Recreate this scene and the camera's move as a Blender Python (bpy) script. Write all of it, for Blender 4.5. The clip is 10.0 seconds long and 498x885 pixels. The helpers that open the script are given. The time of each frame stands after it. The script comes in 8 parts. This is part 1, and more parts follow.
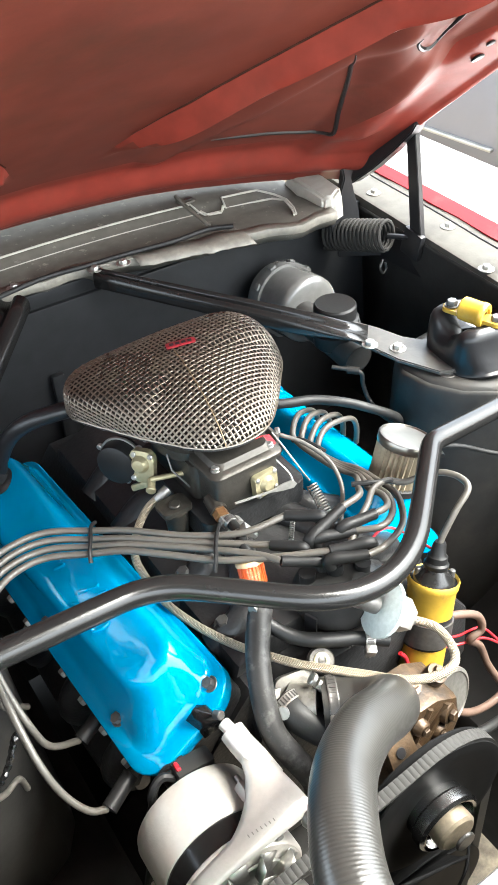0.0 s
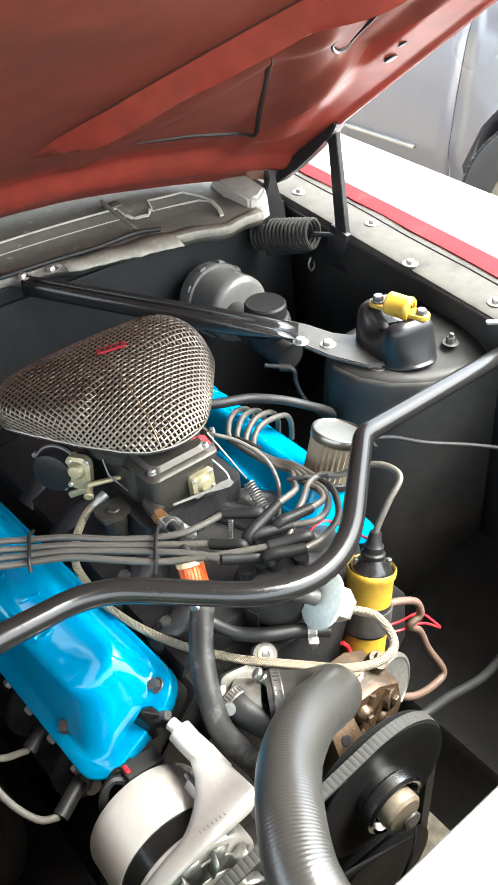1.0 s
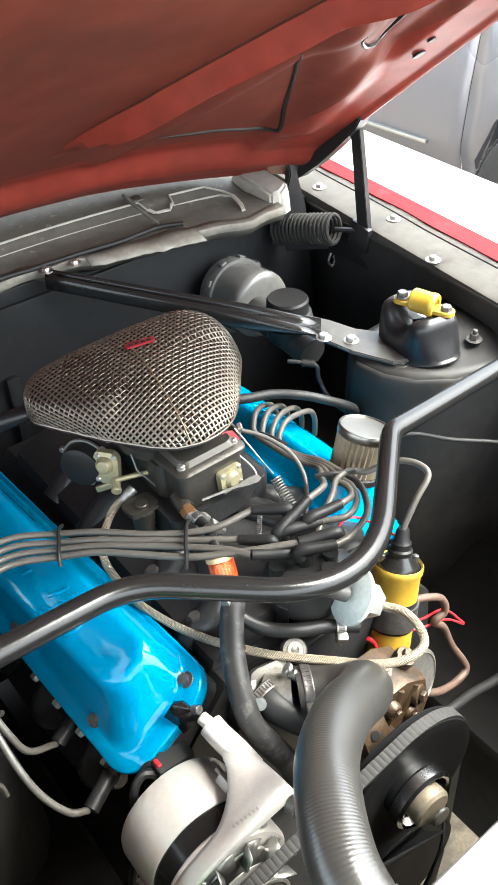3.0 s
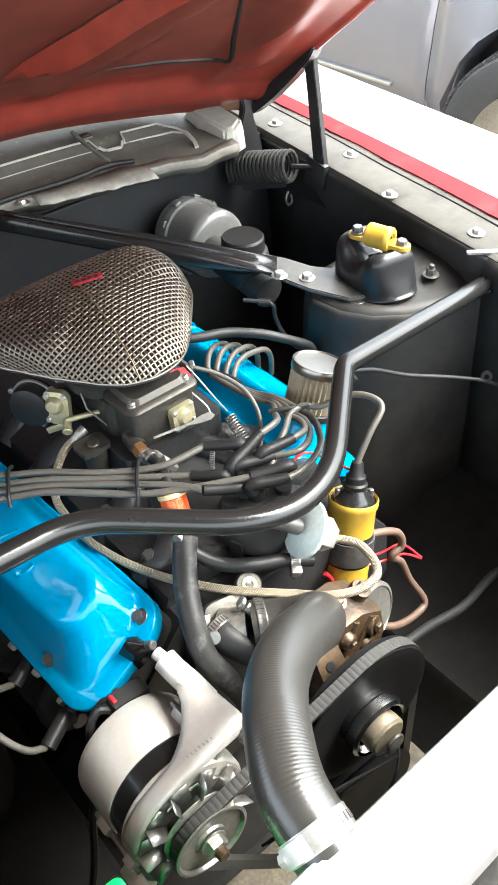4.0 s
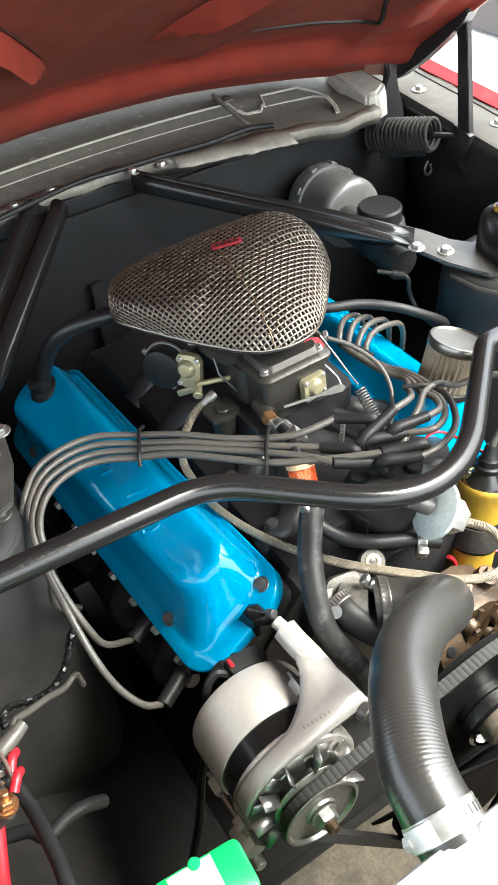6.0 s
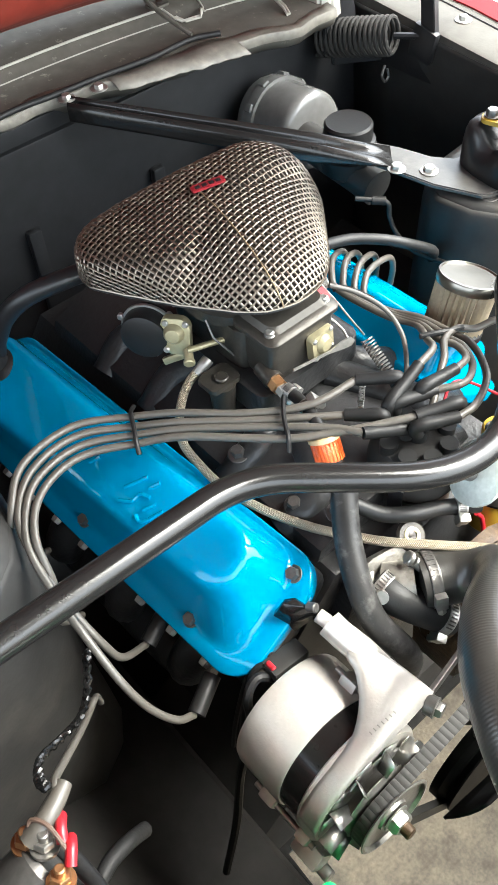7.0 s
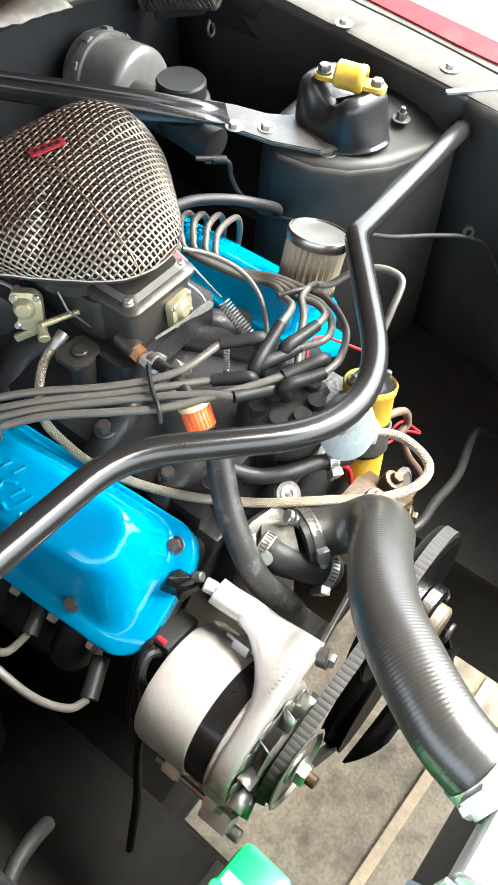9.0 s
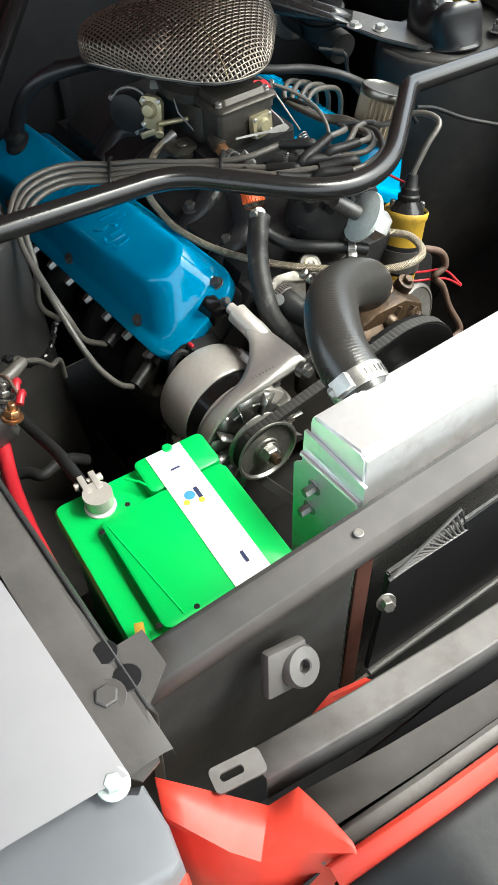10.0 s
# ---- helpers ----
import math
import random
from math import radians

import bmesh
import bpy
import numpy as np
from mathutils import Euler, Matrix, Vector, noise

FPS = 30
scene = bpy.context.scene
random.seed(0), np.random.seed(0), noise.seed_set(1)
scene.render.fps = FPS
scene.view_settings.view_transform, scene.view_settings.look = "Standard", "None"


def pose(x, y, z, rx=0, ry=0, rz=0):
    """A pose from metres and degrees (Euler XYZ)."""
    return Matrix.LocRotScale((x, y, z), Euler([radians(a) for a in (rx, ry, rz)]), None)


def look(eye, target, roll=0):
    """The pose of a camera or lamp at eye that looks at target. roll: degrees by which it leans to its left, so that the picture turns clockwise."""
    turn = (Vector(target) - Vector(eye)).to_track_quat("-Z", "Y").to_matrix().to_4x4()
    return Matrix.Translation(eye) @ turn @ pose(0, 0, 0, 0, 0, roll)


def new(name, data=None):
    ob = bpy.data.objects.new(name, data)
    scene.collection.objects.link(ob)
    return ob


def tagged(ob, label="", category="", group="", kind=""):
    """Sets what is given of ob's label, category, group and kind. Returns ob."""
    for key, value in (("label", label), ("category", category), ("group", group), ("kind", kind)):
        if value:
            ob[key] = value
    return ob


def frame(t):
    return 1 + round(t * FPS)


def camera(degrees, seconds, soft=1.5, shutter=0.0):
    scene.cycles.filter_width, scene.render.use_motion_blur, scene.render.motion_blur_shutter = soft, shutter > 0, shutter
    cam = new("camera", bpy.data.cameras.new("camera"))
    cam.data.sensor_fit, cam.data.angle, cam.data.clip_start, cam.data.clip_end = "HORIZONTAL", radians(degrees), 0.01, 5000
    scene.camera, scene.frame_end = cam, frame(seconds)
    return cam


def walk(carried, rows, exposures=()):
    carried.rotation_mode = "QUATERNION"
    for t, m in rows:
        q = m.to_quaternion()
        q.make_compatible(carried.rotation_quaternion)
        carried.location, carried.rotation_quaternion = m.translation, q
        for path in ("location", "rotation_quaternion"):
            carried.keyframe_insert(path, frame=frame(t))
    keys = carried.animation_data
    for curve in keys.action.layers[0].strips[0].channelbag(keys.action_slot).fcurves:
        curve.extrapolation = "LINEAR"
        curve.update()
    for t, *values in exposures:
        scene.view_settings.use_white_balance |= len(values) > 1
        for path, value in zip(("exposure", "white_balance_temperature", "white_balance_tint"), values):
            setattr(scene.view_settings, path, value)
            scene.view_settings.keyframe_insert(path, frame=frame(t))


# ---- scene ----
cam = camera(33.2, 10.0, soft=1.6, shutter=0.0)
PATH = [
    (0, (-0.366, -0.029, 1.446), (0.462, 1.301, 0.202), -3.7),
    (0.5, (-0.359, -0.038, 1.449), (0.549, 1.24, 0.207), -3.2),
    (1, (-0.363, -0.041, 1.452), (0.573, 1.208, 0.201), -3.3),
    (1.5, (-0.37, -0.043, 1.451), (0.571, 1.197, 0.195), -3.2),
    (2, (-0.381, -0.031, 1.454), (0.55, 1.216, 0.198), -2.8),
    (3.3, (-0.386, -0.022, 1.456), (0.542, 1.215, 0.188), -3.1),
    (3.5, (-0.374, -0.029, 1.446), (0.559, 1.191, 0.165), -3.2),
    (4, (-0.372, -0.043, 1.429), (0.557, 1.116, 0.089), -2.9),
    (4.5, (-0.375, -0.045, 1.42), (0.547, 1.062, 0.033), -2.6),
    (5, (-0.36, -0.032, 1.418), (0.55, 1.062, 0.013), -2.4),
    (5.5, (-0.386, -0.015, 1.423), (0.415, 1.19, 0.042), -4.2),
    (6, (-0.394, -0.018, 1.423), (0.317, 1.248, 0.047), -5.6),
    (6.2, (-0.392, -0.013, 1.421), (0.303, 1.247, 0.031), -5.4),
    (7.3, (-0.42, 0.19, 1.395), (0.424, 1.068, -0.192), -3.7),
    (7.5, (-0.423, 0.205, 1.394), (0.451, 1.012, -0.214), -3.1),
    (8, (-0.413, 0.212, 1.392), (0.531, 0.902, -0.23), -0.4),
    (8.5, (-0.407, 0.206, 1.39), (0.572, 0.859, -0.227), 1.4),
    (9, (-0.422, 0.166, 1.393), (0.581, 0.847, -0.198), 4.2),
    (9.5, (-0.491, -0.028, 1.392), (0.431, 0.876, -0.135), 3.4),
    (9.7, (-0.511, -0.123, 1.397), (0.331, 0.881, -0.114), 0.7),
    (9.8, (-0.529, -0.176, 1.395), (0.259, 0.876, -0.112), -1.0),
    (10, (-0.557, -0.237, 1.379), (0.164, 0.831, -0.15), -2.3),
]
EXPOSURES = [(0, 1.81, 6400, 3), (2.0, 1.54, 6400, 3), (4.0, 1.56, 6400, 3), (4.5, 1.26, 6400, 3), (5.0, 1.06, 6400, 3), (5.5, 1.11, 6400, 3), (6.1, 1.36, 6400, 3), (7.5, 1.79, 6400, 3), (8.8, 1.87, 6400, 3), (9.5, 1.51, 6400, 3), (10, 0.55, 6400, 1)]
SKY, SUN = 0.7, 0.9
walk(cam, [(t, look(eye, target, roll)) for t, eye, target, roll in PATH], EXPOSURES)


# ---------------------------------------------------------------- world and light
world = bpy.data.worlds.new("sky")
scene.world = world
world.use_nodes = True
wn = world.node_tree.nodes
sky = wn.new("ShaderNodeTexSky")
sky.sky_type = "NISHITA"
sky.sun_disc = False
sky.sun_elevation = radians(58)
sky.sun_rotation = radians(125)
sky.air_density, sky.dust_density, sky.ozone_density = 1.0, 6.0, 1.0
wn["Background"].inputs[1].default_value = SKY
pale = wn.new("ShaderNodeHueSaturation")
pale.inputs["Saturation"].default_value = 0.45
world.node_tree.links.new(sky.outputs[0], pale.inputs["Color"])
world.node_tree.links.new(pale.outputs[0], wn["Background"].inputs[0])
sun_data = bpy.data.lights.new("sun", "SUN")
sun_data.energy, sun_data.angle, sun_data.color = SUN, radians(20), (1.0, 0.97, 0.93)
sun = new("sun", sun_data)
sun.matrix_world = look((0.50, -0.35, 1.0), (0, 0, 0))


# ---------------------------------------------------------------- materials
def material(name, color, rough=0.5, metal=0.0, vary=0.12, scale=40.0, bump=0.0, bump_scale=200.0,
             coat=0.0, dirt=None, dirt_amount=0.0, dirt_scale=9.0, spec=0.5, rough_vary=0.15, per_object=0.0):
    """Procedural surface: two scales of tone, roughness wear, fine relief and patchy dirt."""
    m = bpy.data.materials.new(name)
    m.use_nodes = True
    nt = m.node_tree
    n, l = nt.nodes, nt.links
    b = n["Principled BSDF"]
    tc = n.new("ShaderNodeTexCoord")
    big = n.new("ShaderNodeTexNoise")
    big.inputs["Scale"].default_value, big.inputs["Detail"].default_value = scale * 0.2, 4
    fine = n.new("ShaderNodeTexNoise")
    fine.inputs["Scale"].default_value, fine.inputs["Detail"].default_value = scale * 3.0, 6
    for t in (big, fine):
        l.new(tc.outputs["Object"], t.inputs["Vector"])
    add = n.new("ShaderNodeMath")
    add.operation = "ADD"
    l.new(big.outputs["Fac"], add.inputs[0])
    l.new(fine.outputs["Fac"], add.inputs[1])
    rng = n.new("ShaderNodeMapRange")
    rng.inputs["From Min"].default_value, rng.inputs["From Max"].default_value = 0.6, 1.4
    rng.inputs["To Min"].default_value, rng.inputs["To Max"].default_value = 1 - vary, 1 + vary
    l.new(add.outputs[0], rng.inputs["Value"])
    mul = n.new("ShaderNodeMix")
    mul.data_type, mul.blend_type = "RGBA", "MULTIPLY"
    mul.inputs[0].default_value = 1.0
    mul.inputs[6].default_value = (*color, 1)
    l.new(rng.outputs[0], mul.inputs[7])
    last = mul.outputs[2]
    if per_object:
        info = n.new("ShaderNodeObjectInfo")
        r2 = n.new("ShaderNodeMapRange")
        r2.inputs["To Min"].default_value, r2.inputs["To Max"].default_value = 1 - per_object, 1 + per_object
        l.new(info.outputs["Random"], r2.inputs["Value"])
        mul2 = n.new("ShaderNodeMix")
        mul2.data_type, mul2.blend_type = "RGBA", "MULTIPLY"
        mul2.inputs[0].default_value = 1.0
        l.new(last, mul2.inputs[6])
        l.new(r2.outputs[0], mul2.inputs[7])
        last = mul2.outputs[2]
    if dirt:
        dn = n.new("ShaderNodeTexNoise")
        dn.inputs["Scale"].default_value, dn.inputs["Detail"].default_value = dirt_scale, 8
        dn.inputs["Roughness"].default_value = 0.65
        l.new(tc.outputs["Object"], dn.inputs["Vector"])
        ramp = n.new("ShaderNodeMapRange")
        ramp.inputs["From Min"].default_value = 0.62 - dirt_amount * 0.3
        ramp.inputs["From Max"].default_value = 0.78 - dirt_amount * 0.2
        l.new(dn.outputs["Fac"], ramp.inputs["Value"])
        mixd = n.new("ShaderNodeMix")
        mixd.data_type = "RGBA"
        l.new(ramp.outputs[0], mixd.inputs[0])
        l.new(last, mixd.inputs[6])
        mixd.inputs[7].default_value = (*dirt, 1)
        last = mixd.outputs[2]
    l.new(last, b.inputs["Base Color"])
    rr = n.new("ShaderNodeMapRange")
    rr.inputs["From Min"].default_value, rr.inputs["From Max"].default_value = 0.3, 0.7
    rr.inputs["To Min"].default_value = max(0.02, rough * (1 - rough_vary))
    rr.inputs["To Max"].default_value = min(1.0, rough * (1 + rough_vary))
    l.new(big.outputs["Fac"], rr.inputs["Value"])
    l.new(rr.outputs[0], b.inputs["Roughness"])
    b.inputs["Metallic"].default_value = metal
    b.inputs["Specular IOR Level"].default_value = spec
    b.inputs["Coat Weight"].default_value = coat
    b.inputs["Coat Roughness"].default_value = 0.06
    if bump:
        bn = n.new("ShaderNodeTexNoise")
        bn.inputs["Scale"].default_value, bn.inputs["Detail"].default_value = bump_scale, 3
        l.new(tc.outputs["Object"], bn.inputs["Vector"])
        bp = n.new("ShaderNodeBump")
        bp.inputs["Strength"].default_value, bp.inputs["Distance"].default_value = bump, 0.001
        l.new(bn.outputs["Fac"], bp.inputs["Height"])
        l.new(bp.outputs["Normal"], b.inputs["Normal"])
    return m


BLUE = material("blue_engine_enamel", (0.0, 0.195, 0.375), 0.075, vary=0.05, scale=20, bump=0.015, bump_scale=70, coat=0.12, spec=0.27)
BLACK = material("black_chassis_paint", (0.027, 0.0265, 0.0257), 0.45, spec=0.17, vary=0.3, scale=12, bump=0.15, bump_scale=160,
                 dirt=(0.05, 0.046, 0.041), dirt_amount=0.25, dirt_scale=7)
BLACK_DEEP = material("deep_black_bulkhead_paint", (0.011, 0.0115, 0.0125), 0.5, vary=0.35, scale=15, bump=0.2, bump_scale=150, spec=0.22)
MORTAR = material("pale_mortar", (0.32, 0.25, 0.165), 0.9, vary=0.3, scale=40, bump=0.5, bump_scale=150)
BLACK_MATT = material("matt_black_dust", (0.022, 0.021, 0.02), 0.85, vary=0.35, scale=15, bump=0.3, bump_scale=150, spec=0.15)
PLATE = material("dusty_black_plate", (0.055, 0.053, 0.05), 0.42, vary=0.25, scale=25, bump=0.15, bump_scale=200,
                 dirt=(0.09, 0.085, 0.08), dirt_amount=0.3, dirt_scale=18)
NOSE_GREY = material("weathered_nose_grey", (0.068, 0.063, 0.06), 0.5, vary=0.2, scale=14, bump=0.15, bump_scale=200,
                     dirt=(0.05, 0.047, 0.045), dirt_amount=0.4, dirt_scale=11)
NOSE_BAR = material("worn_grey_bar_paint", (0.105, 0.098, 0.093), 0.55, vary=0.25, scale=20, bump=0.2, bump_scale=200,
                    dirt=(0.07, 0.062, 0.056), dirt_amount=0.45, dirt_scale=22)
BLACK_GLOSS = material("black_gloss_paint", (0.0095, 0.0093, 0.0092), 0.2, vary=0.2, scale=25, coat=0.0, spec=0.36, bump=0.05, bump_scale=300)
BLACK_SATIN = material("black_satin_paint", (0.011, 0.011, 0.012), 0.34, spec=0.35, vary=0.2, scale=25, bump=0.1)
RUBBER = material("black_rubber", (0.012, 0.012, 0.012), 0.5, spec=0.3, vary=0.2, scale=30, bump=0.15, bump_scale=300)
BOOT = material("black_moulded_rubber", (0.010, 0.010, 0.010), 0.45, spec=0.22, vary=0.2, scale=40, bump=0.1, bump_scale=300)
WIRE = material("grey_silicone_jacket", (0.068, 0.062, 0.053), 0.42, vary=0.15, scale=60, bump=0.1, bump_scale=400)
HOSE = material("grey_black_rubber_hose", (0.024, 0.023, 0.021), 0.31, spec=0.55, vary=0.18, scale=30, bump=0.1, bump_scale=300)
AGED_RUBBER = material("aged_grey_rubber", (0.017, 0.0165, 0.016), 0.5, spec=0.3, vary=0.35, scale=30, bump=0.25, bump_scale=200,
                       dirt=(0.075, 0.073, 0.07), dirt_amount=0.35, dirt_scale=60)
STAINED_ALU = material("stained_aluminium", (0.21, 0.2, 0.18), 0.42, 0.7, vary=0.3, scale=60, bump=0.4, bump_scale=300,
                       dirt=(0.10, 0.09, 0.075), dirt_amount=0.4, dirt_scale=50)
ALU = material("cast_aluminium", (0.49, 0.465, 0.43), 0.38, 0.5, vary=0.10, scale=50, bump=0.18, bump_scale=450)
PALE_ZINC = material("pale_chalky_zinc", (0.42, 0.47, 0.455), 0.5, 0.3, vary=0.2, scale=80, bump=0.3, bump_scale=300)
# the pinkish patches serve for smudges and for a blotchy reflection painted in
TANK = material("folded_aluminium_sheet", (0.88, 0.88, 0.885), 0.36, 0.72, vary=0.06, scale=30, bump=0.06, bump_scale=350,
                dirt=(0.60, 0.55, 0.54), dirt_amount=0.2, dirt_scale=12)
MESH = material("tarnished_bright_strands", (0.185, 0.16, 0.132), 0.29, 0.9, vary=0.25, scale=60)
SEAM = material("dull_brassy_wire", (0.20, 0.145, 0.085), 0.5, 0.6, vary=0.2, scale=80)
ZINC = material("zinc_plated_steel", (0.40, 0.395, 0.375), 0.4, 0.9, vary=0.2, scale=80, bump=0.1)
STEEL = material("worn_steel", (0.27, 0.26, 0.24), 0.4, 0.8, vary=0.3, scale=60, bump=0.15)
DARK_STEEL = material("dark_steel", (0.11, 0.105, 0.10), 0.4, 0.7, vary=0.3, scale=60, bump=0.2)
CARB = material("dichromate_carb_casting", (0.042, 0.038, 0.032), 0.38, 0.5, vary=0.3, scale=60, bump=0.25, bump_scale=500)
GOLD = material("yellow_zinc_dichromate", (0.32, 0.285, 0.175), 0.42, 0.55, vary=0.2, scale=60, bump=0.15)
BRASS = material("brass", (0.40, 0.21, 0.10), 0.35, 0.9, vary=0.2, scale=80)
RUST = material("rusty_cast_iron", (0.075, 0.046, 0.024), 0.42, 0.45, vary=0.45, scale=45, bump=0.6, bump_scale=260,
                dirt=(0.022, 0.016, 0.011), dirt_amount=0.55, dirt_scale=38)
IRON = material("black_painted_iron", (0.019, 0.019, 0.0195), 0.34, spec=0.3, vary=0.3, scale=40, bump=0.5, bump_scale=220)
YELLOW = material("yellow_paint", (0.36, 0.225, 0.025), 0.4, vary=0.15, scale=50, bump=0.1,
                  dirt=(0.22, 0.14, 0.03), dirt_amount=0.15, dirt_scale=60)
FOAM = material("dark_filter_foam", (0.016, 0.0135, 0.0115), 0.95, spec=0.1, vary=0.3, scale=120, bump=0.6, bump_scale=500)
GREEN = material("green_battery_plastic", (0.012, 0.46, 0.085), 0.38, vary=0.05, scale=20, bump=0.12, bump_scale=500)
LABEL = material("white_paper_label", (0.78, 0.78, 0.76), 0.45, vary=0.05, scale=30)
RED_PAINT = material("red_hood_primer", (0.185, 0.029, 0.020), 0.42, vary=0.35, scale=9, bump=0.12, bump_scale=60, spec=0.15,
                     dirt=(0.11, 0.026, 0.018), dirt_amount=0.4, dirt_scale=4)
RED_GLOSS = material("red_body_paint", (0.46, 0.04, 0.026), 0.45, vary=0.15, scale=14, coat=0.0, spec=0.3,
                     dirt=(0.30, 0.06, 0.05), dirt_amount=0.2, dirt_scale=12)
WHITE = material("white_body_paint", (0.80, 0.79, 0.80), 0.28, vary=0.03, scale=8, coat=0.3)
GREY_PRIMER = material("grey_primer", (0.056, 0.053, 0.047), 0.6, spec=0.15, vary=0.2, scale=20, bump=0.12, bump_scale=250,
                       dirt=(0.04, 0.037, 0.033), dirt_amount=0.4, dirt_scale=18)
# darker copy of the hood red, for fields that catch less light
RED_SHADED = material("shaded_red_hood", (0.12, 0.030, 0.021), 0.5, spec=0.15, vary=0.3, scale=7, bump=0.1, bump_scale=50,
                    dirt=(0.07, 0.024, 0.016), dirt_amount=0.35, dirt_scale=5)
RED_DARK = material("dark_red_matt", (0.035, 0.014, 0.010), 0.7, vary=0.3, scale=30, bump=0.2, spec=0.1)
PALE_BOX = material("pale_pressing", (0.33, 0.31, 0.27), 0.5, vary=0.25, scale=20, bump=0.2, bump_scale=120)
COWL = material("dusty_cowl_primer", (0.085, 0.078, 0.066), 0.6, spec=0.2, vary=0.25, scale=20, bump=0.15, bump_scale=250,
                dirt=(0.26, 0.24, 0.20), dirt_amount=0.05, dirt_scale=70)
EDGE_RED = material("crimson_wing_edge", (0.15, 0.010, 0.013), 0.55, spec=0.15, vary=0.15, scale=14, coat=0.0,
                    dirt=(0.20, 0.03, 0.03), dirt_amount=0.2, dirt_scale=12)
FLANGE_PINK = material("worn_pale_red_flange", (0.40, 0.11, 0.09), 0.35, vary=0.2, scale=14, coat=0.2,
                       dirt=(0.55, 0.40, 0.36), dirt_amount=0.45, dirt_scale=9)
CEILING = material("added_roof_grey", (0.16, 0.16, 0.165), 0.7, vary=0.15, scale=4, bump=0.1)
# passenger wing colour, greyer than the driver's white one
GREY_LIGHT = material("pale_grey_wing", (0.215, 0.21, 0.22), 0.5, vary=0.05, scale=10, bump=0.05)
GREY_EXT = material("mid_grey_body_primer", (0.13, 0.135, 0.145), 0.5, vary=0.08, scale=10, bump=0.05)
CAP = material("scuffed_chrome_cap", (0.23, 0.215, 0.19), 0.3, 1.0, vary=0.1, scale=30, rough_vary=0.4)
GREY_CAR = material("silver_grey_car_paint", (0.165, 0.165, 0.185), 0.3, 0.3, vary=0.05, scale=4, coat=0.4)
CONCRETE = material("dusty_concrete", (0.19, 0.155, 0.11), 0.9, vary=0.45, scale=60, bump=0.8, bump_scale=160,
                    dirt=(0.085, 0.07, 0.052), dirt_amount=0.55, dirt_scale=16)
RED_PLASTIC = material("red_insulation", (0.36, 0.012, 0.02), 0.4, vary=0.1, scale=60)
BROWN = material("brown_cable_sleeve", (0.085, 0.052, 0.038), 0.6, vary=0.2, scale=60, bump=0.2)
FIN = material("radiator_fins", (0.05, 0.049, 0.047), 0.45, 0.5, vary=0.3, scale=60, bump=0.4)
BADGE = material("red_badge_enamel", (0.20, 0.012, 0.018), 0.4, vary=0.25, scale=120)
CREAM = material("cream_plastic", (0.50, 0.37, 0.20), 0.4, vary=0.1, scale=60)
ORANGE = material("orange_filter_paper", (0.66, 0.11, 0.025), 0.45, vary=0.15, scale=80)
PAPER = material("pleated_filter_gauze", (0.27, 0.225, 0.155), 0.55, 0.25, vary=0.2, scale=80, bump=0.3, bump_scale=500)
TAPE = material("dull_black_tape", (0.011, 0.011, 0.0112), 0.55, spec=0.2, vary=0.3, scale=60, bump=0.4, bump_scale=260)
SHEAVE = material("dull_black_sheave", (0.007, 0.007, 0.0072), 0.55, vary=0.3, scale=30, spec=0.03)
HUB = material("dark_bright_hub", (0.26, 0.26, 0.26), 0.24, 1.0, vary=0.2, scale=60)
LIP = material("pale_dusty_lip", (0.175, 0.16, 0.135), 0.55, vary=0.3, scale=40, bump=0.3, bump_scale=120,
               dirt=(0.10, 0.09, 0.075), dirt_amount=0.4, dirt_scale=25)
TYRE = material("tyre_rubber", (0.024, 0.024, 0.025), 0.75, vary=0.3, scale=20, bump=0.3)
INK = material("printed_ink", (0.02, 0.03, 0.09), 0.5, vary=0.1)


def braid_material():
    """Woven stainless sleeve: crossing diagonal strands from the tube's own coordinates."""
    m = material("braided_stainless_sleeve", (0.37, 0.315, 0.235), 0.4, 0.7, vary=0.15, scale=120)
    nt = m.node_tree
    n, l = nt.nodes, nt.links
    b = n["Principled BSDF"]
    uv = n.new("ShaderNodeTexCoord")
    parts = []
    for angle in (45, -45):
        mp = n.new("ShaderNodeMapping")
        mp.inputs["Rotation"].default_value[2] = radians(angle)
        w = n.new("ShaderNodeTexWave")
        w.inputs["Scale"].default_value = 2.2
        l.new(uv.outputs["UV"], mp.inputs["Vector"])
        l.new(mp.outputs[0], w.inputs["Vector"])
        parts.append(w)
    mx = n.new("ShaderNodeMath")
    mx.operation = "MULTIPLY"
    for i, w in enumerate(parts):
        l.new(w.outputs["Fac"], mx.inputs[i])
    bp = n.new("ShaderNodeBump")
    bp.inputs["Strength"].default_value, bp.inputs["Distance"].default_value = 0.9, 0.002
    l.new(mx.outputs[0], bp.inputs["Height"])
    l.new(bp.outputs["Normal"], b.inputs["Normal"])
    return m


BRAID = braid_material()


# ---------------------------------------------------------------- mesh helpers
def finish(ob, mat, angle=38):
    me = ob.data
    me.materials.append(mat)
    me.polygons.foreach_set("use_smooth", [True] * len(me.polygons))
    me.set_sharp_from_angle(angle=radians(angle))
    return ob


def part(name, bm, mat, parent=None, label="", angle=38):
    """Links a bmesh as one mesh object, under a thing or a part."""
    bmesh.ops.recalc_face_normals(bm, faces=bm.faces)
    me = bpy.data.meshes.new(name)
    bm.to_mesh(me)
    bm.free()
    ob = new(name, me)
    if parent:
        ob.parent = parent
    finish(ob, mat, angle)
    if label:
        ob["label"] = label
    return ob


def thing(name, label, category, group="", kind=""):
    return tagged(new(name), label, category, group, kind)


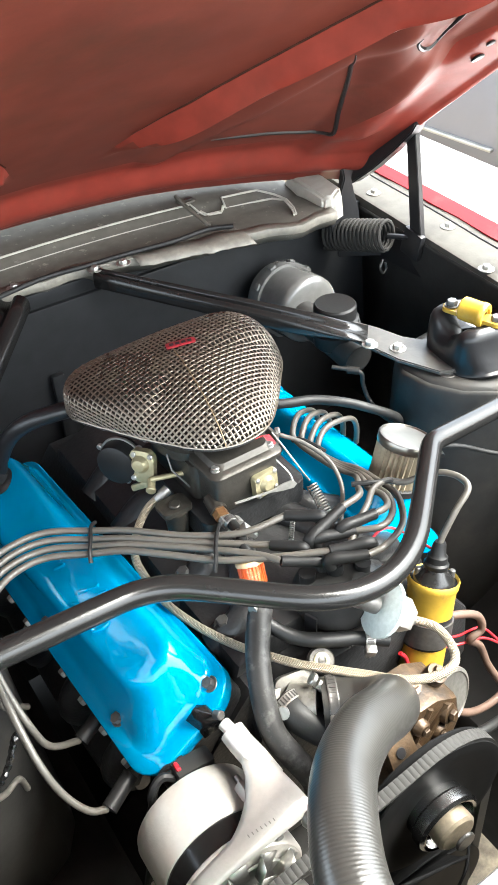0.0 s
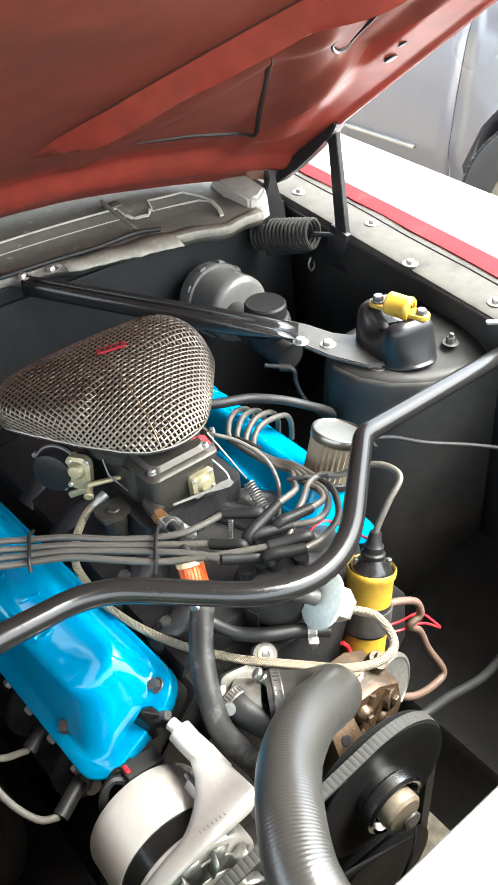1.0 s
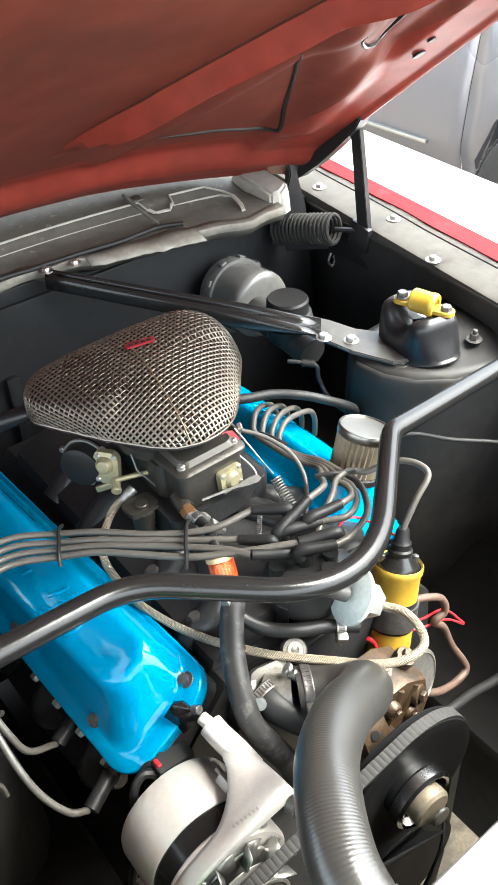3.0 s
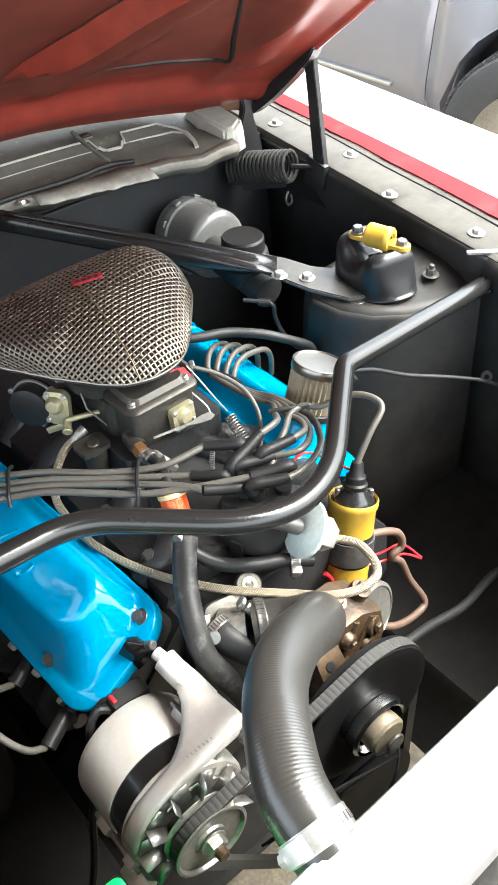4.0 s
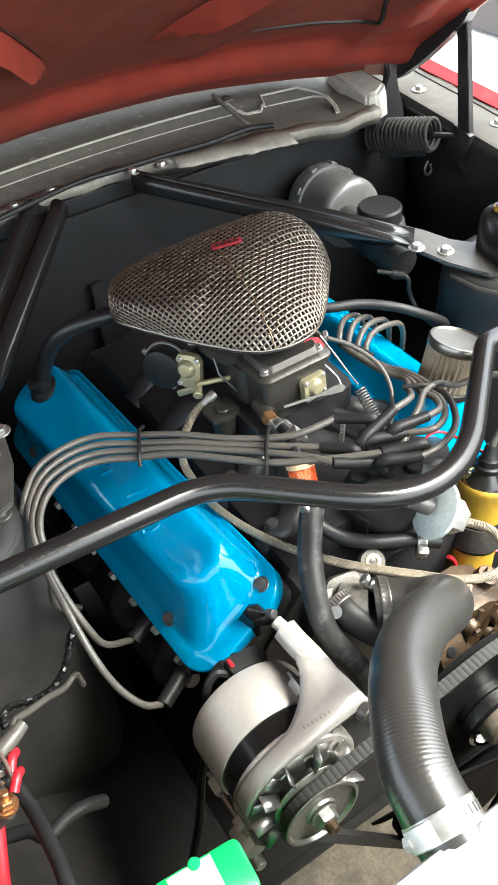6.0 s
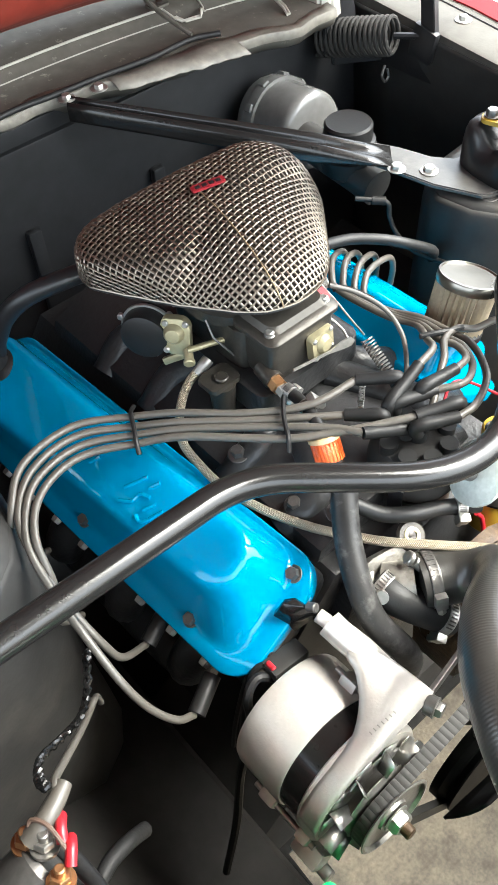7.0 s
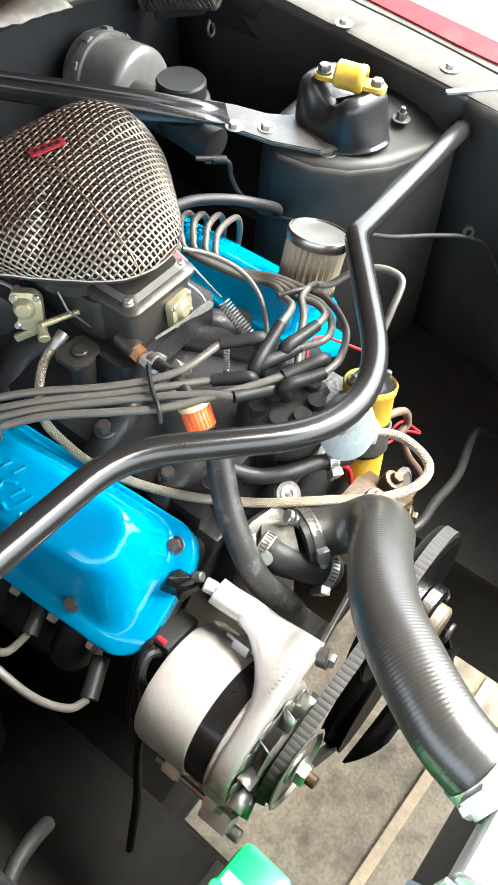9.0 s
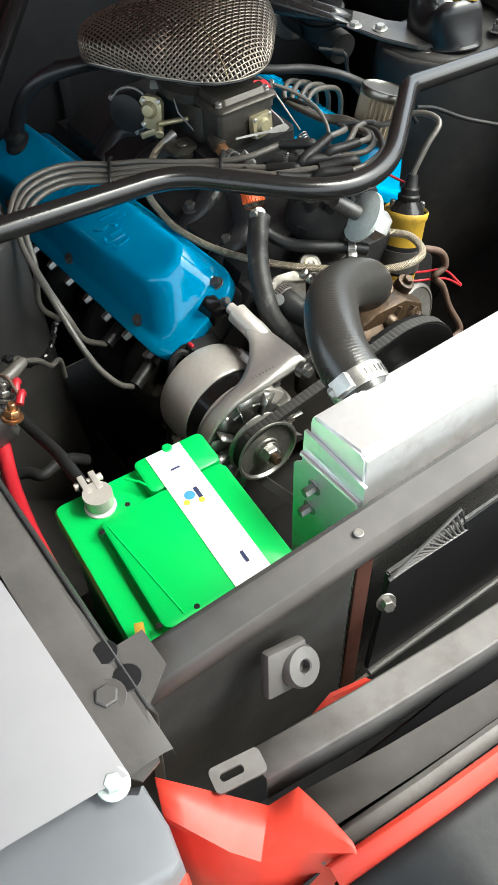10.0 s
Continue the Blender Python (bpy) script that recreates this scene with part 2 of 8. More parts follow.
def solo(name, bm, mat, label, category, group="", kind="", angle=38):
    return tagged(part(name, bm, mat, None, "", angle), label, category, group, kind)


def frame_z(direction):
    """A turn whose z axis points along the direction."""
    return Vector(direction).to_track_quat("Z", "Y").to_matrix().to_4x4()


def at(place, direction=(0, 0, 1), spin=0):
    return Matrix.Translation(place) @ frame_z(direction) @ Matrix.Rotation(radians(spin), 4, "Z")


def spline(pts, n=8):
    """Smooth curve through the points."""
    p = [Vector(q) for q in pts]
    if len(p) < 3:
        return p
    p = [2 * p[0] - p[1]] + p + [2 * p[-1] - p[-2]]
    out = []
    for i in range(1, len(p) - 2):
        a, b, c, d = p[i - 1:i + 3]
        for k in range(n):
            t = k / n
            out.append(0.5 * (2 * b + (c - a) * t + (2 * a - 5 * b + 4 * c - d) * t * t + (3 * b - a - 3 * c + d) * t ** 3))
    return out + [p[-2]]


def rounded(pts, radius, n=8):
    """Straight legs with arcs at the bends; radius may be one for each inner point."""
    p = [Vector(q) for q in pts]
    out = [p[0]]
    for i in range(1, len(p) - 1):
        r = radius[i - 1] if isinstance(radius, (list, tuple)) else radius
        a, b, c = p[i - 1], p[i], p[i + 1]
        u, v = (a - b), (c - b)
        d = min(r, u.length * 0.49, v.length * 0.49)
        s, e = b + u.normalized() * d, b + v.normalized() * d
        for k in range(n + 1):
            t = k / n
            out.append((1 - t) ** 2 * s + 2 * t * (1 - t) * b + t * t * e)
    return out + [p[-1]]


def tube(bm, pts, r, seg=12, caps=True, ripple=None, uv=False):
    """A round tube along the points; r: one radius or a function of the share of its length."""
    pts = [Vector(q) for q in pts]
    n = len(pts)
    lens = [0.0]
    for a, b in zip(pts, pts[1:]):
        lens.append(lens[-1] + (b - a).length)
    total = max(lens[-1], 1e-6)
    side = None
    rings = []
    for i, p in enumerate(pts):
        d = (pts[min(i + 1, n - 1)] - pts[max(i - 1, 0)]).normalized()
        if side is None:
            side = d.orthogonal().normalized()
        side = (side - d * side.dot(d)).normalized()
        up = d.cross(side)
        rad = r(lens[i] / total) if callable(r) else r
        rings.append([bm.verts.new(p + rad * (math.cos(2 * math.pi * k / seg) * side + math.sin(2 * math.pi * k / seg) * up)) for k in range(seg)])
    layer = bm.loops.layers.uv.verify() if uv else None
    for i, (a, b) in enumerate(zip(rings, rings[1:])):
        for k in range(seg):
            k2 = (k + 1) % seg
            f = bm.faces.new((a[k], a[k2], b[k2], b[k]))
            if uv:
                for loop, (ku, li) in zip(f.loops, ((k, i), (k + 1, i), (k + 1, i + 1), (k, i + 1))):
                    loop[layer].uv = (ku / seg * 2, lens[li] * 110)
    if caps:
        bm.faces.new(rings[0][::-1])
        bm.faces.new(rings[-1])
    return bm


def lathe(bm, profile, m, seg=32, lo=0.0, hi=2 * math.pi):
    """Turns (radius, height) pairs round the z axis of the pose m."""
    whole = hi - lo > 6.28
    count = seg if whole else seg + 1
    rings = []
    for r, h in profile:
        if r < 1e-5:
            rings.append([bm.verts.new(m @ Vector((0, 0, h)))])
        else:
            rings.append([bm.verts.new(m @ Vector((r * math.cos(lo + (hi - lo) * k / seg), r * math.sin(lo + (hi - lo) * k / seg), h))) for k in range(count)])
    for a, b in zip(rings, rings[1:]):
        for k in range(seg):
            k2 = (k + 1) % count
            if len(a) == 1 and len(b) == 1:
                continue
            if len(a) == 1:
                bm.faces.new((a[0], b[k2], b[k]))
            elif len(b) == 1:
                bm.faces.new((a[k], a[k2], b[0]))
            else:
                bm.faces.new((a[k], a[k2], b[k2], b[k]))
    return bm


def disc(bm, m, r, h, bevel=0.001, seg=28):
    """A flat round body with softened rims, from z = 0 to h of the pose."""
    b = min(bevel, r * 0.4, h * 0.45)
    return lathe(bm, [(0, 0), (r - b, 0), (r, b), (r, h - b), (r - b, h), (0, h)], m, seg)


def box(bm, size, m, bevel=0.0015, seg=2):
    made = bmesh.ops.create_cube(bm, size=1.0, matrix=m @ Matrix.Diagonal((*size, 1)))
    if bevel:
        edges = {e for v in made["verts"] for e in v.link_edges}
        bmesh.ops.bevel(bm, geom=list(edges), offset=min(bevel, min(size) * 0.4), segments=seg, affect="EDGES", profile=0.6)
    return bm


def hexbolt(bm, m, r=0.006, h=0.005, washer=0.0):
    if washer:
        disc(bm, m, washer, 0.0015, 0.0005, 20)
    lathe(bm, [(0, 0.001), (r, 0.001), (r, h * 0.8), (r * 0.86, h), (0, h)], m, 6)
    return bm


def prism(bm, outline, h, m, bevel=0.0):
    """A flat plate of that outline (x, y), from z = 0 to h of the pose."""
    lo = [bm.verts.new(m @ Vector((x, y, 0))) for x, y in outline]
    hi = [bm.verts.new(m @ Vector((x, y, h))) for x, y in outline]
    n = len(outline)
    faces = [bm.faces.new(lo[::-1]), bm.faces.new(hi)]
    for k in range(n):
        faces.append(bm.faces.new((lo[k], lo[(k + 1) % n], hi[(k + 1) % n], hi[k])))
    if bevel:
        edges = [e for e in faces[1].edges]
        bmesh.ops.bevel(bm, geom=edges, offset=bevel, segments=2, affect="EDGES", profile=0.6)
    return bm


def round_rect(x0, x1, y0, y1, r, n=6):
    """A closed outline with rounded corners; r: one radius or four (from x1 y1 round to the left)."""
    rs = r if isinstance(r, (list, tuple)) else (r,) * 4
    out = []
    for (cx, sx), (cy, sy), rad, a0 in (((x1, -1), (y1, -1), rs[0], 0), ((x0, 1), (y1, -1), rs[1], 90), ((x0, 1), (y0, 1), rs[2], 180), ((x1, -1), (y0, 1), rs[3], 270)):
        for k in range(n + 1):
            a = radians(a0 + 90 * k / n)
            out.append((cx + sx * rad + rad * math.cos(a), cy + sy * rad + rad * math.sin(a)))
    return out


def loft(bm, rings, cap=True, start=False):
    """Joins closed rings of equally many points."""
    vs = [[bm.verts.new(p) for p in ring] for ring in rings]
    n = len(vs[0])
    for a, b in zip(vs, vs[1:]):
        for k in range(n):
            bm.faces.new((a[k], a[(k + 1) % n], b[(k + 1) % n], b[k]))
    if cap:
        bm.faces.new(vs[-1])
    if start:
        bm.faces.new(vs[0][::-1])
    return bm


def sheet(bm, rows):
    """A surface through rows of equally many points."""
    vs = [[bm.verts.new(p) for p in row] for row in rows]
    for a, b in zip(vs, vs[1:]):
        for k in range(len(a) - 1):
            bm.faces.new((a[k], a[k + 1], b[k + 1], b[k]))
    return bm


def thicken(ob, t, offset=-1):
    md = ob.modifiers.new("thickness", "SOLIDIFY")
    md.thickness, md.offset = t, offset
    return ob


def clamp(place, direction, r, parent, spin=0, name="hose_clamp", half=0.0048, toward=None, mat=None):
    """A worm-drive hose clamp: band and screw housing."""
    m = at(place, direction, spin)
    if toward:
        t = m.to_3x3().inverted() @ Vector(toward)
        m = m @ Matrix.Rotation(math.atan2(t.y, t.x) - radians(100), 4, "Z")
    k = half / 0.0048
    bm = bmesh.new()
    lathe(bm, [(r, -half), (r + 0.0011, -half), (r + 0.0014, -half * 0.8), (r + 0.0011, -half * 0.6), (r + 0.0011, half * 0.6), (r + 0.0014, half * 0.8), (r + 0.0011, half), (r, half)], m, 40)
    band = part(name, bm, mat or ZINC, parent, "worm-drive clamp band")
    q = m @ Matrix.Rotation(radians(100), 4, "Z")
    part("screw_housing", box(bmesh.new(), (0.008, 0.014 * k ** 0.5, 0.011 * k ** 0.5), q @ Matrix.Translation((r + 0.004, 0, 0)), 0.0015), ZINC, band)
    bm = bmesh.new()
    lathe(bm, [(0, 0), (0.0042 * k ** 0.5, 0), (0.0042 * k ** 0.5, 0.005), (0.003 * k ** 0.5, 0.0065), (0, 0.0065)], q @ Matrix.Translation((r + 0.004, 0.007, 0)) @ Matrix.Rotation(radians(-90), 4, "X"), 6)
    part("screw", bm, ZINC, band)
    slot = bpy.data.meshes.new("slot")
    bm = box(bmesh.new(), (0.0008, 0.0014, 0.0066), Matrix.Identity(4), 0)
    bm.to_mesh(slot)
    bm.free()
    slot.materials.append(DARK_STEEL)
    for k in range(12):
        ob = new("slot", slot)
        ob.parent = band
        ob.matrix_world = m @ Matrix.Rotation(radians(-70 + 11 * k), 4, "Z") @ Matrix.Translation((r + 0.0012, 0, 0))
    return band


# ---------------------------------------------------------------- ground, body shell
def ground():
    bm = bmesh.new()
    n = 24
    xs = [math.copysign(abs(k / n) ** 2.5, k) * 60 for k in range(-n, n + 1)]
    sheet(bm, [[Vector((x, y, 0)) for x in xs] for y in xs])
    return solo("ground", bm, CONCRETE, "dusty tan concrete floor with stains", "ground", kind="structure")


def floor_joint():
    """Pale strip of mortar crossing the floor."""
    bm = bmesh.new()
    prism(bm, [(-0.35, 0.128), (0.6, 0.098), (0.6, 0.116), (-0.35, 0.146)], 0.004, Matrix.Identity(4))
    return solo("floor_joint", bm, MORTAR, "pale mortar joint across the concrete floor", "joint", kind="structure")


def ceiling():
    """Added unseen flat roof blocks sky; daylight comes in from the front and from the driver's side."""
    bm = bmesh.new()
    box(bm, (3.3, 8.2, 0.1), Matrix.Translation((-1.2, 2.3, 2.65)), 0.01)
    return solo("ceiling", bm, CEILING, "unseen dull grey roof added over the car to block sky", "ceiling", kind="structure")


def undertray():
    # made-up black sheet that keeps the bay dark by hiding the bright floor
    bm = bmesh.new()
    prism(bm, [(-0.36, 0.18), (-0.225, 0.18), (-0.215, 0.37), (0.34, 0.37), (0.34, 1.03), (-0.36, 1.03)], 0.01, Matrix.Translation((0, 0, 0.13)))
    return solo("undertray", bm, BLACK_MATT, "made-up black sheet hiding the floor below the engine", "undertray", kind="structure")


def firewall():
    root = thing("wall_firewall", "black painted steel firewall behind the engine", "firewall", kind="structure")
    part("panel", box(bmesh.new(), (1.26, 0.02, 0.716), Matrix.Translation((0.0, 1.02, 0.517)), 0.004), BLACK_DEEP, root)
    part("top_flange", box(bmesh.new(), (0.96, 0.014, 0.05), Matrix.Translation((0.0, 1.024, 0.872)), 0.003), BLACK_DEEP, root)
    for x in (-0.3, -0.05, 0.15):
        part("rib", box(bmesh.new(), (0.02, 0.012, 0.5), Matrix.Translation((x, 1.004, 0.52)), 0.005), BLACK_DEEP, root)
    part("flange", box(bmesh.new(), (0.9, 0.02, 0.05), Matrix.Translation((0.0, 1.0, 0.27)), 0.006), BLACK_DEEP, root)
    return root


def crossmember():
    # added beam, not seen itself: covers light floor between engine and rail
    bm = bmesh.new()
    prism(bm, [(-0.30, 0.14), (-0.30, 0.22), (-0.2, 0.30), (0.2, 0.30), (0.30, 0.22), (0.30, 0.14)], 0.24, Matrix.Translation((0, 0.62, 0)) @ Matrix.Rotation(radians(90), 4, "X"), 0.01)
    return solo("crossmember", bm, BLACK_MATT, "black crossmember added to hide the floor under the engine", "crossmember", kind="structure")


def ledge_in(y, s=1):
    return 0.472 + 0.11 * (y - 0.45) if s > 0 else 0.496


def ledge_red(y):
    return 0.552 + 0.11 * (y - 0.5)


def ledge_white(y):
    return 0.588 + 0.09 * (y - 0.55)


def apron(side, name):
    """Inner wing wall with its spring tower, one pressing."""
    bm = bmesh.new()
    s = side

    def P(x, y, z):
        return Vector((s * x, y, z))
    ys = [-0.02, 0.1, 0.2, 0.3, 0.4, 0.46, 0.5]
    rows = []
    for z, off in ((0.868, 0.0), (0.85, -0.004), (0.80, 0.0), (0.60, 0.012), (0.42, 0.018), (0.34, 0.0), (0.30, -0.05), (0.29, -0.14)):
        rows.append([P(ledge_in(y, s) + off, y, z) for y in ys])
    sheet(bm, rows)
    # tower: front face, inner face, rear face, top
    rim = [(0.56, 0.49), (0.475, 0.50), (0.43, 0.515), (0.375, 0.535), (0.336, 0.567), (0.315, 0.605), (0.309, 0.65), (0.33, 0.685), (0.38, 0.70), (0.50, 0.71), (0.56, 0.715)]
    levels = ((0.812, 1.0), (0.806, 0.986), (0.79, 0.975), (0.70, 0.965), (0.5, 0.94), (0.3, 0.90))
    cx = 0.50
    sheet(bm, [[P(cx - (cx - x) / 1.0 * (1 + (1 - k) * 1.6), y, z) for x, y in rim] for z, k in levels])
    inner = [(0.56, 0.51), (0.49, 0.525), (0.455, 0.545), (0.42, 0.56), (0.385, 0.585), (0.37, 0.61), (0.37, 0.645), (0.385, 0.665), (0.41, 0.675), (0.50, 0.685), (0.56, 0.69)]
    mid = [(0.56, 0.50), (0.482, 0.512), (0.44, 0.53), (0.395, 0.548), (0.352, 0.575), (0.332, 0.61), (0.326, 0.65), (0.342, 0.675), (0.39, 0.688), (0.50, 0.698), (0.56, 0.703)]
    sheet(bm, [[P(x, y, 0.812) for x, y in rim], [P(x, y, 0.816) for x, y in mid], [P(x, y, 0.813) for x, y in inner], [P(0.51, 0.52 + 0.17 * k / 10, 0.835) for k in range(11)]])
    # wall above and behind the tower
    ys2 = [0.49, 0.55, 0.62, 0.7, 0.76, 0.84, 0.92, 1.01]
    sheet(bm, [[P(ledge_in(y, s) + o, y, z) for y in ys2] for z, o in ((0.868, 0), (0.862, 0.0), (0.85, 0.001), (0.82, 0.004), (0.78, 0.010), (0.6, 0.025), (0.3, 0.035))])
    ob = solo(name, bm, BLACK, "black inner wing panel with spring tower", "inner wing", kind="structure", angle=70)
    return thicken(ob, 0.002)


def chassis_rail(side):
    bm = bmesh.new()
    sheet(bm, [[Vector((side * x, y, z)) for y in (-0.05, 0.2, 0.45, 0.7, 1.0)] for x, z in ((0.25, 0.12), (0.25, 0.33), (0.258, 0.345), (0.32, 0.352), (0.36, 0.37), (0.40, 0.42), (0.44, 0.47), (0.52, 0.50))])
    return solo("chassis_rail", bm, BLACK_MATT, "black box-section chassis rail low beside the engine", "chassis rail", group="chassis rails", kind="structure")


def fender(side, name, front):
    """Wing top: seam ledge with bolts, red edge, white crown and outer side."""
    s = side
    root = thing(name, "white front wing with red edge and grey seam ledge" if s > 0 else "pale grey front wing with darker grey seam ledge", "fender")
    ys = [front + (1.6 - front) * k / 24 for k in range(25)]

    def zc(y):
        return 0.868 + 0.022 * max(0, min(1, (y - 0.3) / 0.9))
    bm = bmesh.new()
    rows = [[Vector((s * (ledge_in(y, s) - 0.001), y, zc(y) - 0.018)) for y in ys],
            [Vector((s * ledge_in(y, s), y, zc(y) - 0.003)) for y in ys],
            [Vector((s * (ledge_in(y, s) + 0.006), y, zc(y))) for y in ys],
            [Vector((s * (ledge_in(y, s) + (0.05 if s > 0 else 0.02)), y, zc(y) + 0.001)) for y in ys],
            [Vector((s * (ledge_red(y) if s > 0 else 0.53), y, zc(y) + 0.002)) for y in ys]]
    part("seam_ledge", sheet(bm, rows), GREY_PRIMER if s > 0 else NOSE_GREY, root, "grey seam ledge")
    red = bmesh.new()
    if s > 0:
        rr = []
        for f, dz in ((0.0, 0.0025), (0.0, 0.005), (0.5, 0.009), (1.0, 0.0125)):
            rr.append([Vector((s * (ledge_red(y) * (1 - f) + ledge_white(y) * f + 0.002 * math.sin(40 * y) * (1 - f)), y, zc(y) + dz)) for y in ys])
        part("wing_edge", sheet(red, rr), EDGE_RED, root, "red painted wing edge")
        inner, dz0 = ledge_white, 0.0127
    else:
        red.free()
        inner, dz0 = (lambda y: 0.528 + 0.03 * y), 0.004
    bm = bmesh.new()
    rows = []
    for f, dz in ((0.0, dz0 - 0.004), (0.0, dz0), (0.02, dz0 + 0.002), (0.3, 0.022), (0.6, 0.02), (0.85, 0.008), (1.0, -0.012), (1.08, -0.05), (1.13, -0.15), (1.12, -0.3), (1.06, -0.55)):
        rows.append([Vector((s * (inner(y) + f * (0.80 + 0.03 * (y - 0.7) - inner(y))), y, zc(y) + dz)) for y in ys])
    part("wing_panel", sheet(bm, rows), WHITE if s > 0 else GREY_LIGHT, root)
    places = ((0.508, 0.545), (0.505, 0.698), (0.56, 0.83), (0.555, 1.0)) if s > 0 else ((0.497, 0.30), (0.5, 0.5), (0.505, 0.72), (0.53, 0.93))
    for x, y in places:
        bm = bmesh.new()
        hexbolt(bm, at((s * x, y, zc(y) + 0.001)), 0.0062, 0.007, 0.012)
        part("bolt", bm, STEEL, root, "dull steel bolt and washer")
    if s > 0:
        # raised seam where ledge and wing meet, with a lapped patch
        bm = bmesh.new()
        tube(bm, [(ledge_red(y) - 0.012 + 0.0015 * math.sin(23 * y), y, zc(y) + 0.0015) for y in ys], 0.0016, 6)
        part("seam", bm, BLACK_SATIN, root, "dark seam sealant")
        bm = bmesh.new()
        prism(bm, round_rect(-0.075, 0.075, -0.004, 0.004, 0.002), 0.003, Matrix.Translation((0.518, 0.475, 0.872)) @ Matrix.Rotation(radians(-40), 4, "Z"))
        part("wiper_strip", bm, ZINC, root, "bright steel strip")
    return root


def cowl():
    """Panel under the windscreen: front lip, shelf, pressed step and top."""
    root = thing("cowl_panel", "grey cowl panel with ragged front lip and pressed step", "cowl")
    xs = [-0.56 + 0.985 * k / 56 for k in range(57)]

    def lip(x):
        return 1.022 - 0.085 * min(1, max(0, (abs(x + 0.05)) / 0.4)) ** 1.3 + 0.004 * math.sin(31 * x) + 0.003 * math.sin(83 * x + 1)

    def step(x):
        return 1.10 - 0.05 * min(1, abs(x) / 0.4) ** 2

    def bulge(x):
        return 1 / (1 + math.exp((abs(x) - 0.36) / 0.012))
    bm = bmesh.new()
    rows = [[Vector((x, lip(x) + 0.006, 0.888)) for x in xs],
            [Vector((x, lip(x), 0.902)) for x in xs],
            [Vector((x, lip(x) + 0.003, 0.908)) for x in xs],
            [Vector((x, lip(x) + 0.03, 0.911)) for x in xs],
            [Vector((x, step(x) - 0.052 + 0.02 * (1 - bulge(x)), 0.910)) for x in xs],
            [Vector((x, step(x) - 0.016, 0.908 + 0.004 * bulge(x))) for x in xs],
            [Vector((x, step(x) - 0.004, 0.911 + 0.010 * bulge(x))) for x in xs],
            [Vector((x, step(x) + 0.002, 0.912 + 0.013 * bulge(x))) for x in xs],
            [Vector((x, step(x) + 0.06, 0.925 + 0.002 * bulge(x))) for x in xs],
            [Vector((x, step(x) + 0.3, 0.945)) for x in xs]]
    thicken(part("panel", sheet(bm, rows), COWL, root), 0.0015)
    # pale beads paint wear and highlight on the step's edges, notched beside the bracket
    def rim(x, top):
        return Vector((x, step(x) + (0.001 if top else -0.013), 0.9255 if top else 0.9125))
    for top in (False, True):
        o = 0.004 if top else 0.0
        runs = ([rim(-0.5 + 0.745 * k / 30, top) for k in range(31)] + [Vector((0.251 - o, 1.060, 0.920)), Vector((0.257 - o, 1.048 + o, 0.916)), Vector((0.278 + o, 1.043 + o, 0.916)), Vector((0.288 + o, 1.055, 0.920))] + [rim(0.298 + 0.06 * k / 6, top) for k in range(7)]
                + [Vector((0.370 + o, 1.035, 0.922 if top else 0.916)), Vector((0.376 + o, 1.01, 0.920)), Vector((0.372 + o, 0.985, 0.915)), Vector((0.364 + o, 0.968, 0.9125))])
        part("pale_edge", tube(bmesh.new(), runs, 0.0017, 7), PALE_BOX, root, "pale edge bead: worn metal with its highlight painted in")
    bm = bmesh.new()
    sheet(bm, [[Vector((x, lip(x) - 0.0015, 0.900)) for x in xs], [Vector((x, lip(x) + 0.002, 0.9105)) for x in xs], [Vector((x, lip(x) + 0.016 + 0.004 * math.sin(47 * x), 0.9128)) for x in xs]])
    thicken(part("lip_edge", bm, LIP, root, "pale dusty front lip"), 0.001)
    # ragged patch of loose sealant along the lip
    rnd = random.Random(4)
    bm = bmesh.new()
    ps = [0.1 + 0.17 * k / 20 for k in range(21)]
    sheet(bm, [[Vector((x, lip(x) + 0.02, 0.9125)) for x in ps], [Vector((x, lip(x) - 0.004, 0.9115)) for x in ps],
               [Vector((x, lip(x) - 0.014 - 0.006 * rnd.random() - (0.008 if x > 0.2 else 0), 0.905)) for x in ps]])
    thicken(part("lip_flange", bm, LIP, root, "bent pale lip flange"), 0.0015)
    for x, y in ((0.079, 0.989), (0.038, 0.997), (-0.074, 1.02), (-0.13, 1.012)):
        bm = bmesh.new()
        hexbolt(bm, at((x, y + 0.006, 0.911)), 0.006, 0.006, 0.011)
        part("bolt", bm, ZINC, root, "zinc bolt")
    bm = bmesh.new()
    prism(bm, round_rect(-0.014, 0.014, -0.01, 0.01, 0.004), 0.003, Matrix.Translation((0.235, 1.078, 0.934)))
    part("pad", bm, COWL, root)
    bm = bmesh.new()
    disc(bm, at((0.241, 1.078, 0.9365)), 0.005, 0.002)
    part("screw", bm, DARK_STEEL, root)
    bm = bmesh.new()
    tube(bm, spline([(0.222, 1.085, 0.945), (0.224, 1.06, 0.936), (0.232, 1.02, 0.922), (0.236, 1.01, 0.918)], 5), 0.0032, 8)
    part("bracket", bm, COWL, root)
    # boxy, slightly crumpled corner pressing beside the hinge
    bm = bmesh.new()
    lo = [(0.414, 0.958), (0.43, 0.948), (0.456, 0.957), (0.470, 1.07), (0.420, 1.07)]
    loft(bm, [[Vector((x, y, 0.890)) for x, y in lo],
              [Vector((x + (0.440 - x) * 0.05, y + 0.004, z)) for (x, y), z in zip(lo, (0.914, 0.916, 0.922, 0.928, 0.922))],
              [Vector((x + (0.440 - x) * 0.22, y + (1.01 - y) * 0.16, z)) for (x, y), z in zip(lo, (0.925, 0.927, 0.935, 0.940, 0.932))]])
    bmesh.ops.bevel(bm, geom=list(bm.edges), offset=0.004, segments=2, affect="EDGES")
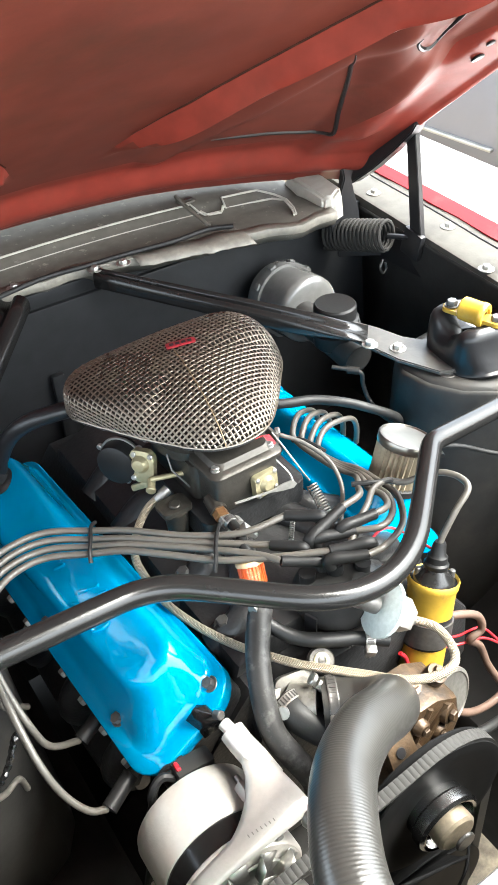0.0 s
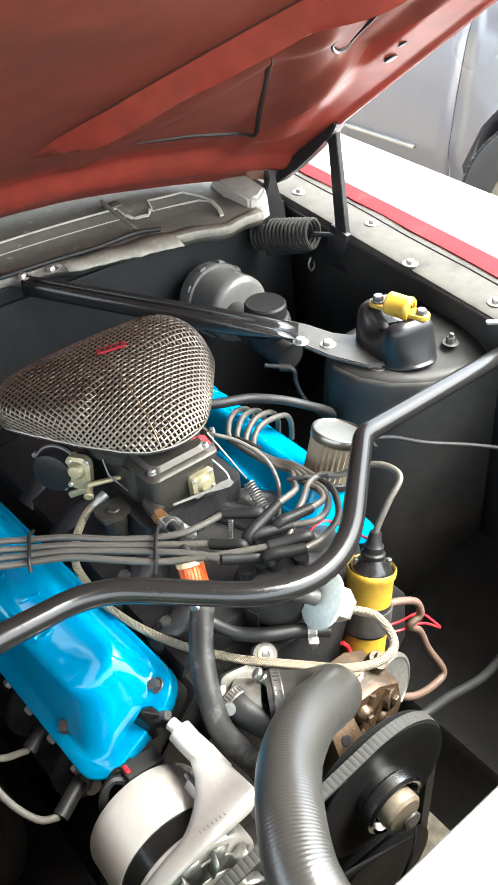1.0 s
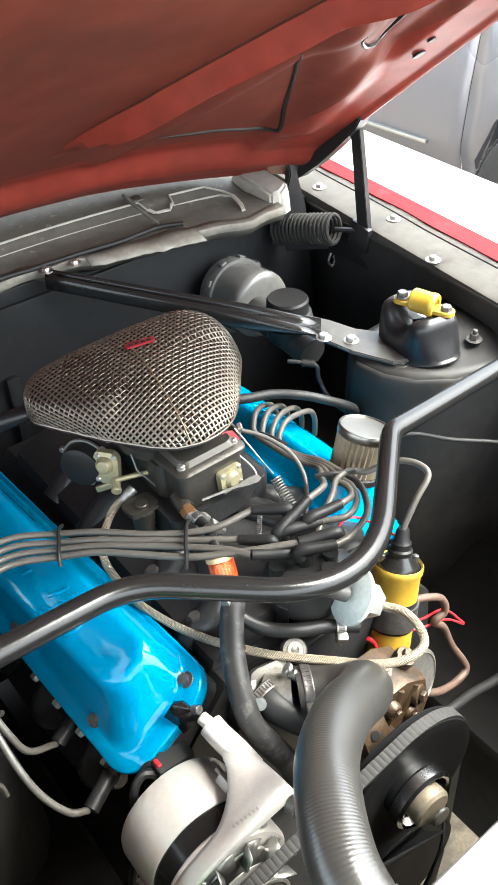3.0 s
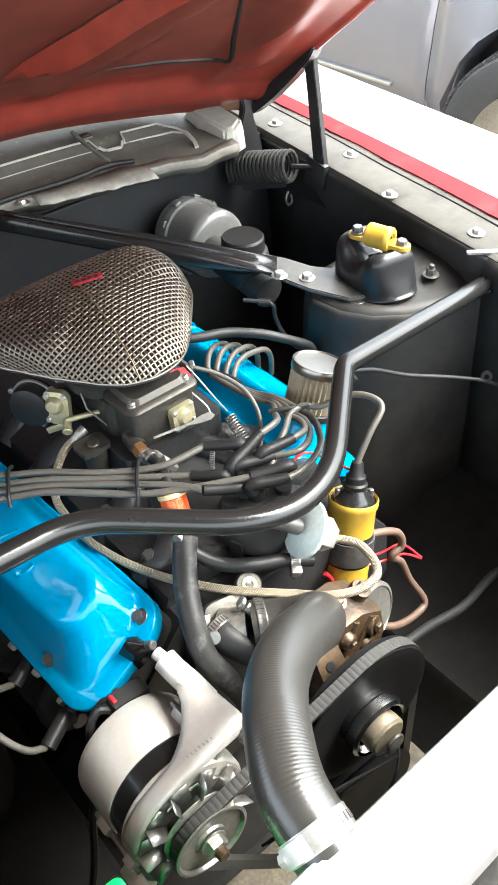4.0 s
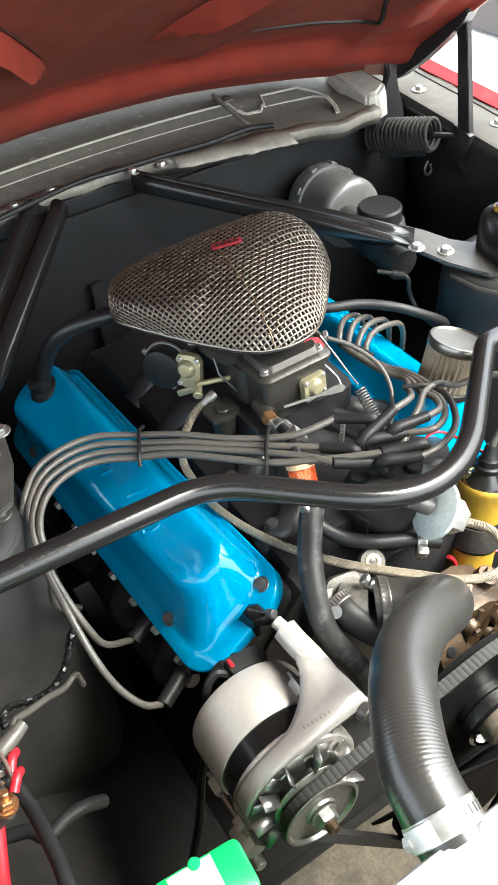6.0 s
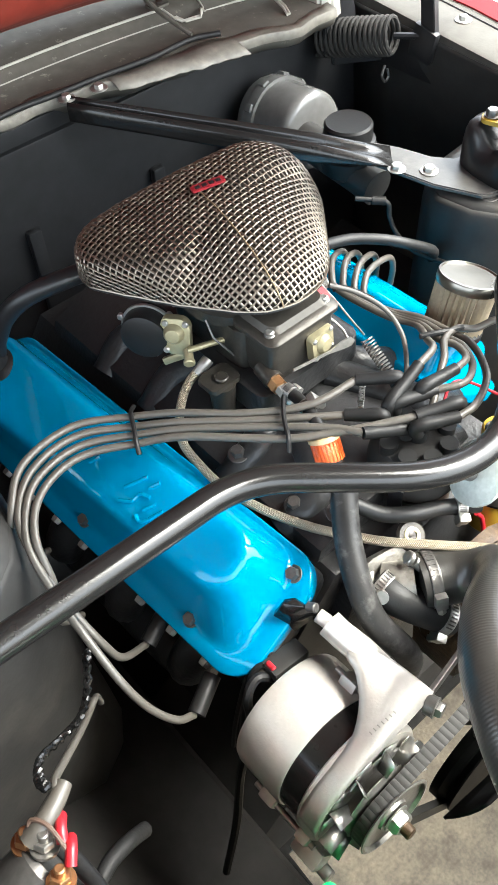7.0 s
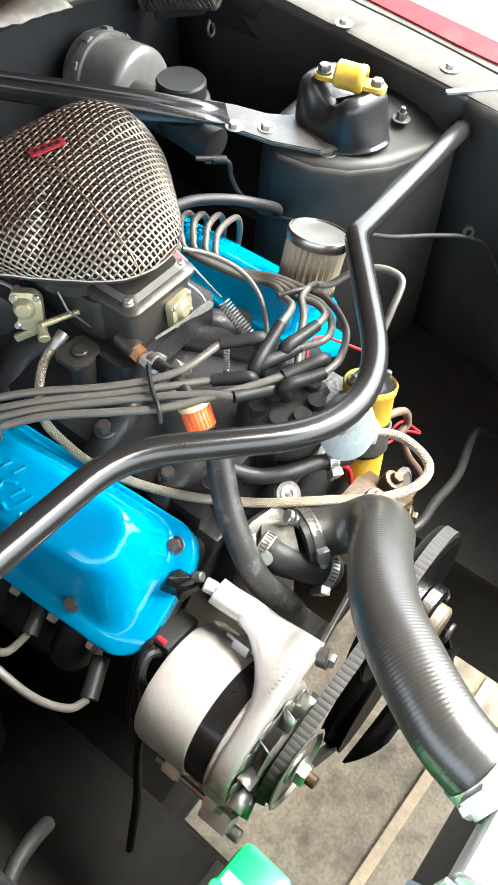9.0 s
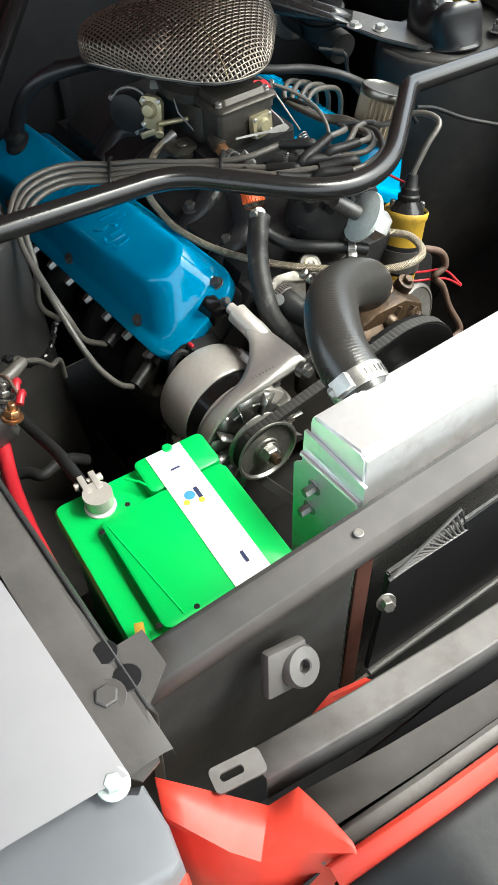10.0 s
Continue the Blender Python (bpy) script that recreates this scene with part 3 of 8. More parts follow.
    part("corner_pressing", bm, PALE_BOX, root, "pale crumpled corner pressing")
    return root


def windscreen():
    """Unseen dark windscreen and roof edge, added to block light behind the cowl."""
    bm = bmesh.new()
    sheet(bm, [[Vector((x, y - 0.12 * (x / 0.7) ** 2, z)) for x in (-0.7, -0.35, 0, 0.35, 0.7)] for y, z in ((1.42, 0.93), (1.6, 1.1), (1.85, 1.32), (2.0, 1.36), (3.2, 1.36))])
    return thicken(solo("windscreen", bm, BLACK_GLOSS, "unseen dark windscreen added to block light behind the cowl", "windscreen", kind="structure"), 0.006)


def washer_hose():
    bm = bmesh.new()
    tube(bm, spline([(0.262, 0.985, 0.918), (0.225, 1.0, 0.918), (0.16, 1.0, 0.917), (0.09, 1.01, 0.916), (0.03, 1.015, 0.915), (-0.03, 1.02, 0.915), (-0.09, 1.012, 0.914), (-0.16, 1.0, 0.912), (-0.25, 0.985, 0.91)], 6), 0.0038, 10)
    return solo("washer_hose", bm, RUBBER, "thin black rubber hose lying along the cowl lip", "hose")


HOOD_REAR, HOOD_ANGLE = 1.03, 38.0


def hood():
    """Open hood seen from below: skin, folded rim, pressed inner frame with diagonal ribs."""
    root = thing("hood", "open hood with dull red painted underside and pressed ribs", "hood")
    a = radians(HOOD_ANGLE)

    def P(u, v, h):
        """u across, v forward along the hood from its rear corner, h below the skin."""
        k = 1 - min(1, abs(u) / 0.5) ** 2
        bow = 0.135 * k * max(0, 1 - v / 0.9)
        return Vector((u, HOOD_REAR + bow - v * math.cos(a) - h * math.sin(a), 0.935 + 0.02 * k + v * math.sin(a) - h * math.cos(a)))

    def rear(u):
        return 0.0

    half, length = 0.515, 1.15
    nv, n_in, n_out = 200, 60, 90

    def along(u, v, line):
        """Distance of (|u|, v) from a broken line."""
        best = 9.0
        for (x0, y0), (x1, y1) in zip(line, line[1:]):
            dx, dy = x1 - x0, y1 - y0
            t = max(0, min(1, ((u - x0) * dx + (v - y0) * dy) / (dx * dx + dy * dy)))
            best = min(best, math.hypot(u - x0 - t * dx, v - y0 - t * dy))
        return best
    rib = [(0.03, 0.135), (0.083, 0.262), (0.143, 0.367), (0.22, 0.48), (0.30, 0.60), (0.38, 0.74)]

    def beyond(u, v):
        """Signed distance from the rib's crest: positive towards the middle field."""
        best, sign = 9.0, 1
        for (x0, y0), (x1, y1) in zip(rib, rib[1:]):
            dx, dy = x1 - x0, y1 - y0
            t = max(0, min(1, ((u - x0) * dx + (v - y0) * dy) / (dx * dx + dy * dy)))
            d = math.hypot(u - x0 - t * dx, v - y0 - t * dy)
            if d < best:
                best, sign = d, (1 if dx * (v - y0) - dy * (u - x0) > 0 else -1)
        return best * sign

    def soft(t):
        t = max(0, min(1, t))
        return t * t * (3 - 2 * t)
    low_rib = [(0.16, 0.142), (0.237, 0.269), (0.28, 0.382), (0.32, 0.46)]
    rim_line = [(0.42, 0.20), (0.40, 0.325), (0.345, 0.43), (0.305, 0.53), (0.29, 0.8)]

    def ridge(d, w):
        return max(0.0, 1 - (d / w) ** 2) ** 2 if abs(d) < w else 0.0

    def plate(x, lo, hi, soft):
        """1 between lo and hi, falling softly to 0 outside."""
        def st(t):
            t = max(0, min(1, t))
            return t * t * (3 - 2 * t)
        return st((x - lo) / soft + 0.5) * st((hi - x) / soft + 0.5)

    def depth(u, v):
        """How far the pressed inner frame hangs below the skin."""
        au, e = abs(u), half - abs(u)
        h = 0.018
        # recessed fields between the rim, the rear beam and the diagonals
        h -= 0.014 * plate(v, 0.105, 1.02, 0.03) * plate(au, -1, half - 0.125, 0.03)
        d = -beyond(au, v)
        h += 0.034 * soft(d / 0.012) * (1 - soft((d - 0.008) / 0.022)) * soft((v - 0.19) / 0.12)
        h += 0.008 * ridge(along(au, v, low_rib), 0.035)
        h += 0.014 * ridge(along(au, v, rim_line), 0.05)
        h += 0.011 * ridge(v - 0.07, 0.04)
        # side rail pocket and rim
        h -= 0.014 * plate(au, half - 0.125, half - 0.085, 0.02) * plate(v, 0.40, 1.0, 0.04)
        h += 0.006 * ridge(e - 0.012, 0.012)
        return h + 0.0015 * noise.noise(Vector((u * 7, v * 7, 0))) + 0.0005 * noise.noise(Vector((u * 25, v * 25, 3)))

    def crest(v):
        if v <= rib[0][1]:
            return rib[0][0]
        for (x0, y0), (x1, y1) in zip(rib, rib[1:]):
            if v <= y1:
                return x0 + (x1 - x0) * (v - y0) / (y1 - y0)
        return rib[-1][0]
    rows = []
    nu = 2 * (n_in + n_out)
    for j in range(nv + 1):
        v = length * j / nv
        c = crest(v)
        side = [c * k / n_in for k in range(n_in + 1)] + [c + (half - c) * k / n_out for k in range(1, n_out + 1)]
        us = [-u for u in side[:0:-1]] + side
        rows.append([P(u, v, depth(u, v)) for u in us])
    # light on the ribs is put into the colour: brighter frame, darker fields
    for name, want, mat, label in (("inner_frame", False, RED_PAINT, "dull red pressed inner frame"), ("shaded_fields", True, RED_SHADED, "darker red fields between the ribs, shade put into the colour")):
        bm = bmesh.new()
        made = {}

        def vert(j, i):
            if (j, i) not in made:
                made[(j, i)] = bm.verts.new(rows[j][i])
            return made[(j, i)]
        for j in range(nv):
            for i in range(nu):
                k = i - nu // 2 if i >= nu // 2 else nu // 2 - 1 - i
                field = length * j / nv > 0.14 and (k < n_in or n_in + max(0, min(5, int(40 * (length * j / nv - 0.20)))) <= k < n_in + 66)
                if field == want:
                    bm.faces.new((vert(j, i), vert(j, i + 1), vert(j + 1, i + 1), vert(j + 1, i)))
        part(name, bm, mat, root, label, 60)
    bm = bmesh.new()
    rows = []
    for j in range(25):
        row = []
        for i in range(33):
            u = -half - 0.006 + (2 * half + 0.012) * i / 32
            r0 = rear(u) - 0.004
            v = r0 + (length - r0) * j / 24
            row.append(P(u, v, -0.012 - 0.02 * (1 - (u / half) ** 2)))
        rows.append(row)
    sheet(bm, rows)
    part("outer_skin", bm, WHITE, root, "white outer skin", 60)
    for s in (-1, 1):
        bm = bmesh.new()
        sheet(bm, [[P(s * (half + 0.0), v, 0.017) for v in (0.0, 0.3, 0.6, 0.9, length)], [P(s * (half + 0.008), v, 0.004) for v in (0, 0.3, 0.6, 0.9, length)], [P(s * (half + 0.006), v, -0.013) for v in (0, 0.3, 0.6, 0.9, length)]])
        part("side_flange", bm, FLANGE_PINK, root, "pale worn red side flange")
    bm = bmesh.new()
    us = [-half + 2 * half * k / 32 for k in range(33)]
    sheet(bm, [[P(u, rear(u), 0.016) for u in us], [P(u, -0.006, 0.002) for u in us], [P(u, -0.004, -0.013) for u in us]])
    part("rear_flange", bm, RED_PAINT, root)
    # black beads along the panel groove and round the side slots
    normal = Vector((0, -math.sin(a), -math.cos(a)))

    def under(u, v):
        return P(u, v, depth(u, v))
    for s in (-1, 1):
        for line in ([(0.229, 0.177), (0.314, 0.177), (0.372, 0.168), (0.388, 0.178), (0.391, 0.198), (0.366, 0.269), (0.33, 0.345), (0.289, 0.417)],
                     [(0.349, 0.450), (0.352, 0.438), (0.374, 0.419), (0.388, 0.420), (0.393, 0.430), (0.383, 0.48), (0.36, 0.58)]):
            bm = bmesh.new()
            tube(bm, [under(s * p.x, p.y) - normal * 0.0004 for p in spline([(x, y, 0) for x, y in line], 8)], lambda t: 0.0012 + 0.0022 * min(1, 8 * t, 8 * (1 - t)), 7)
            part("seam_groove", bm, BLACK_SATIN, root, "black line along a panel gap")
        # shade in the crease beside the rib, drawn as a thin dark line
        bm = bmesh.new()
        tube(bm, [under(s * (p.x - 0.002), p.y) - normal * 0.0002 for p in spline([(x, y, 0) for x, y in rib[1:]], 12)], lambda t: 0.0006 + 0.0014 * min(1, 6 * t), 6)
        part("rib_crease", bm, RED_DARK, root, "dark line painting the shade of the rib's crease")
        # black discs stand for the dark open holes in the rim
        for u, v, sz in ((0.46, 0.396, 0.009), (0.451, 0.431, 0.006), (0.455, 0.62, 0.008)):
            bm = bmesh.new()
            disc(bm, at(under(s * u, v) - normal * 0.0005, normal), sz, 0.0025)
            part("dark_hole", bm, BLACK_SATIN, root, "black disc standing in for a hole")
    return root


def hinge(side):
    """Hood hinge: bracket, twisted link, strut and coil spring."""
    s = side
    root = thing("spring_hinge", "black hood hinge with heavy coil spring", "hinge", group="hood hinges")
    bm = bmesh.new()
    box(bm, (0.006, 0.14, 0.05), Matrix.Translation((s * 0.522, 0.90, 0.828)), 0.002)
    part("bracket", bm, BLACK_SATIN, root)

    def bar(name, pts, w0, w1, t=0.005):
        bm = bmesh.new()
        rows = []
        for p, w in zip(pts, (w0, (w0 + w1) / 2, w1)):
            p = Vector(p)
            p.x *= s
            d = Vector(pts[-1]) - Vector(pts[0])
            d.x *= s
            acr = d.cross(Vector((s, 0, 0))).normalized()
            n = Vector((s, 0, 0))
            rows.append([p + acr * w / 2 + n * t / 2, p - acr * w / 2 + n * t / 2, p - acr * w / 2 - n * t / 2, p + acr * w / 2 - n * t / 2])
        loft(bm, rows, True, True)
        bmesh.ops.bevel(bm, geom=list(bm.edges), offset=0.001, segments=2, affect="EDGES")
        part(name, bm, BLACK_SATIN, root)
    bar("strut", [(0.511, 0.88, 1.075), (0.511, 0.862, 0.975), (0.511, 0.845, 0.872)], 0.019, 0.024, 0.010)
    part("strut_foot", box(bmesh.new(), (0.012, 0.040, 0.046), Matrix.Translation((s * 0.508, 0.852, 0.862)) @ Matrix.Rotation(radians(12), 4, "X"), 0.005), BLACK_SATIN, root)

    def plate(name, rings, bevel=0.002):
        bm = bmesh.new()
        loft(bm, [[Vector((s * x, y, z)) for x, y, z in r] for r in rings], True, True)
        bmesh.ops.bevel(bm, geom=list(bm.edges), offset=bevel, segments=2, affect="EDGES")
        part(name, bm, BLACK_SATIN, root)

    def slab(y, z, x0, x1, t=0.008):
        return [(x0, y, z), (x1, y, z), (x1, y + t, z), (x0, y + t, z)]
    # bow-tie link: narrow waist, broad foot
    plate("link", [slab(0.975, 0.968, 0.458, 0.500), slab(0.975, 0.952, 0.466, 0.492, 0.010), slab(0.975, 0.940, 0.469, 0.484, 0.014), slab(0.974, 0.915, 0.459, 0.490, 0.010), slab(0.973, 0.875, 0.442, 0.502), slab(0.972, 0.83, 0.440, 0.505)])
    # arm along the hood's side edge, hanging below it
    ang = radians(HOOD_ANGLE)

    def edge(v, h, x):
        return (x, HOOD_REAR - v * math.cos(ang) - h * math.sin(ang), 0.935 + v * math.sin(ang) - h * math.cos(ang))
    rings = []
    for v, h in ((0.0, 0.030), (0.03, 0.037), (0.09, 0.038), (0.15, 0.034), (0.20, 0.028), (0.215, 0.022)):
        rings.append([edge(v, 0.016, 0.492), edge(v, 0.016, 0.514), edge(v, h, 0.514), edge(v, h, 0.492)])
    plate("hood_arm", rings)
    bm = bmesh.new()
    hexbolt(bm, at((s * 0.497, 0.905, 1.035), (-s, -0.3, -0.2)), 0.008, 0.008, 0.011)
    part("bolt", bm, DARK_STEEL, root)
    # lower lever and a small hook below the spring
    plate("lever", [[(0.462, 0.978, 0.822), (0.516, 0.93, 0.826), (0.516, 0.93, 0.81), (0.462, 0.978, 0.806)], [(0.464, 0.984, 0.822), (0.518, 0.936, 0.826), (0.518, 0.936, 0.81), (0.464, 0.984, 0.806)]], 0.0015)
    # spring: horizontal coil
    bm = bmesh.new()
    a, b = Vector((s * 0.459, 1.0, 0.840)), Vector((s * 0.490, 0.89, 0.867))
    ax = (b - a).normalized()
    u = ax.orthogonal().normalized()
    v = ax.cross(u)
    turns = 15
    pts = []
    for k in range(turns * 14 + 1):
        t = k / (turns * 14)
        ang = 2 * math.pi * turns * t
        pts.append(a + (b - a) * t + 0.024 * (math.cos(ang) * u + math.sin(ang) * v))
    tube(bm, pts, 0.0031, 7)
    part("spring", bm, BLACK_MATT, root, "black coil spring")
    bm = bmesh.new()
    tube(bm, spline([Vector((s * 0.505, 0.915, 0.812)), Vector((s * 0.498, 0.913, 0.800)), Vector((s * 0.503, 0.911, 0.790)), Vector((s * 0.510, 0.911, 0.795)), Vector((s * 0.509, 0.913, 0.806))], 5), 0.0022, 8)
    part("release_hook", bm, DARK_STEEL, root, "small steel hook")
    for end, q in ((a, (s * 0.48, 1.02, 0.852)), (b, (s * 0.51, 0.85, 0.872))):
        bm = bmesh.new()
        tube(bm, [end, Vector(q)], 0.0045, 8)
        disc(bm, at(Vector(q), (s, 0, 0)), 0.012, 0.008)
        part("spring_hook", bm, BLACK_SATIN, root)
    return root


def core_support():
    """Front cross panel that carries the radiator: top rail, apertures, uprights."""
    root = thing("radiator_support", "grey-black radiator support panel across the nose", "radiator support")
    bm = bmesh.new()
    prof = [(-0.009, 0.840), (-0.009, 0.853), (-0.005, 0.860), (0.018, 0.862), (0.024, 0.857), (0.024, 0.835)]
    xs = (-0.52, -0.3, -0.1, 0.1, 0.3, 0.52)
    sheet(bm, [[Vector((x, y, z)) for x in xs] for y, z in prof])
    thicken(part("top_rail", bm, NOSE_GREY, root, "worn grey top rail"), 0.002)
    # front plate with a large opening for the core
    for x0, x1, z0, z1 in ((-0.52, -0.31, 0.35, 0.850), (0.27, 0.52, 0.35, 0.850), (-0.27, 0.27, 0.35, 0.42)):
        part("front_plate", box(bmesh.new(), (x1 - x0, 0.004, z1 - z0), Matrix.Translation(((x0 + x1) / 2, -0.003, (z0 + z1) / 2)), 0.0), BLACK_MATT, root, "black front plate")
    part("inner_flange", box(bmesh.new(), (0.016, 0.003, 0.42), Matrix.Translation((-0.298, -0.004, 0.62)), 0.0005), RED_DARK, root, "dark red painted edge")
    # corner gusset bolted to the wing
    bm = bmesh.new()
    prism(bm, [(-0.498, 0.09), (-0.532, 0.12), (-0.535, -0.04), (-0.522, -0.056), (-0.507, -0.052), (-0.497, -0.02), (-0.47, 0.0), (-0.47, 0.03), (-0.495, 0.03)], 0.003, Matrix.Translation((0, 0, 0.864)))
    part("gusset", bm, NOSE_GREY, root, "grey corner gusset")
    for x, y, r in ((-0.499, 0.03, 0.009), (-0.496, 0.006, 0.010)):
        bm = bmesh.new()
        disc(bm, at((x, y, 0.867)), r, 0.0012)
        part("bolt_hole", bm, BLACK_SATIN, root, "dark open hole")
    bm = bmesh.new()
    hexbolt(bm, at((-0.513, 0.002, 0.867)), 0.008, 0.005, 0.013)
    part("bolt", bm, NOSE_GREY, root)
    for x, z in ((-0.30, 0.83), (-0.12, 0.832), (0.1, 0.832)):
        bm = bmesh.new()
        disc(bm, at((x, 0.004, 0.8625)), 0.004, 0.0015)
        part("rivet", bm, STEEL, root)
    return root




# ---------------------------------------------------------------- engine
CX = 0.005


def mirror(p):
    return Vector((2 * CX - p[0], p[1], p[2]))


def valve_cover(side):
    """Stamped rocker cover: bolted flange, filleted walls, long plateau with embossing."""
    s = side
    u0, u1, v0, v1 = -0.020, 0.112, -0.024, 0.462
    o = Vector((-0.147, 0.421, 0.749))
    ey = Vector((-0.042, 1.0, -0.03)).normalized()
    n = Vector((-0.515, 0.0, 0.857))
    n = (n - ey * n.dot(ey)).normalized()
    eu = n.cross(ey).normalized() * -1
    if eu.x > 0:
        eu = -eu

    def P(u, v, h):
        # the same pressing serves both banks, turned end for end
        p = o + eu * u + ey * (v if s < 0 else v0 + v1 - v) + n * h
        return p if s < 0 else mirror(p) + Vector((-0.036, 0.065, 0))
    root = thing("valve_cover", "glossy bright blue stamped steel valve cover bolted on" if s < 0 else "glossy bright blue valve cover under plug wires and breather", "valve cover", group="valve covers")

    def ring(iu0, iu1, iv0, iv1, h, r, tilt=0.0):
        out = []
        for u, v in round_rect(u0 + iu0, u1 - iu1, v0 + iv0, v1 - iv1, r, 10):
            # the crown tapers towards the front on its outer side
            w = max(0.0, min(1.0, (0.16 - v) / 0.15))
            w = w * w * (3 - 2 * w) * max(0.0, min(1.0, (h - 0.004) / 0.03)) * max(0.0, min(1.0, (u - 0.01) / 0.04))
            out.append(P(u - 0.020 * w, v, h + tilt * (u - 0.047)))
        return out
    bm = bmesh.new()
    loft(bm, [ring(0.001, 0.001, 0.001, 0.001, -0.012, 0.034), ring(0, 0, 0, 0, -0.002, 0.035), ring(0, 0, 0, 0, 0.0025, 0.035), ring(0.0015, 0.0015, 0.0015, 0.0015, 0.004, 0.034),
              ring(0.0045, 0.013, 0.014, 0.007, 0.0035, 0.032), ring(0.006, 0.0165, 0.018, 0.009, 0.0042, 0.031), ring(0.007, 0.0195, 0.022, 0.0105, 0.0065, 0.031),
              ring(0.0078, 0.0225, 0.0265, 0.012, 0.0115, 0.030), ring(0.0085, 0.0265, 0.032, 0.0135, 0.020, 0.030, -0.02), ring(0.0095, 0.031, 0.0385, 0.015, 0.030, 0.029, -0.05), ring(0.0105, 0.035, 0.044, 0.0165, 0.0385, 0.028, -0.06),
              ring(0.012, 0.0378, 0.0475, 0.018, 0.0435, 0.026, -0.06), ring(0.014, 0.0405, 0.0505, 0.0205, 0.0468, 0.024, -0.06), ring(0.017, 0.0435, 0.054, 0.0235, 0.0485, 0.021, -0.06), ring(0.021, 0.0475, 0.0585, 0.0275, 0.0491, 0.018, -0.06), ring(0.030, 0.056, 0.072, 0.040, 0.0492, 0.012, -0.06), ring(0.045, 0.066, 0.1, 0.08, 0.0492, 0.004, -0.06)])
    part("shell", bm, BLUE, root, "", 75)
    # raised, unreadable embossed strokes on the plateau

    def stroke(*line):
        bm = bmesh.new()
        tube(bm, spline([P(u, v, 0.0490 - 0.06 * (u - 0.047)) for u, v in line], 4), 0.0022, 8)
        part("embossing", bm, BLUE, root, "raised unreadable stroke")
    marks = [((0.032, 0.172), (0.010, 0.156)), ((0.0174, 0.148), (0.007, 0.1406)), ((0.0455, 0.17), (0.038, 0.157), (0.0276, 0.153), (0.0237, 0.141)),
             ((0.0366, 0.1396), (0.0247, 0.1316)), ((0.0452, 0.144), (0.0477, 0.1375), (0.0427, 0.131), (0.0256, 0.1205)), ((0.0443, 0.124), (0.0455, 0.1206), (0.0364, 0.114), (0.026, 0.111))]
    for shift in (0.0, 0.085):
        for line in marks[:(6 if shift == 0 else 4)]:
            stroke(*[(u, v + shift) for u, v in line])
    for u, v in ((0.0, 0.0), (0.093, 0.057), (0.093, 0.222), (0.094, 0.392)):
        bm = bmesh.new()
        m = at(P(u, v, 0.0035), n if s < 0 else Vector((-n.x, n.y, n.z)), 20)
        hexbolt(bm, m, 0.0065, 0.0075, 0.0085)
        part("bolt", bm, DARK_STEEL, root, "dark hex bolt")
    return root, P


def cylinder_head(side, P):
    """Painted iron head, block flank and exhaust manifold below a cover."""
    root = thing("cylinder_head", "black painted iron cylinder head with exhaust manifold", "cylinder head", group="cylinder heads")
    bm = bmesh.new()
    ring = lambda h, g: [P(u, v, h) for u, v in round_rect(-0.012 - g, 0.104 + g, -0.014, 0.438, 0.01, 3)]
    loft(bm, [ring(-0.002, 0.0), ring(-0.03, 0.001), ring(-0.09, 0.0)], True, True)
    part("casting", bm, IRON, root)
    # manifold log and ports
    for v in (0.06, 0.165, 0.275, 0.385):
        bm = bmesh.new()
        tube(bm, spline([P(0.09, v, -0.05), P(0.125, v, -0.052), P(0.15, v + 0.01, -0.075), P(0.155, v + 0.02, -0.11)], 6), 0.022, 14)
        part("exhaust_port", bm, IRON, root)
    for k in range(8):
        bm = bmesh.new()
        hexbolt(bm, at(P(0.108, 0.03 + 0.048 * k, -0.020), P(1, 0, 0.15) - P(0, 0, 0)), 0.0062, 0.016)
        part("bolt", bm, ZINC, root, "bare bolt head")
    bm = bmesh.new()
    tube(bm, spline([P(0.150, 0.055, -0.105), P(0.158, 0.14, -0.115), P(0.155, 0.3, -0.12), P(0.15, 0.43, -0.13), P(0.15, 0.46, -0.22), P(0.15, 0.47, -0.4)], 6), lambda t: 0.027 * min(1, 0.35 + 14 * t), 16)
    part("exhaust_log", bm, IRON, root)
    return root


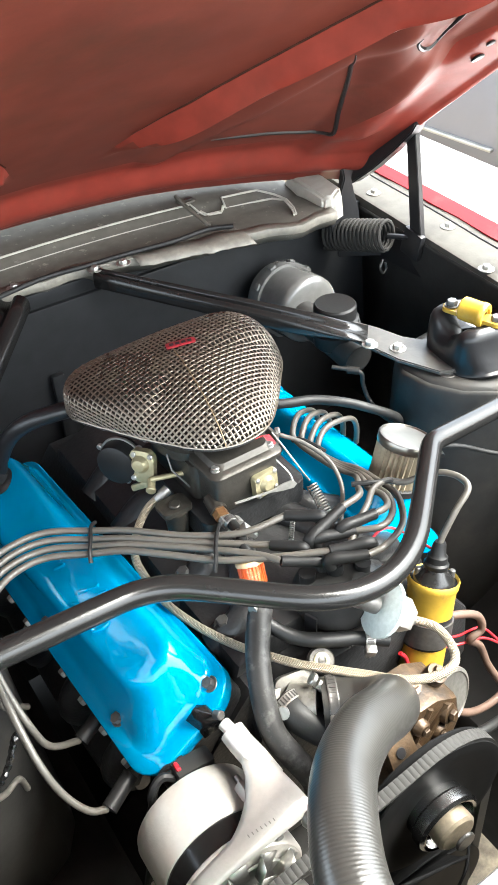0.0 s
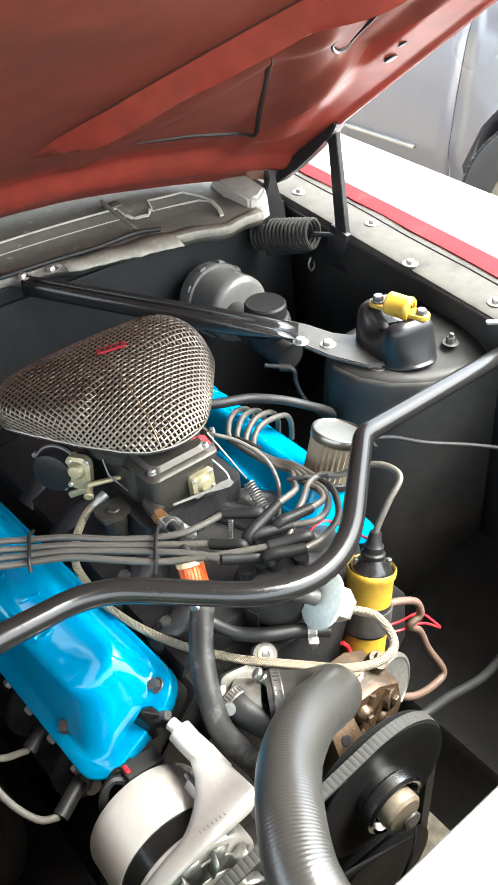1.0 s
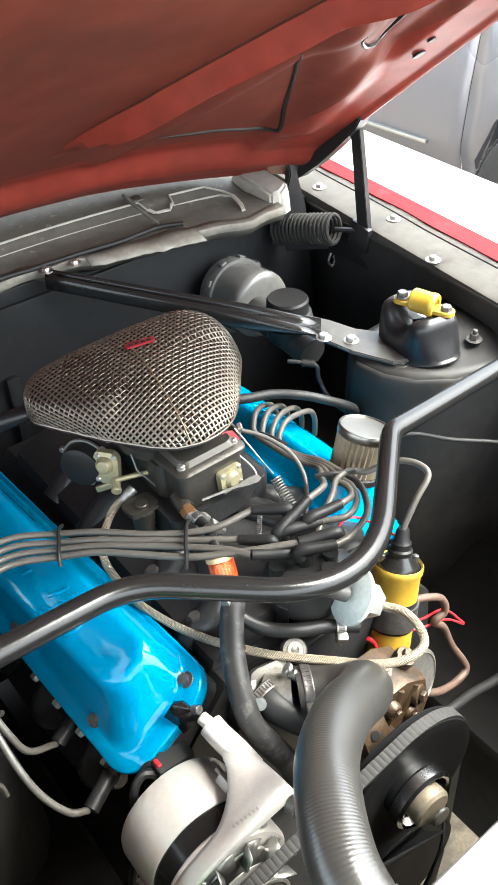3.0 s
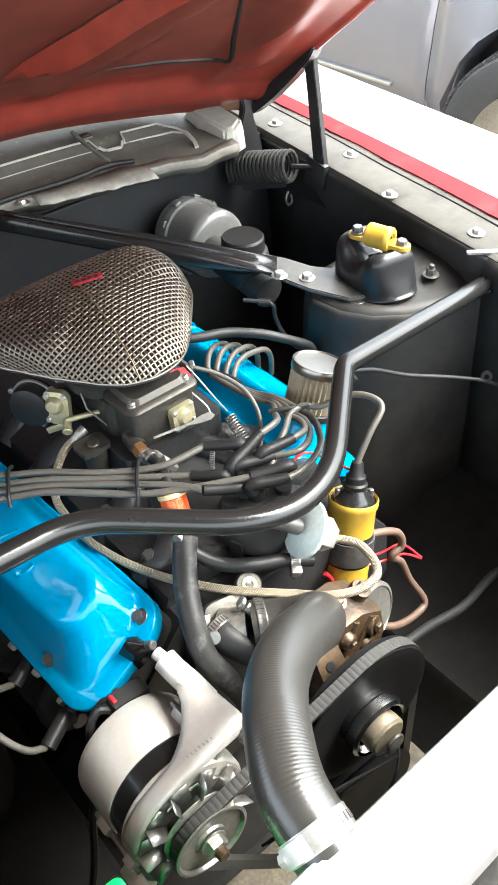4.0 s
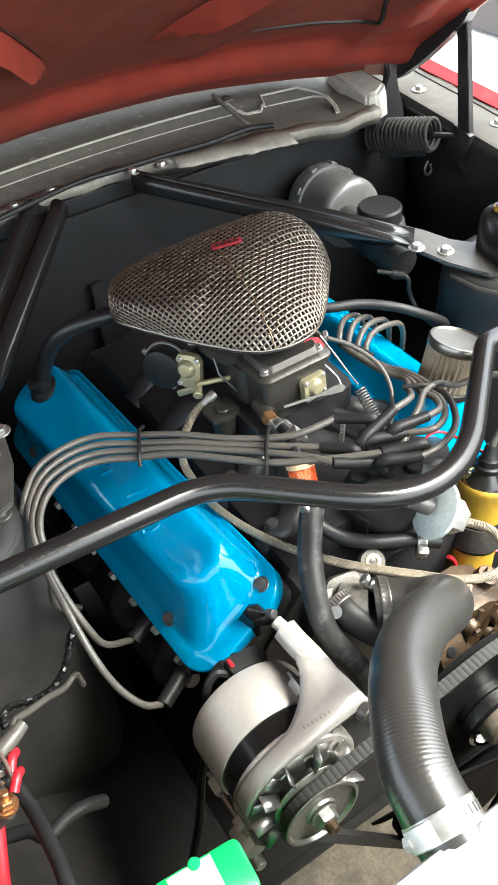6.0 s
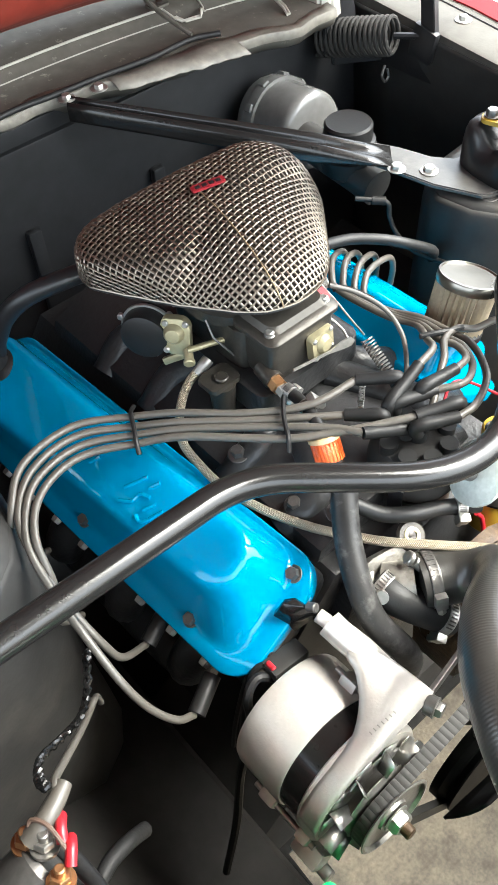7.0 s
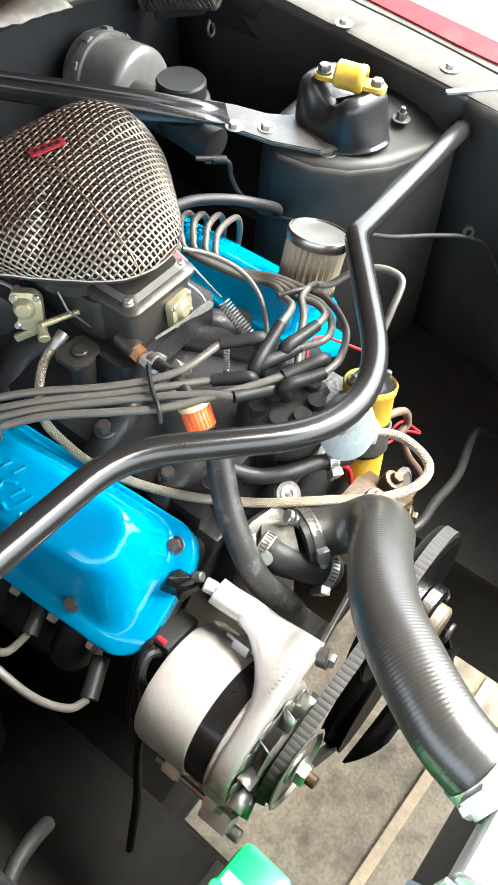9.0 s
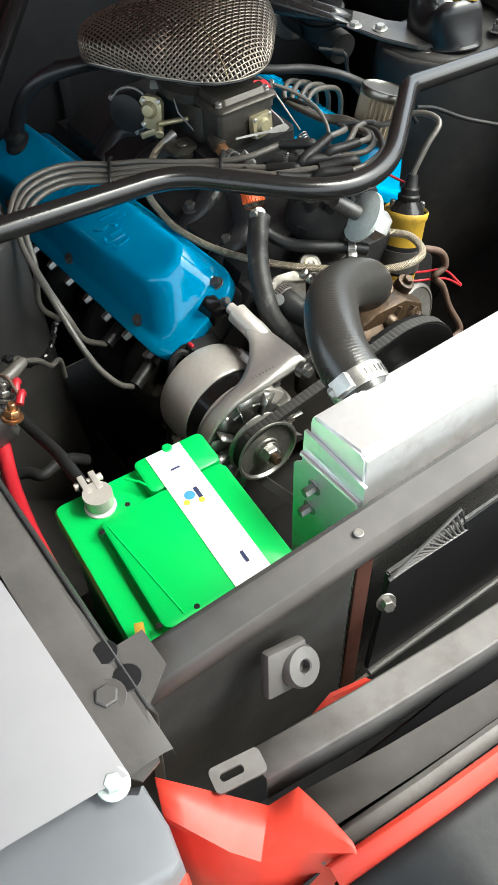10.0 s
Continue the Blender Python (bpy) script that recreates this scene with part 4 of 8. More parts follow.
def engine_block():
    root = thing("engine_block", "black painted engine block and intake manifold", "engine")
    bm = bmesh.new()
    prism(bm, [(-0.10, 0.40), (-0.2, 0.55), (-0.19, 0.64), (-0.115, 0.735), (0.125, 0.735), (0.2, 0.64), (0.21, 0.55), (0.11, 0.40)], 0.50, Matrix.Translation((0, 0.90, 0)) @ Matrix.Rotation(radians(90), 4, "X"), 0.006)
    part("block", bm, IRON, root)
    bm = bmesh.new()
    prism(bm, [(-0.12, 0.735), (-0.115, 0.752), (-0.06, 0.775), (0.055, 0.775), (0.09, 0.755), (0.10, 0.735)], 0.44, Matrix.Translation((0, 0.86, 0)) @ Matrix.Rotation(radians(90), 4, "X"), 0.006)
    manifold = part("intake_manifold", bm, IRON, root)
    for sx in (-1, 1):
        for y in (0.47, 0.55, 0.68, 0.76):
            bm = bmesh.new()
            tube(bm, spline([(CX + sx * 0.03, 0.62 + (y - 0.62) * 0.4, 0.775), (CX + sx * 0.075, y, 0.765), (CX + sx * 0.12, y, 0.735)], 6), 0.018, 12)
            part("runner", bm, IRON, manifold)
    bm = bmesh.new()
    prism(bm, round_rect(-0.065, 0.07, 0.55, 0.72, 0.012), 0.03, Matrix.Translation((0, 0, 0.785)), 0.003)
    part("carburettor_pad", bm, IRON, root)
    bm = bmesh.new()
    prism(bm, [(-0.095, 0.55), (-0.13, 0.64), (-0.10, 0.74), (0.11, 0.74), (0.14, 0.64), (0.105, 0.55)], 0.02, Matrix.Translation((0, 0.40, 0)) @ Matrix.Rotation(radians(90), 4, "X"), 0.004)
    part("timing_cover", bm, IRON, root)
    for p in ((-0.1, 0.47, 0.76), (-0.085, 0.43, 0.775), (-0.1, 0.55, 0.765), (0.1, 0.47, 0.76)):
        bm = bmesh.new()
        hexbolt(bm, at(p, (0.2 * (1 if p[0] > 0 else -1), 0, 1)), 0.007, 0.009, 0.011)
        part("manifold_bolt", bm, DARK_STEEL, root, "greasy bolt head")
    return root


# ---------------------------------------------------------------- air cleaner
def air_cleaner():
    """Rounded triangular dome of bright wire mesh over dark foam, boxy behind and sloping in front."""
    root = thing("air_cleaner", "triangular chrome wire-mesh air cleaner over dark foam", "air cleaner")
    corners = [(-0.0968, 0.7142), (0.0644, 0.6839), (-0.0043, 0.625)]
    rad = [0.0387, 0.0565, 0.0698]
    cx = sum(c[0] for c in corners) / 3
    cy = sum(c[1] for c in corners) / 3
    base, H = 0.9029, 0.0476
    K = 72
    sup = [max((c[0] - cx) * math.cos(2 * math.pi * k / K) + (c[1] - cy) * math.sin(2 * math.pi * k / K) + r for c, r in zip(corners, rad)) for k in range(K)]
    N, M = 96, 48
    # for every bearing: the rim's distance and the section's points with their run along it
    R, table = [], []
    for k in range(N):
        th = 2 * math.pi * k / N
        r = min(sup[i] / math.cos(th - 2 * math.pi * i / K) for i in range(K) if math.cos(th - 2 * math.pi * i / K) > 0.05)
        n = min(8.0, max(1.7, 3.312 + 4.494 * math.cos(th - 1.828)))
        sec = [(math.sin(j / M * math.pi / 2) ** (2 / n) * r, math.cos(j / M * math.pi / 2) ** (2 / n)) for j in range(M + 1)]
        run = [0.0]
        for (p, q), (p2, q2) in zip(sec, sec[1:]):
            run.append(run[-1] + math.hypot(p2 - p, (q2 - q) * H))
        R.append(r)
        table.append((sec, run))

    def section(k, d):
        sec, run = table[k % N]
        lo, hi = 0, M
        while hi - lo > 1:
            m = (lo + hi) // 2
            lo, hi = (m, hi) if run[m] <= d else (lo, m)
        f = min(1.0, (d - run[lo]) / max(run[hi] - run[lo], 1e-9))
        return sec[lo][0] * (1 - f) + sec[hi][0] * f, sec[lo][1] * (1 - f) + sec[hi][1] * f

    def reach(th):
        f = (th / (2 * math.pi)) % 1.0 * N
        i = int(f)
        return table[i % N][1][-1] * (1 - f + i) + table[(i + 1) % N][1][-1] * (f - i)

    def place(d, th, lift=0.0):
        """The point that lies d metres down from the crown along the surface."""
        f = (th / (2 * math.pi)) % 1.0 * N
        i = int(f)
        (r0, h0), (r1, h1) = section(i, d), section(i + 1, d)
        r, h = r0 * (1 - f + i) + r1 * (f - i), h0 * (1 - f + i) + h1 * (f - i)
        r += lift * (1 - h)
        x, y = cx + r * math.cos(th), cy + r * math.sin(th)
        return Vector((x, y, base + h * (H + 0.1064 * (x - cx)) + lift * h))
    bm = bmesh.new()
    pitch, turn, far = 0.0057, radians(8), 0.2

    def wire(kind, row):
        c = row * pitch
        run = []
        for k in range(int(2 * far / 0.0016)):
            t = -far + 0.0016 * k
            x, y = (t, c) if kind == 0 else (c, t)
            x, y = x * math.cos(turn) - y * math.sin(turn), x * math.sin(turn) + y * math.cos(turn)
            th, d = math.atan2(y, x), math.hypot(x, y)
            if d <= reach(th):
                over = math.sin(math.pi * t / pitch + math.pi / 2 + (0 if kind == 0 else math.pi) + math.pi * row)
                run.append((place(d, th, 0.00038 * over), place(d, th, 0.003)))
            elif run:
                break
        if len(run) > 2:
            rings = []
            for k, (p, q) in enumerate(run):
                n = (q - p).normalized()
                d = run[min(k + 1, len(run) - 1)][0] - run[max(k - 1, 0)][0]
                side = n.cross(d).normalized()
                rings.append([p + side * 0.00112, p + side * 0.0006 + n * 0.00055, p - side * 0.0006 + n * 0.00055, p - side * 0.00112, p - n * 0.0003])
            loft(bm, rings, False)
    for row in range(-35, 36):
        wire(0, row)
        wire(1, row)
    part("wire_mesh", bm, MESH, root, "woven bright chrome strands", 60)
    ths = [2 * math.pi * k / 72 for k in range(72)]
    mid = Vector((cx, cy, base))
    bm = bmesh.new()
    rows = []
    for share in (1.0, 0.95, 0.9, 0.85, 0.8, 0.7, 0.6, 0.45, 0.3, 0.15, 0.04):
        row = []
        for th in ths:
            p = place(reach(th) * share, th)
            q = mid + (p - mid) * 0.965
            row.append(Vector((q.x, q.y, max(base + 0.001, p.z - 0.0035))))
        rows.append(row)
    part("foam", loft(bm, rows), FOAM, root, "dark foam element")

    def rim(dr, dz):
        out = []
        for th in ths:
            p = place(reach(th), th)
            out.append(p + Vector((math.cos(th) * dr, math.sin(th) * dr, dz)))
        return out
    bm = bmesh.new()
    loft(bm, [rim(-0.06, -0.010), rim(-0.03, -0.009), rim(-0.003, -0.006), rim(0.0005, -0.003), rim(-0.001, 0.001)], False)
    part("base_plate", bm, BLACK_SATIN, root, "dark base plate")
    bm = bmesh.new()
    edge = rim(0.0003, 0.0)
    tube(bm, edge + edge[:1], 0.0011, 6, False)
    part("rim_wire", bm, MESH, root)
    bm = bmesh.new()
    a = radians(262)
    tube(bm, [place(-0.035 + (reach(a) + 0.035) * k / 24, a, 0.0012) if -0.035 + (reach(a) + 0.035) * k / 24 > 0 else place(0.035 - (reach(a) + 0.035) * k / 24, a + math.pi, 0.0012) for k in range(25)], 0.0006, 6, False)
    part("seam_wire", bm, SEAM, root, "thin dull seam wire")
    # badge lying on the mesh
    bm = bmesh.new()
    p = place(0.022, radians(70), 0.0012)
    m = Matrix.Translation((0.001, 0.692, p.z + 0.0012)) @ Matrix.Rotation(radians(-5), 4, "Y") @ Matrix.Rotation(radians(-18), 4, "Z")
    prism(bm, round_rect(-0.017, 0.017, -0.0048, 0.0048, 0.0022), 0.0018, m, 0.0006)
    badge = part("badge", bm, BADGE, root, "small dark red badge")
    for i in range(4):
        part("badge_bar", box(bmesh.new(), (0.005, 0.0045, 0.0006), m @ Matrix.Translation((-0.0105 + 0.007 * i, 0, 0.0019)), 0.0002), BLACK_SATIN, badge)
    return root


def brace_bar():
    """Bent tube across the bay, notched forward round the distributor."""
    root = thing("cross_brace", "gloss black bent tubular cross brace", "brace bar")
    bm = bmesh.new()
    pts = rounded([(-0.5335, 0.4402, 0.9272), (-0.1756, 0.4467, 0.893), (-0.0007, 0.313, 0.8621), (0.1741, 0.4635, 0.8721), (0.4794, 0.4966, 0.8324)], [0.04, 0.109, 0.014], 14)
    tube(bm, pts, 0.0118, 24)
    part("tube", bm, BLACK_GLOSS, root)
    for x, y, z, s in ((-0.5335, 0.4402, 0.9272, -1), (0.4794, 0.4966, 0.8324, 1)):
        bm = bmesh.new()
        prism(bm, round_rect(-0.02, 0.03, -0.016, 0.016, 0.008), 0.004, Matrix.Translation((x, y, z - 0.004)), 0.001)
        part("end_tab", bm, BLACK_GLOSS, root)
        if s > 0:
            bm = bmesh.new()
            disc(bm, at((x + 0.006, y, z - 0.002)), 0.006, 0.014)
            part("bolt", bm, DARK_STEEL, root)
    return root


def export_brace(side):
    """Pressed channel from the cowl to the tower, with a bolted end plate."""
    s = side
    root = thing("tower_brace", "gloss black pressed brace from cowl to spring tower", "brace", group="tower braces")
    a, b = (Vector((0.035, 0.995, 0.908)), Vector((0.318, 0.735, 0.826))) if s > 0 else (Vector((0.103, 1.008, 0.908)), Vector((0.335, 0.755, 0.826)))
    d = (b - a)
    acr = Vector((d.y, -d.x, 0)).normalized()
    bm = bmesh.new()
    rows = []
    sec = [(-0.023, -0.014), (-0.023, -0.002), (-0.019, 0.005), (-0.013, 0.007), (-0.008, 0.004), (-0.004, -0.003), (0.004, -0.003), (0.008, 0.004), (0.013, 0.007), (0.019, 0.005), (0.023, -0.002), (0.023, -0.014)]
    sec = [(p.x, p.y) for p in spline([(o, h, 0) for o, h in sec], 4)]
    for k in range(13):
        t = k / 12
        p = a + d * t
        w = 0.55 + 0.45 * t if s > 0 else 1.35
        row = []
        for o, h in sec:
            q = p + acr * o * w + Vector((0, 0, h * (1 - 0.85 * max(0.0, (t - 0.75) / 0.25))))
            row.append(q if s > 0 else mirror(q))
        rows.append(row)
    sheet(bm, rows)
    thicken(part("channel", bm, BLACK_GLOSS, root, "", 80), 0.002)
    bm = bmesh.new()
    outl = [(0.294, 0.742), (0.328, 0.774), (0.342, 0.742), (0.350, 0.700), (0.366, 0.676), (0.40, 0.668), (0.40, 0.600), (0.352, 0.595), (0.330, 0.605), (0.308, 0.66)]
    low, high = [], []
    for x, y in outl:
        q = Vector((x, y, 0.8195))
        q = q if s > 0 else mirror(q)
        low.append(q)
        high.append(q + Vector((0, 0, 0.005)))
    loft(bm, [low, high], True, True)
    bmesh.ops.bevel(bm, geom=[e for e in bm.edges if e.verts[0].co.z > 0.822 and e.verts[1].co.z > 0.822], offset=0.0015, segments=2, affect="EDGES")
    part("end_plate", bm, PLATE, root, "dusty black end plate bolted to the tower")
    for x, y, z in ((0.302, 0.712, 0.8245), (0.3255, 0.681, 0.8245)):
        bm = bmesh.new()
        q = Vector((x, y, z)) if s > 0 else mirror((x, y, z))
        hexbolt(bm, at(q), 0.0075, 0.007, 0.0115)
        part("bolt", bm, ZINC, root, "bright zinc bolt")
    return root


def shock_cap(side):
    """Shock absorber cover on the tower: pressed saddle with a bolted yellow bar pin."""
    s = side
    root = thing("shock_mount", "black pressed shock absorber cap with yellow bar pin", "shock mount", group="shock mounts")
    c = Vector((0.398, 0.622, 0.812))
    turn = Matrix.Rotation(radians(-100), 3, "Z")

    def Q(p):
        return Vector(p) if s > 0 else mirror(p)
    # local x runs along the bar pin, y across it; the sides are scooped below the bush
    bm = bmesh.new()
    rings = []
    for h, rx, ry, e in ((0.0, 0.057, 0.050, 0.9), (0.003, 0.057, 0.050, 0.85), (0.006, 0.053, 0.046, 0.7), (0.014, 0.052, 0.0445, 0.6), (0.028, 0.051, 0.043, 0.56), (0.042, 0.050, 0.0415, 0.54), (0.054, 0.049, 0.039, 0.52), (0.061, 0.0475, 0.0355, 0.52), (0.066, 0.044, 0.030, 0.54), (0.0685, 0.039, 0.022, 0.6), (0.069, 0.02, 0.008, 0.7)):
        ring = []
        for k in range(72):
            t = 2 * math.pi * k / 72
            ct, st = math.cos(t), math.sin(t)
            x, y = math.copysign(abs(ct) ** e, ct) * rx, math.copysign(abs(st) ** e, st) * ry
            z = h
            up = max(0.0, (h - 0.026) / 0.043)
            # saddle: the middle of the top sinks and the walls beside it draw in
            mid = math.exp(-(x / 0.019) ** 2)
            z -= 0.027 * mid * up ** 2
            y *= 1 - 0.42 * mid * min(1.0, 1.4 * up)
            # flared foot towards the front corner
            out = max(0.0, ct) ** 4 * max(0.0, 1 - h / 0.045)
            x += 0.012 * out
            z += 0.010 * out * (1 - h / 0.045)
            p = turn @ Vector((x, y, 0))
            ring.append(Q(c + Vector((p.x - 0.006 * h / 0.069, p.y, z))))
        rings.append(ring)
    loft(bm, rings)
    part("cap", bm, BLACK_SATIN, root)
    for p, hgt in (((0.345, 0.605, 0.815), 0.008), ((0.450, 0.568, 0.826), 0.016), ((0.44, 0.675, 0.818), 0.009)):
        bm = bmesh.new()
        hexbolt(bm, at(Q(p)), 0.0068, hgt * 0.6, 0.0115)
        disc(bm, at(Q(p)), 0.0035, hgt)
        part("nut", bm, DARK_STEEL, root)
    # bar pin: two flattened ends with bolt heads, sleeve between them
    pts = ((0.384, 0.646, 0.8805), (0.402, 0.584, 0.8775))
    mid = (Vector(pts[0]) + Vector(pts[1])) / 2
    along = (Vector(pts[1]) - Vector(pts[0])).normalized()
    turn4 = at(Q(mid), (0, 0, 1)) @ Matrix.Rotation(math.atan2(along.y, along.x * s), 4, "Z")
    bm = bmesh.new()
    for d in (-1, 1):
        prism(bm, round_rect(0.012, 0.044, -0.0105, 0.0105, [0.010, 0.002, 0.002, 0.010]), 0.0055, turn4 @ Matrix.Rotation(math.pi if d < 0 else 0, 4, "Z"), 0.0012)
    part("bar_pin", bm, YELLOW, root, "yellow bar pin with flattened ends")
    bm = bmesh.new()
    axis = Vector((along.x * s, along.y, along.z))
    m = at(Q(mid) + Vector((0, 0, 0.0075)) - axis * 0.018, axis)
    lathe(bm, [(0.006, 0.0), (0.0135, 0.0), (0.0155, 0.002), (0.0158, 0.006), (0.0158, 0.026), (0.0168, 0.028), (0.0168, 0.033), (0.0152, 0.0355), (0.010, 0.036), (0.0095, 0.033), (0.006, 0.033)], m, 36)
    part("bush", bm, YELLOW, root, "worn yellow bush")
    for p in pts:
        bm = bmesh.new()
        hexbolt(bm, at(Q(p) + Vector((0, 0, 0.0052))), 0.0075, 0.0085, 0.0095)
        part("bolt", bm, DARK_STEEL, root, "dark bolt head")
    return root


DRUM = material("grey_black_drum_paint", (0.10, 0.098, 0.094), 0.26, vary=0.2, scale=25, bump=0.1)


def brake_booster():
    root = thing("brake_booster", "black brake servo with reservoir cap on the firewall", "brake servo")
    m = at((0.338, 0.985, 0.775), (0.0, -1.0, 0.12)) @ Matrix.Diagonal((0.82, 0.82, 1, 1))
    bm = bmesh.new()
    lathe(bm, [(0, 0), (0.07, 0), (0.072, 0.004), (0.072, 0.012), (0.068, 0.016), (0.067, 0.082), (0.066, 0.088), (0.062, 0.093), (0.054, 0.0955), (0.04, 0.0965), (0, 0.097)], m, 48)
    part("drum", bm, DRUM, root, "grey-black steel drum")
    bm = bmesh.new()
    lathe(bm, [(0.066, 0.014), (0.0735, 0.014), (0.0745, 0.018), (0.0745, 0.027), (0.0735, 0.031), (0.066, 0.031)], m, 48)
    for k in range(10):
        box(bm, (0.008, 0.014, 0.012), m @ Matrix.Rotation(2 * math.pi * k / 10, 4, "Z") @ Matrix.Translation((0.0745, 0, 0.022)), 0.002)
    part("crimp_ring", bm, DRUM, root)
    bm = bmesh.new()
    tube(bm, [(0.323, 0.915, 0.785), (0.321, 0.80, 0.775), (0.32, 0.755, 0.77)], 0.024, 24)
    part("master_cylinder", bm, BLACK, root)
    bm = bmesh.new()
    lathe(bm, [(0.026, -0.035), (0.031, -0.03), (0.033, -0.012), (0.038, -0.010), (0.039, -0.004), (0.035, -0.002), (0.039, 0.0), (0.038, 0.006), (0.034, 0.008), (0.036, 0.010), (0.036, 0.014), (0.032, 0.016), (0.0315, 0.034), (0.029, 0.037), (0.027, 0.0365), (0, 0.036)], at((0.319, 0.81, 0.805)), 36)
    part("reservoir_cap", bm, BOOT, root, "ribbed black rubber cap")
    return root




# ---------------------------------------------------------------- nose: bumper stop, latch bar, nose panel
def nose():
    root = thing("bumper_stop", "grey bracket with round rubber stop under the top rail", "bracket")
    bm = bmesh.new()
    box(bm, (0.038, 0.010, 0.038), Matrix.Translation((-0.392, -0.026, 0.806)) @ Matrix.Rotation(radians(20), 4, "Y") @ Matrix.Rotation(radians(-25), 4, "X"), 0.004)
    part("plate", bm, NOSE_GREY, root)
    bm = bmesh.new()
    m = at((-0.382, -0.030, 0.803), (0.25, -0.72, 0.65))
    lathe(bm, [(0.0, -0.009), (0.0155, -0.009), (0.0163, -0.007), (0.0163, 0.004), (0.0145, 0.008), (0.006, 0.009), (0.005, 0.008), (0.005, 0.001), (0, 0.001)], m, 28)
    part("stop", bm, NOSE_GREY, root)

    bar = thing("latch_bar", "grey steel bar with slotted end tab across the nose", "bar")
    bm = bmesh.new()
    # everything here bows forward towards the middle of the nose
    xs = [-0.445 + 0.0945 * k for k in range(11)]

    def bow(x):
        return max(0, 1 - (x / 0.445) ** 2)
    sheet(bm, [[Vector((x, y - 0.030 * bow(x), z)) for x in xs] for y, z in ((-0.051, 0.745), (-0.051, 0.7785), (-0.0525, 0.780), (-0.0755, 0.782), (-0.077, 0.7805), (-0.077, 0.74))])
    thicken(part("channel", bm, NOSE_BAR, bar, "", 20), 0.002)
    bm = bmesh.new()
    outer = round_rect(-0.018, 0.021, -0.0095, 0.0095, 0.004)
    hole = round_rect(-0.012, 0.006, -0.0032, 0.0032, 0.0028)
    m = Matrix.Translation((-0.460, -0.0605, 0.7835)) @ Matrix.Rotation(radians(-10), 4, "Z")
    loft(bm, [[m @ Vector((x, y, z)) for x, y in o] for o, z in ((hole, 0), (outer, 0), (outer, 0.003), (hole, 0.003), (hole, 0))], False)
    part("slotted_tab", bm, NOSE_BAR, bar, "bare steel slotted tab")

    lower = thing("grille_panel", "black grille panel with grey moulding behind the nose", "grille")
    bm = bmesh.new()
    sheet(bm, [[Vector((x, y, z)) for x in (-0.50, -0.1, 0.3, 0.5)] for y, z in ((-0.086, 0.70), (-0.094, 0.702), (-0.0945, 0.728), (-0.140, 0.732), (-0.141, 0.755))])
    thicken(part("panel", bm, BLACK_SATIN, lower, "", 20), 0.002)
    bm = bmesh.new()
    sheet(bm, [[Vector((x, y - b * bow(x), z)) for x in xs] for y, z, b in ((-0.0845, 0.742, 0.040), (-0.086, 0.748, 0.040), (-0.121, 0.756, 0.025), (-0.1215, 0.752, 0.025))])
    thicken(part("louvre", bm, NOSE_GREY, lower, "weathered grey louvre", 20), 0.002)
    bm = bmesh.new()
    sheet(bm, [[Vector((x, y - 0.02 * bow(x), z)) for x in xs] for y, z in ((-0.1255, 0.757), (-0.126, 0.764), (-0.130, 0.767), (-0.140, 0.766))])
    thicken(part("moulding", bm, NOSE_BAR, lower, "satin metal moulding"), 0.002)

    val = thing("nose_panel", "orange-red painted nose panel with folded corner", "nose panel")
    bm = bmesh.new()
    sheet(bm, [[Vector((x, y - 0.02 * bow(x), z)) for x in xs] for y, z in ((-0.1415, 0.770), (-0.1435, 0.778), (-0.147, 0.779), (-0.156, 0.7735), (-0.158, 0.769), (-0.158, 0.761))])
    thicken(part("lip", bm, RED_GLOSS, val), 0.002)
    # dark sheet filling the area below the lip
    bm = bmesh.new()
    sheet(bm, [[Vector((x, y - 0.02 * bow(x), z)) for x in xs] for y, z in ((-0.152, 0.761), (-0.168, 0.761), (-0.174, 0.757), (-0.27, 0.740), (-0.30, 0.70), (-0.30, 0.45))])
    # added panel, darkens the gap by hiding the ground under the nose
    part("under_panel", box(bmesh.new(), (0.94, 0.335, 0.004), Matrix.Translation((0, -0.1325, 0.455)), 0.0), BLACK_MATT, val, "black panel added to hide the ground below the nose")
    thicken(part("lower_fill", bm, BLACK_DEEP, val, "dull dark sheet below the red lip"), 0.002)
    bm = bmesh.new()
    top = [Vector(p) for p in ((-0.509, -0.036, 0.802), (-0.470, -0.070, 0.776), (-0.452, -0.088, 0.768), (-0.429, -0.092, 0.776), (-0.425, -0.117, 0.779), (-0.423, -0.142, 0.781))]
    low = [Vector(p) for p in ((-0.517, -0.058, 0.792), (-0.492, -0.098, 0.774), (-0.478, -0.114, 0.768), (-0.462, -0.122, 0.771), (-0.444, -0.134, 0.776), (-0.425, -0.150, 0.779))]
    foot = [Vector(p) for p in ((-0.522, -0.090, 0.70), (-0.500, -0.130, 0.70), (-0.480, -0.150, 0.70), (-0.462, -0.160, 0.70), (-0.445, -0.168, 0.70), (-0.425, -0.176, 0.70))]

    def finer(row):
        return [row[k // 3].lerp(row[min(k // 3 + 1, len(row) - 1)], k % 3 / 3) for k in range(3 * len(row) - 2)]
    top, low, foot = finer(top), finer(low), finer(foot)
    sheet(bm, [top, [p.lerp(q, 0.5) + Vector((0, 0, 0.002)) for p, q in zip(top, low)], [p.lerp(q, 0.94) for p, q in zip(top, low)], low, [p.lerp(q, 0.08) for p, q in zip(low, foot)], [p.lerp(q, 0.5) for p, q in zip(low, foot)], foot])
    thicken(part("folded_corner", bm, RED_GLOSS, val, "orange-red folded corner", 22), 0.002)
    bm = bmesh.new()
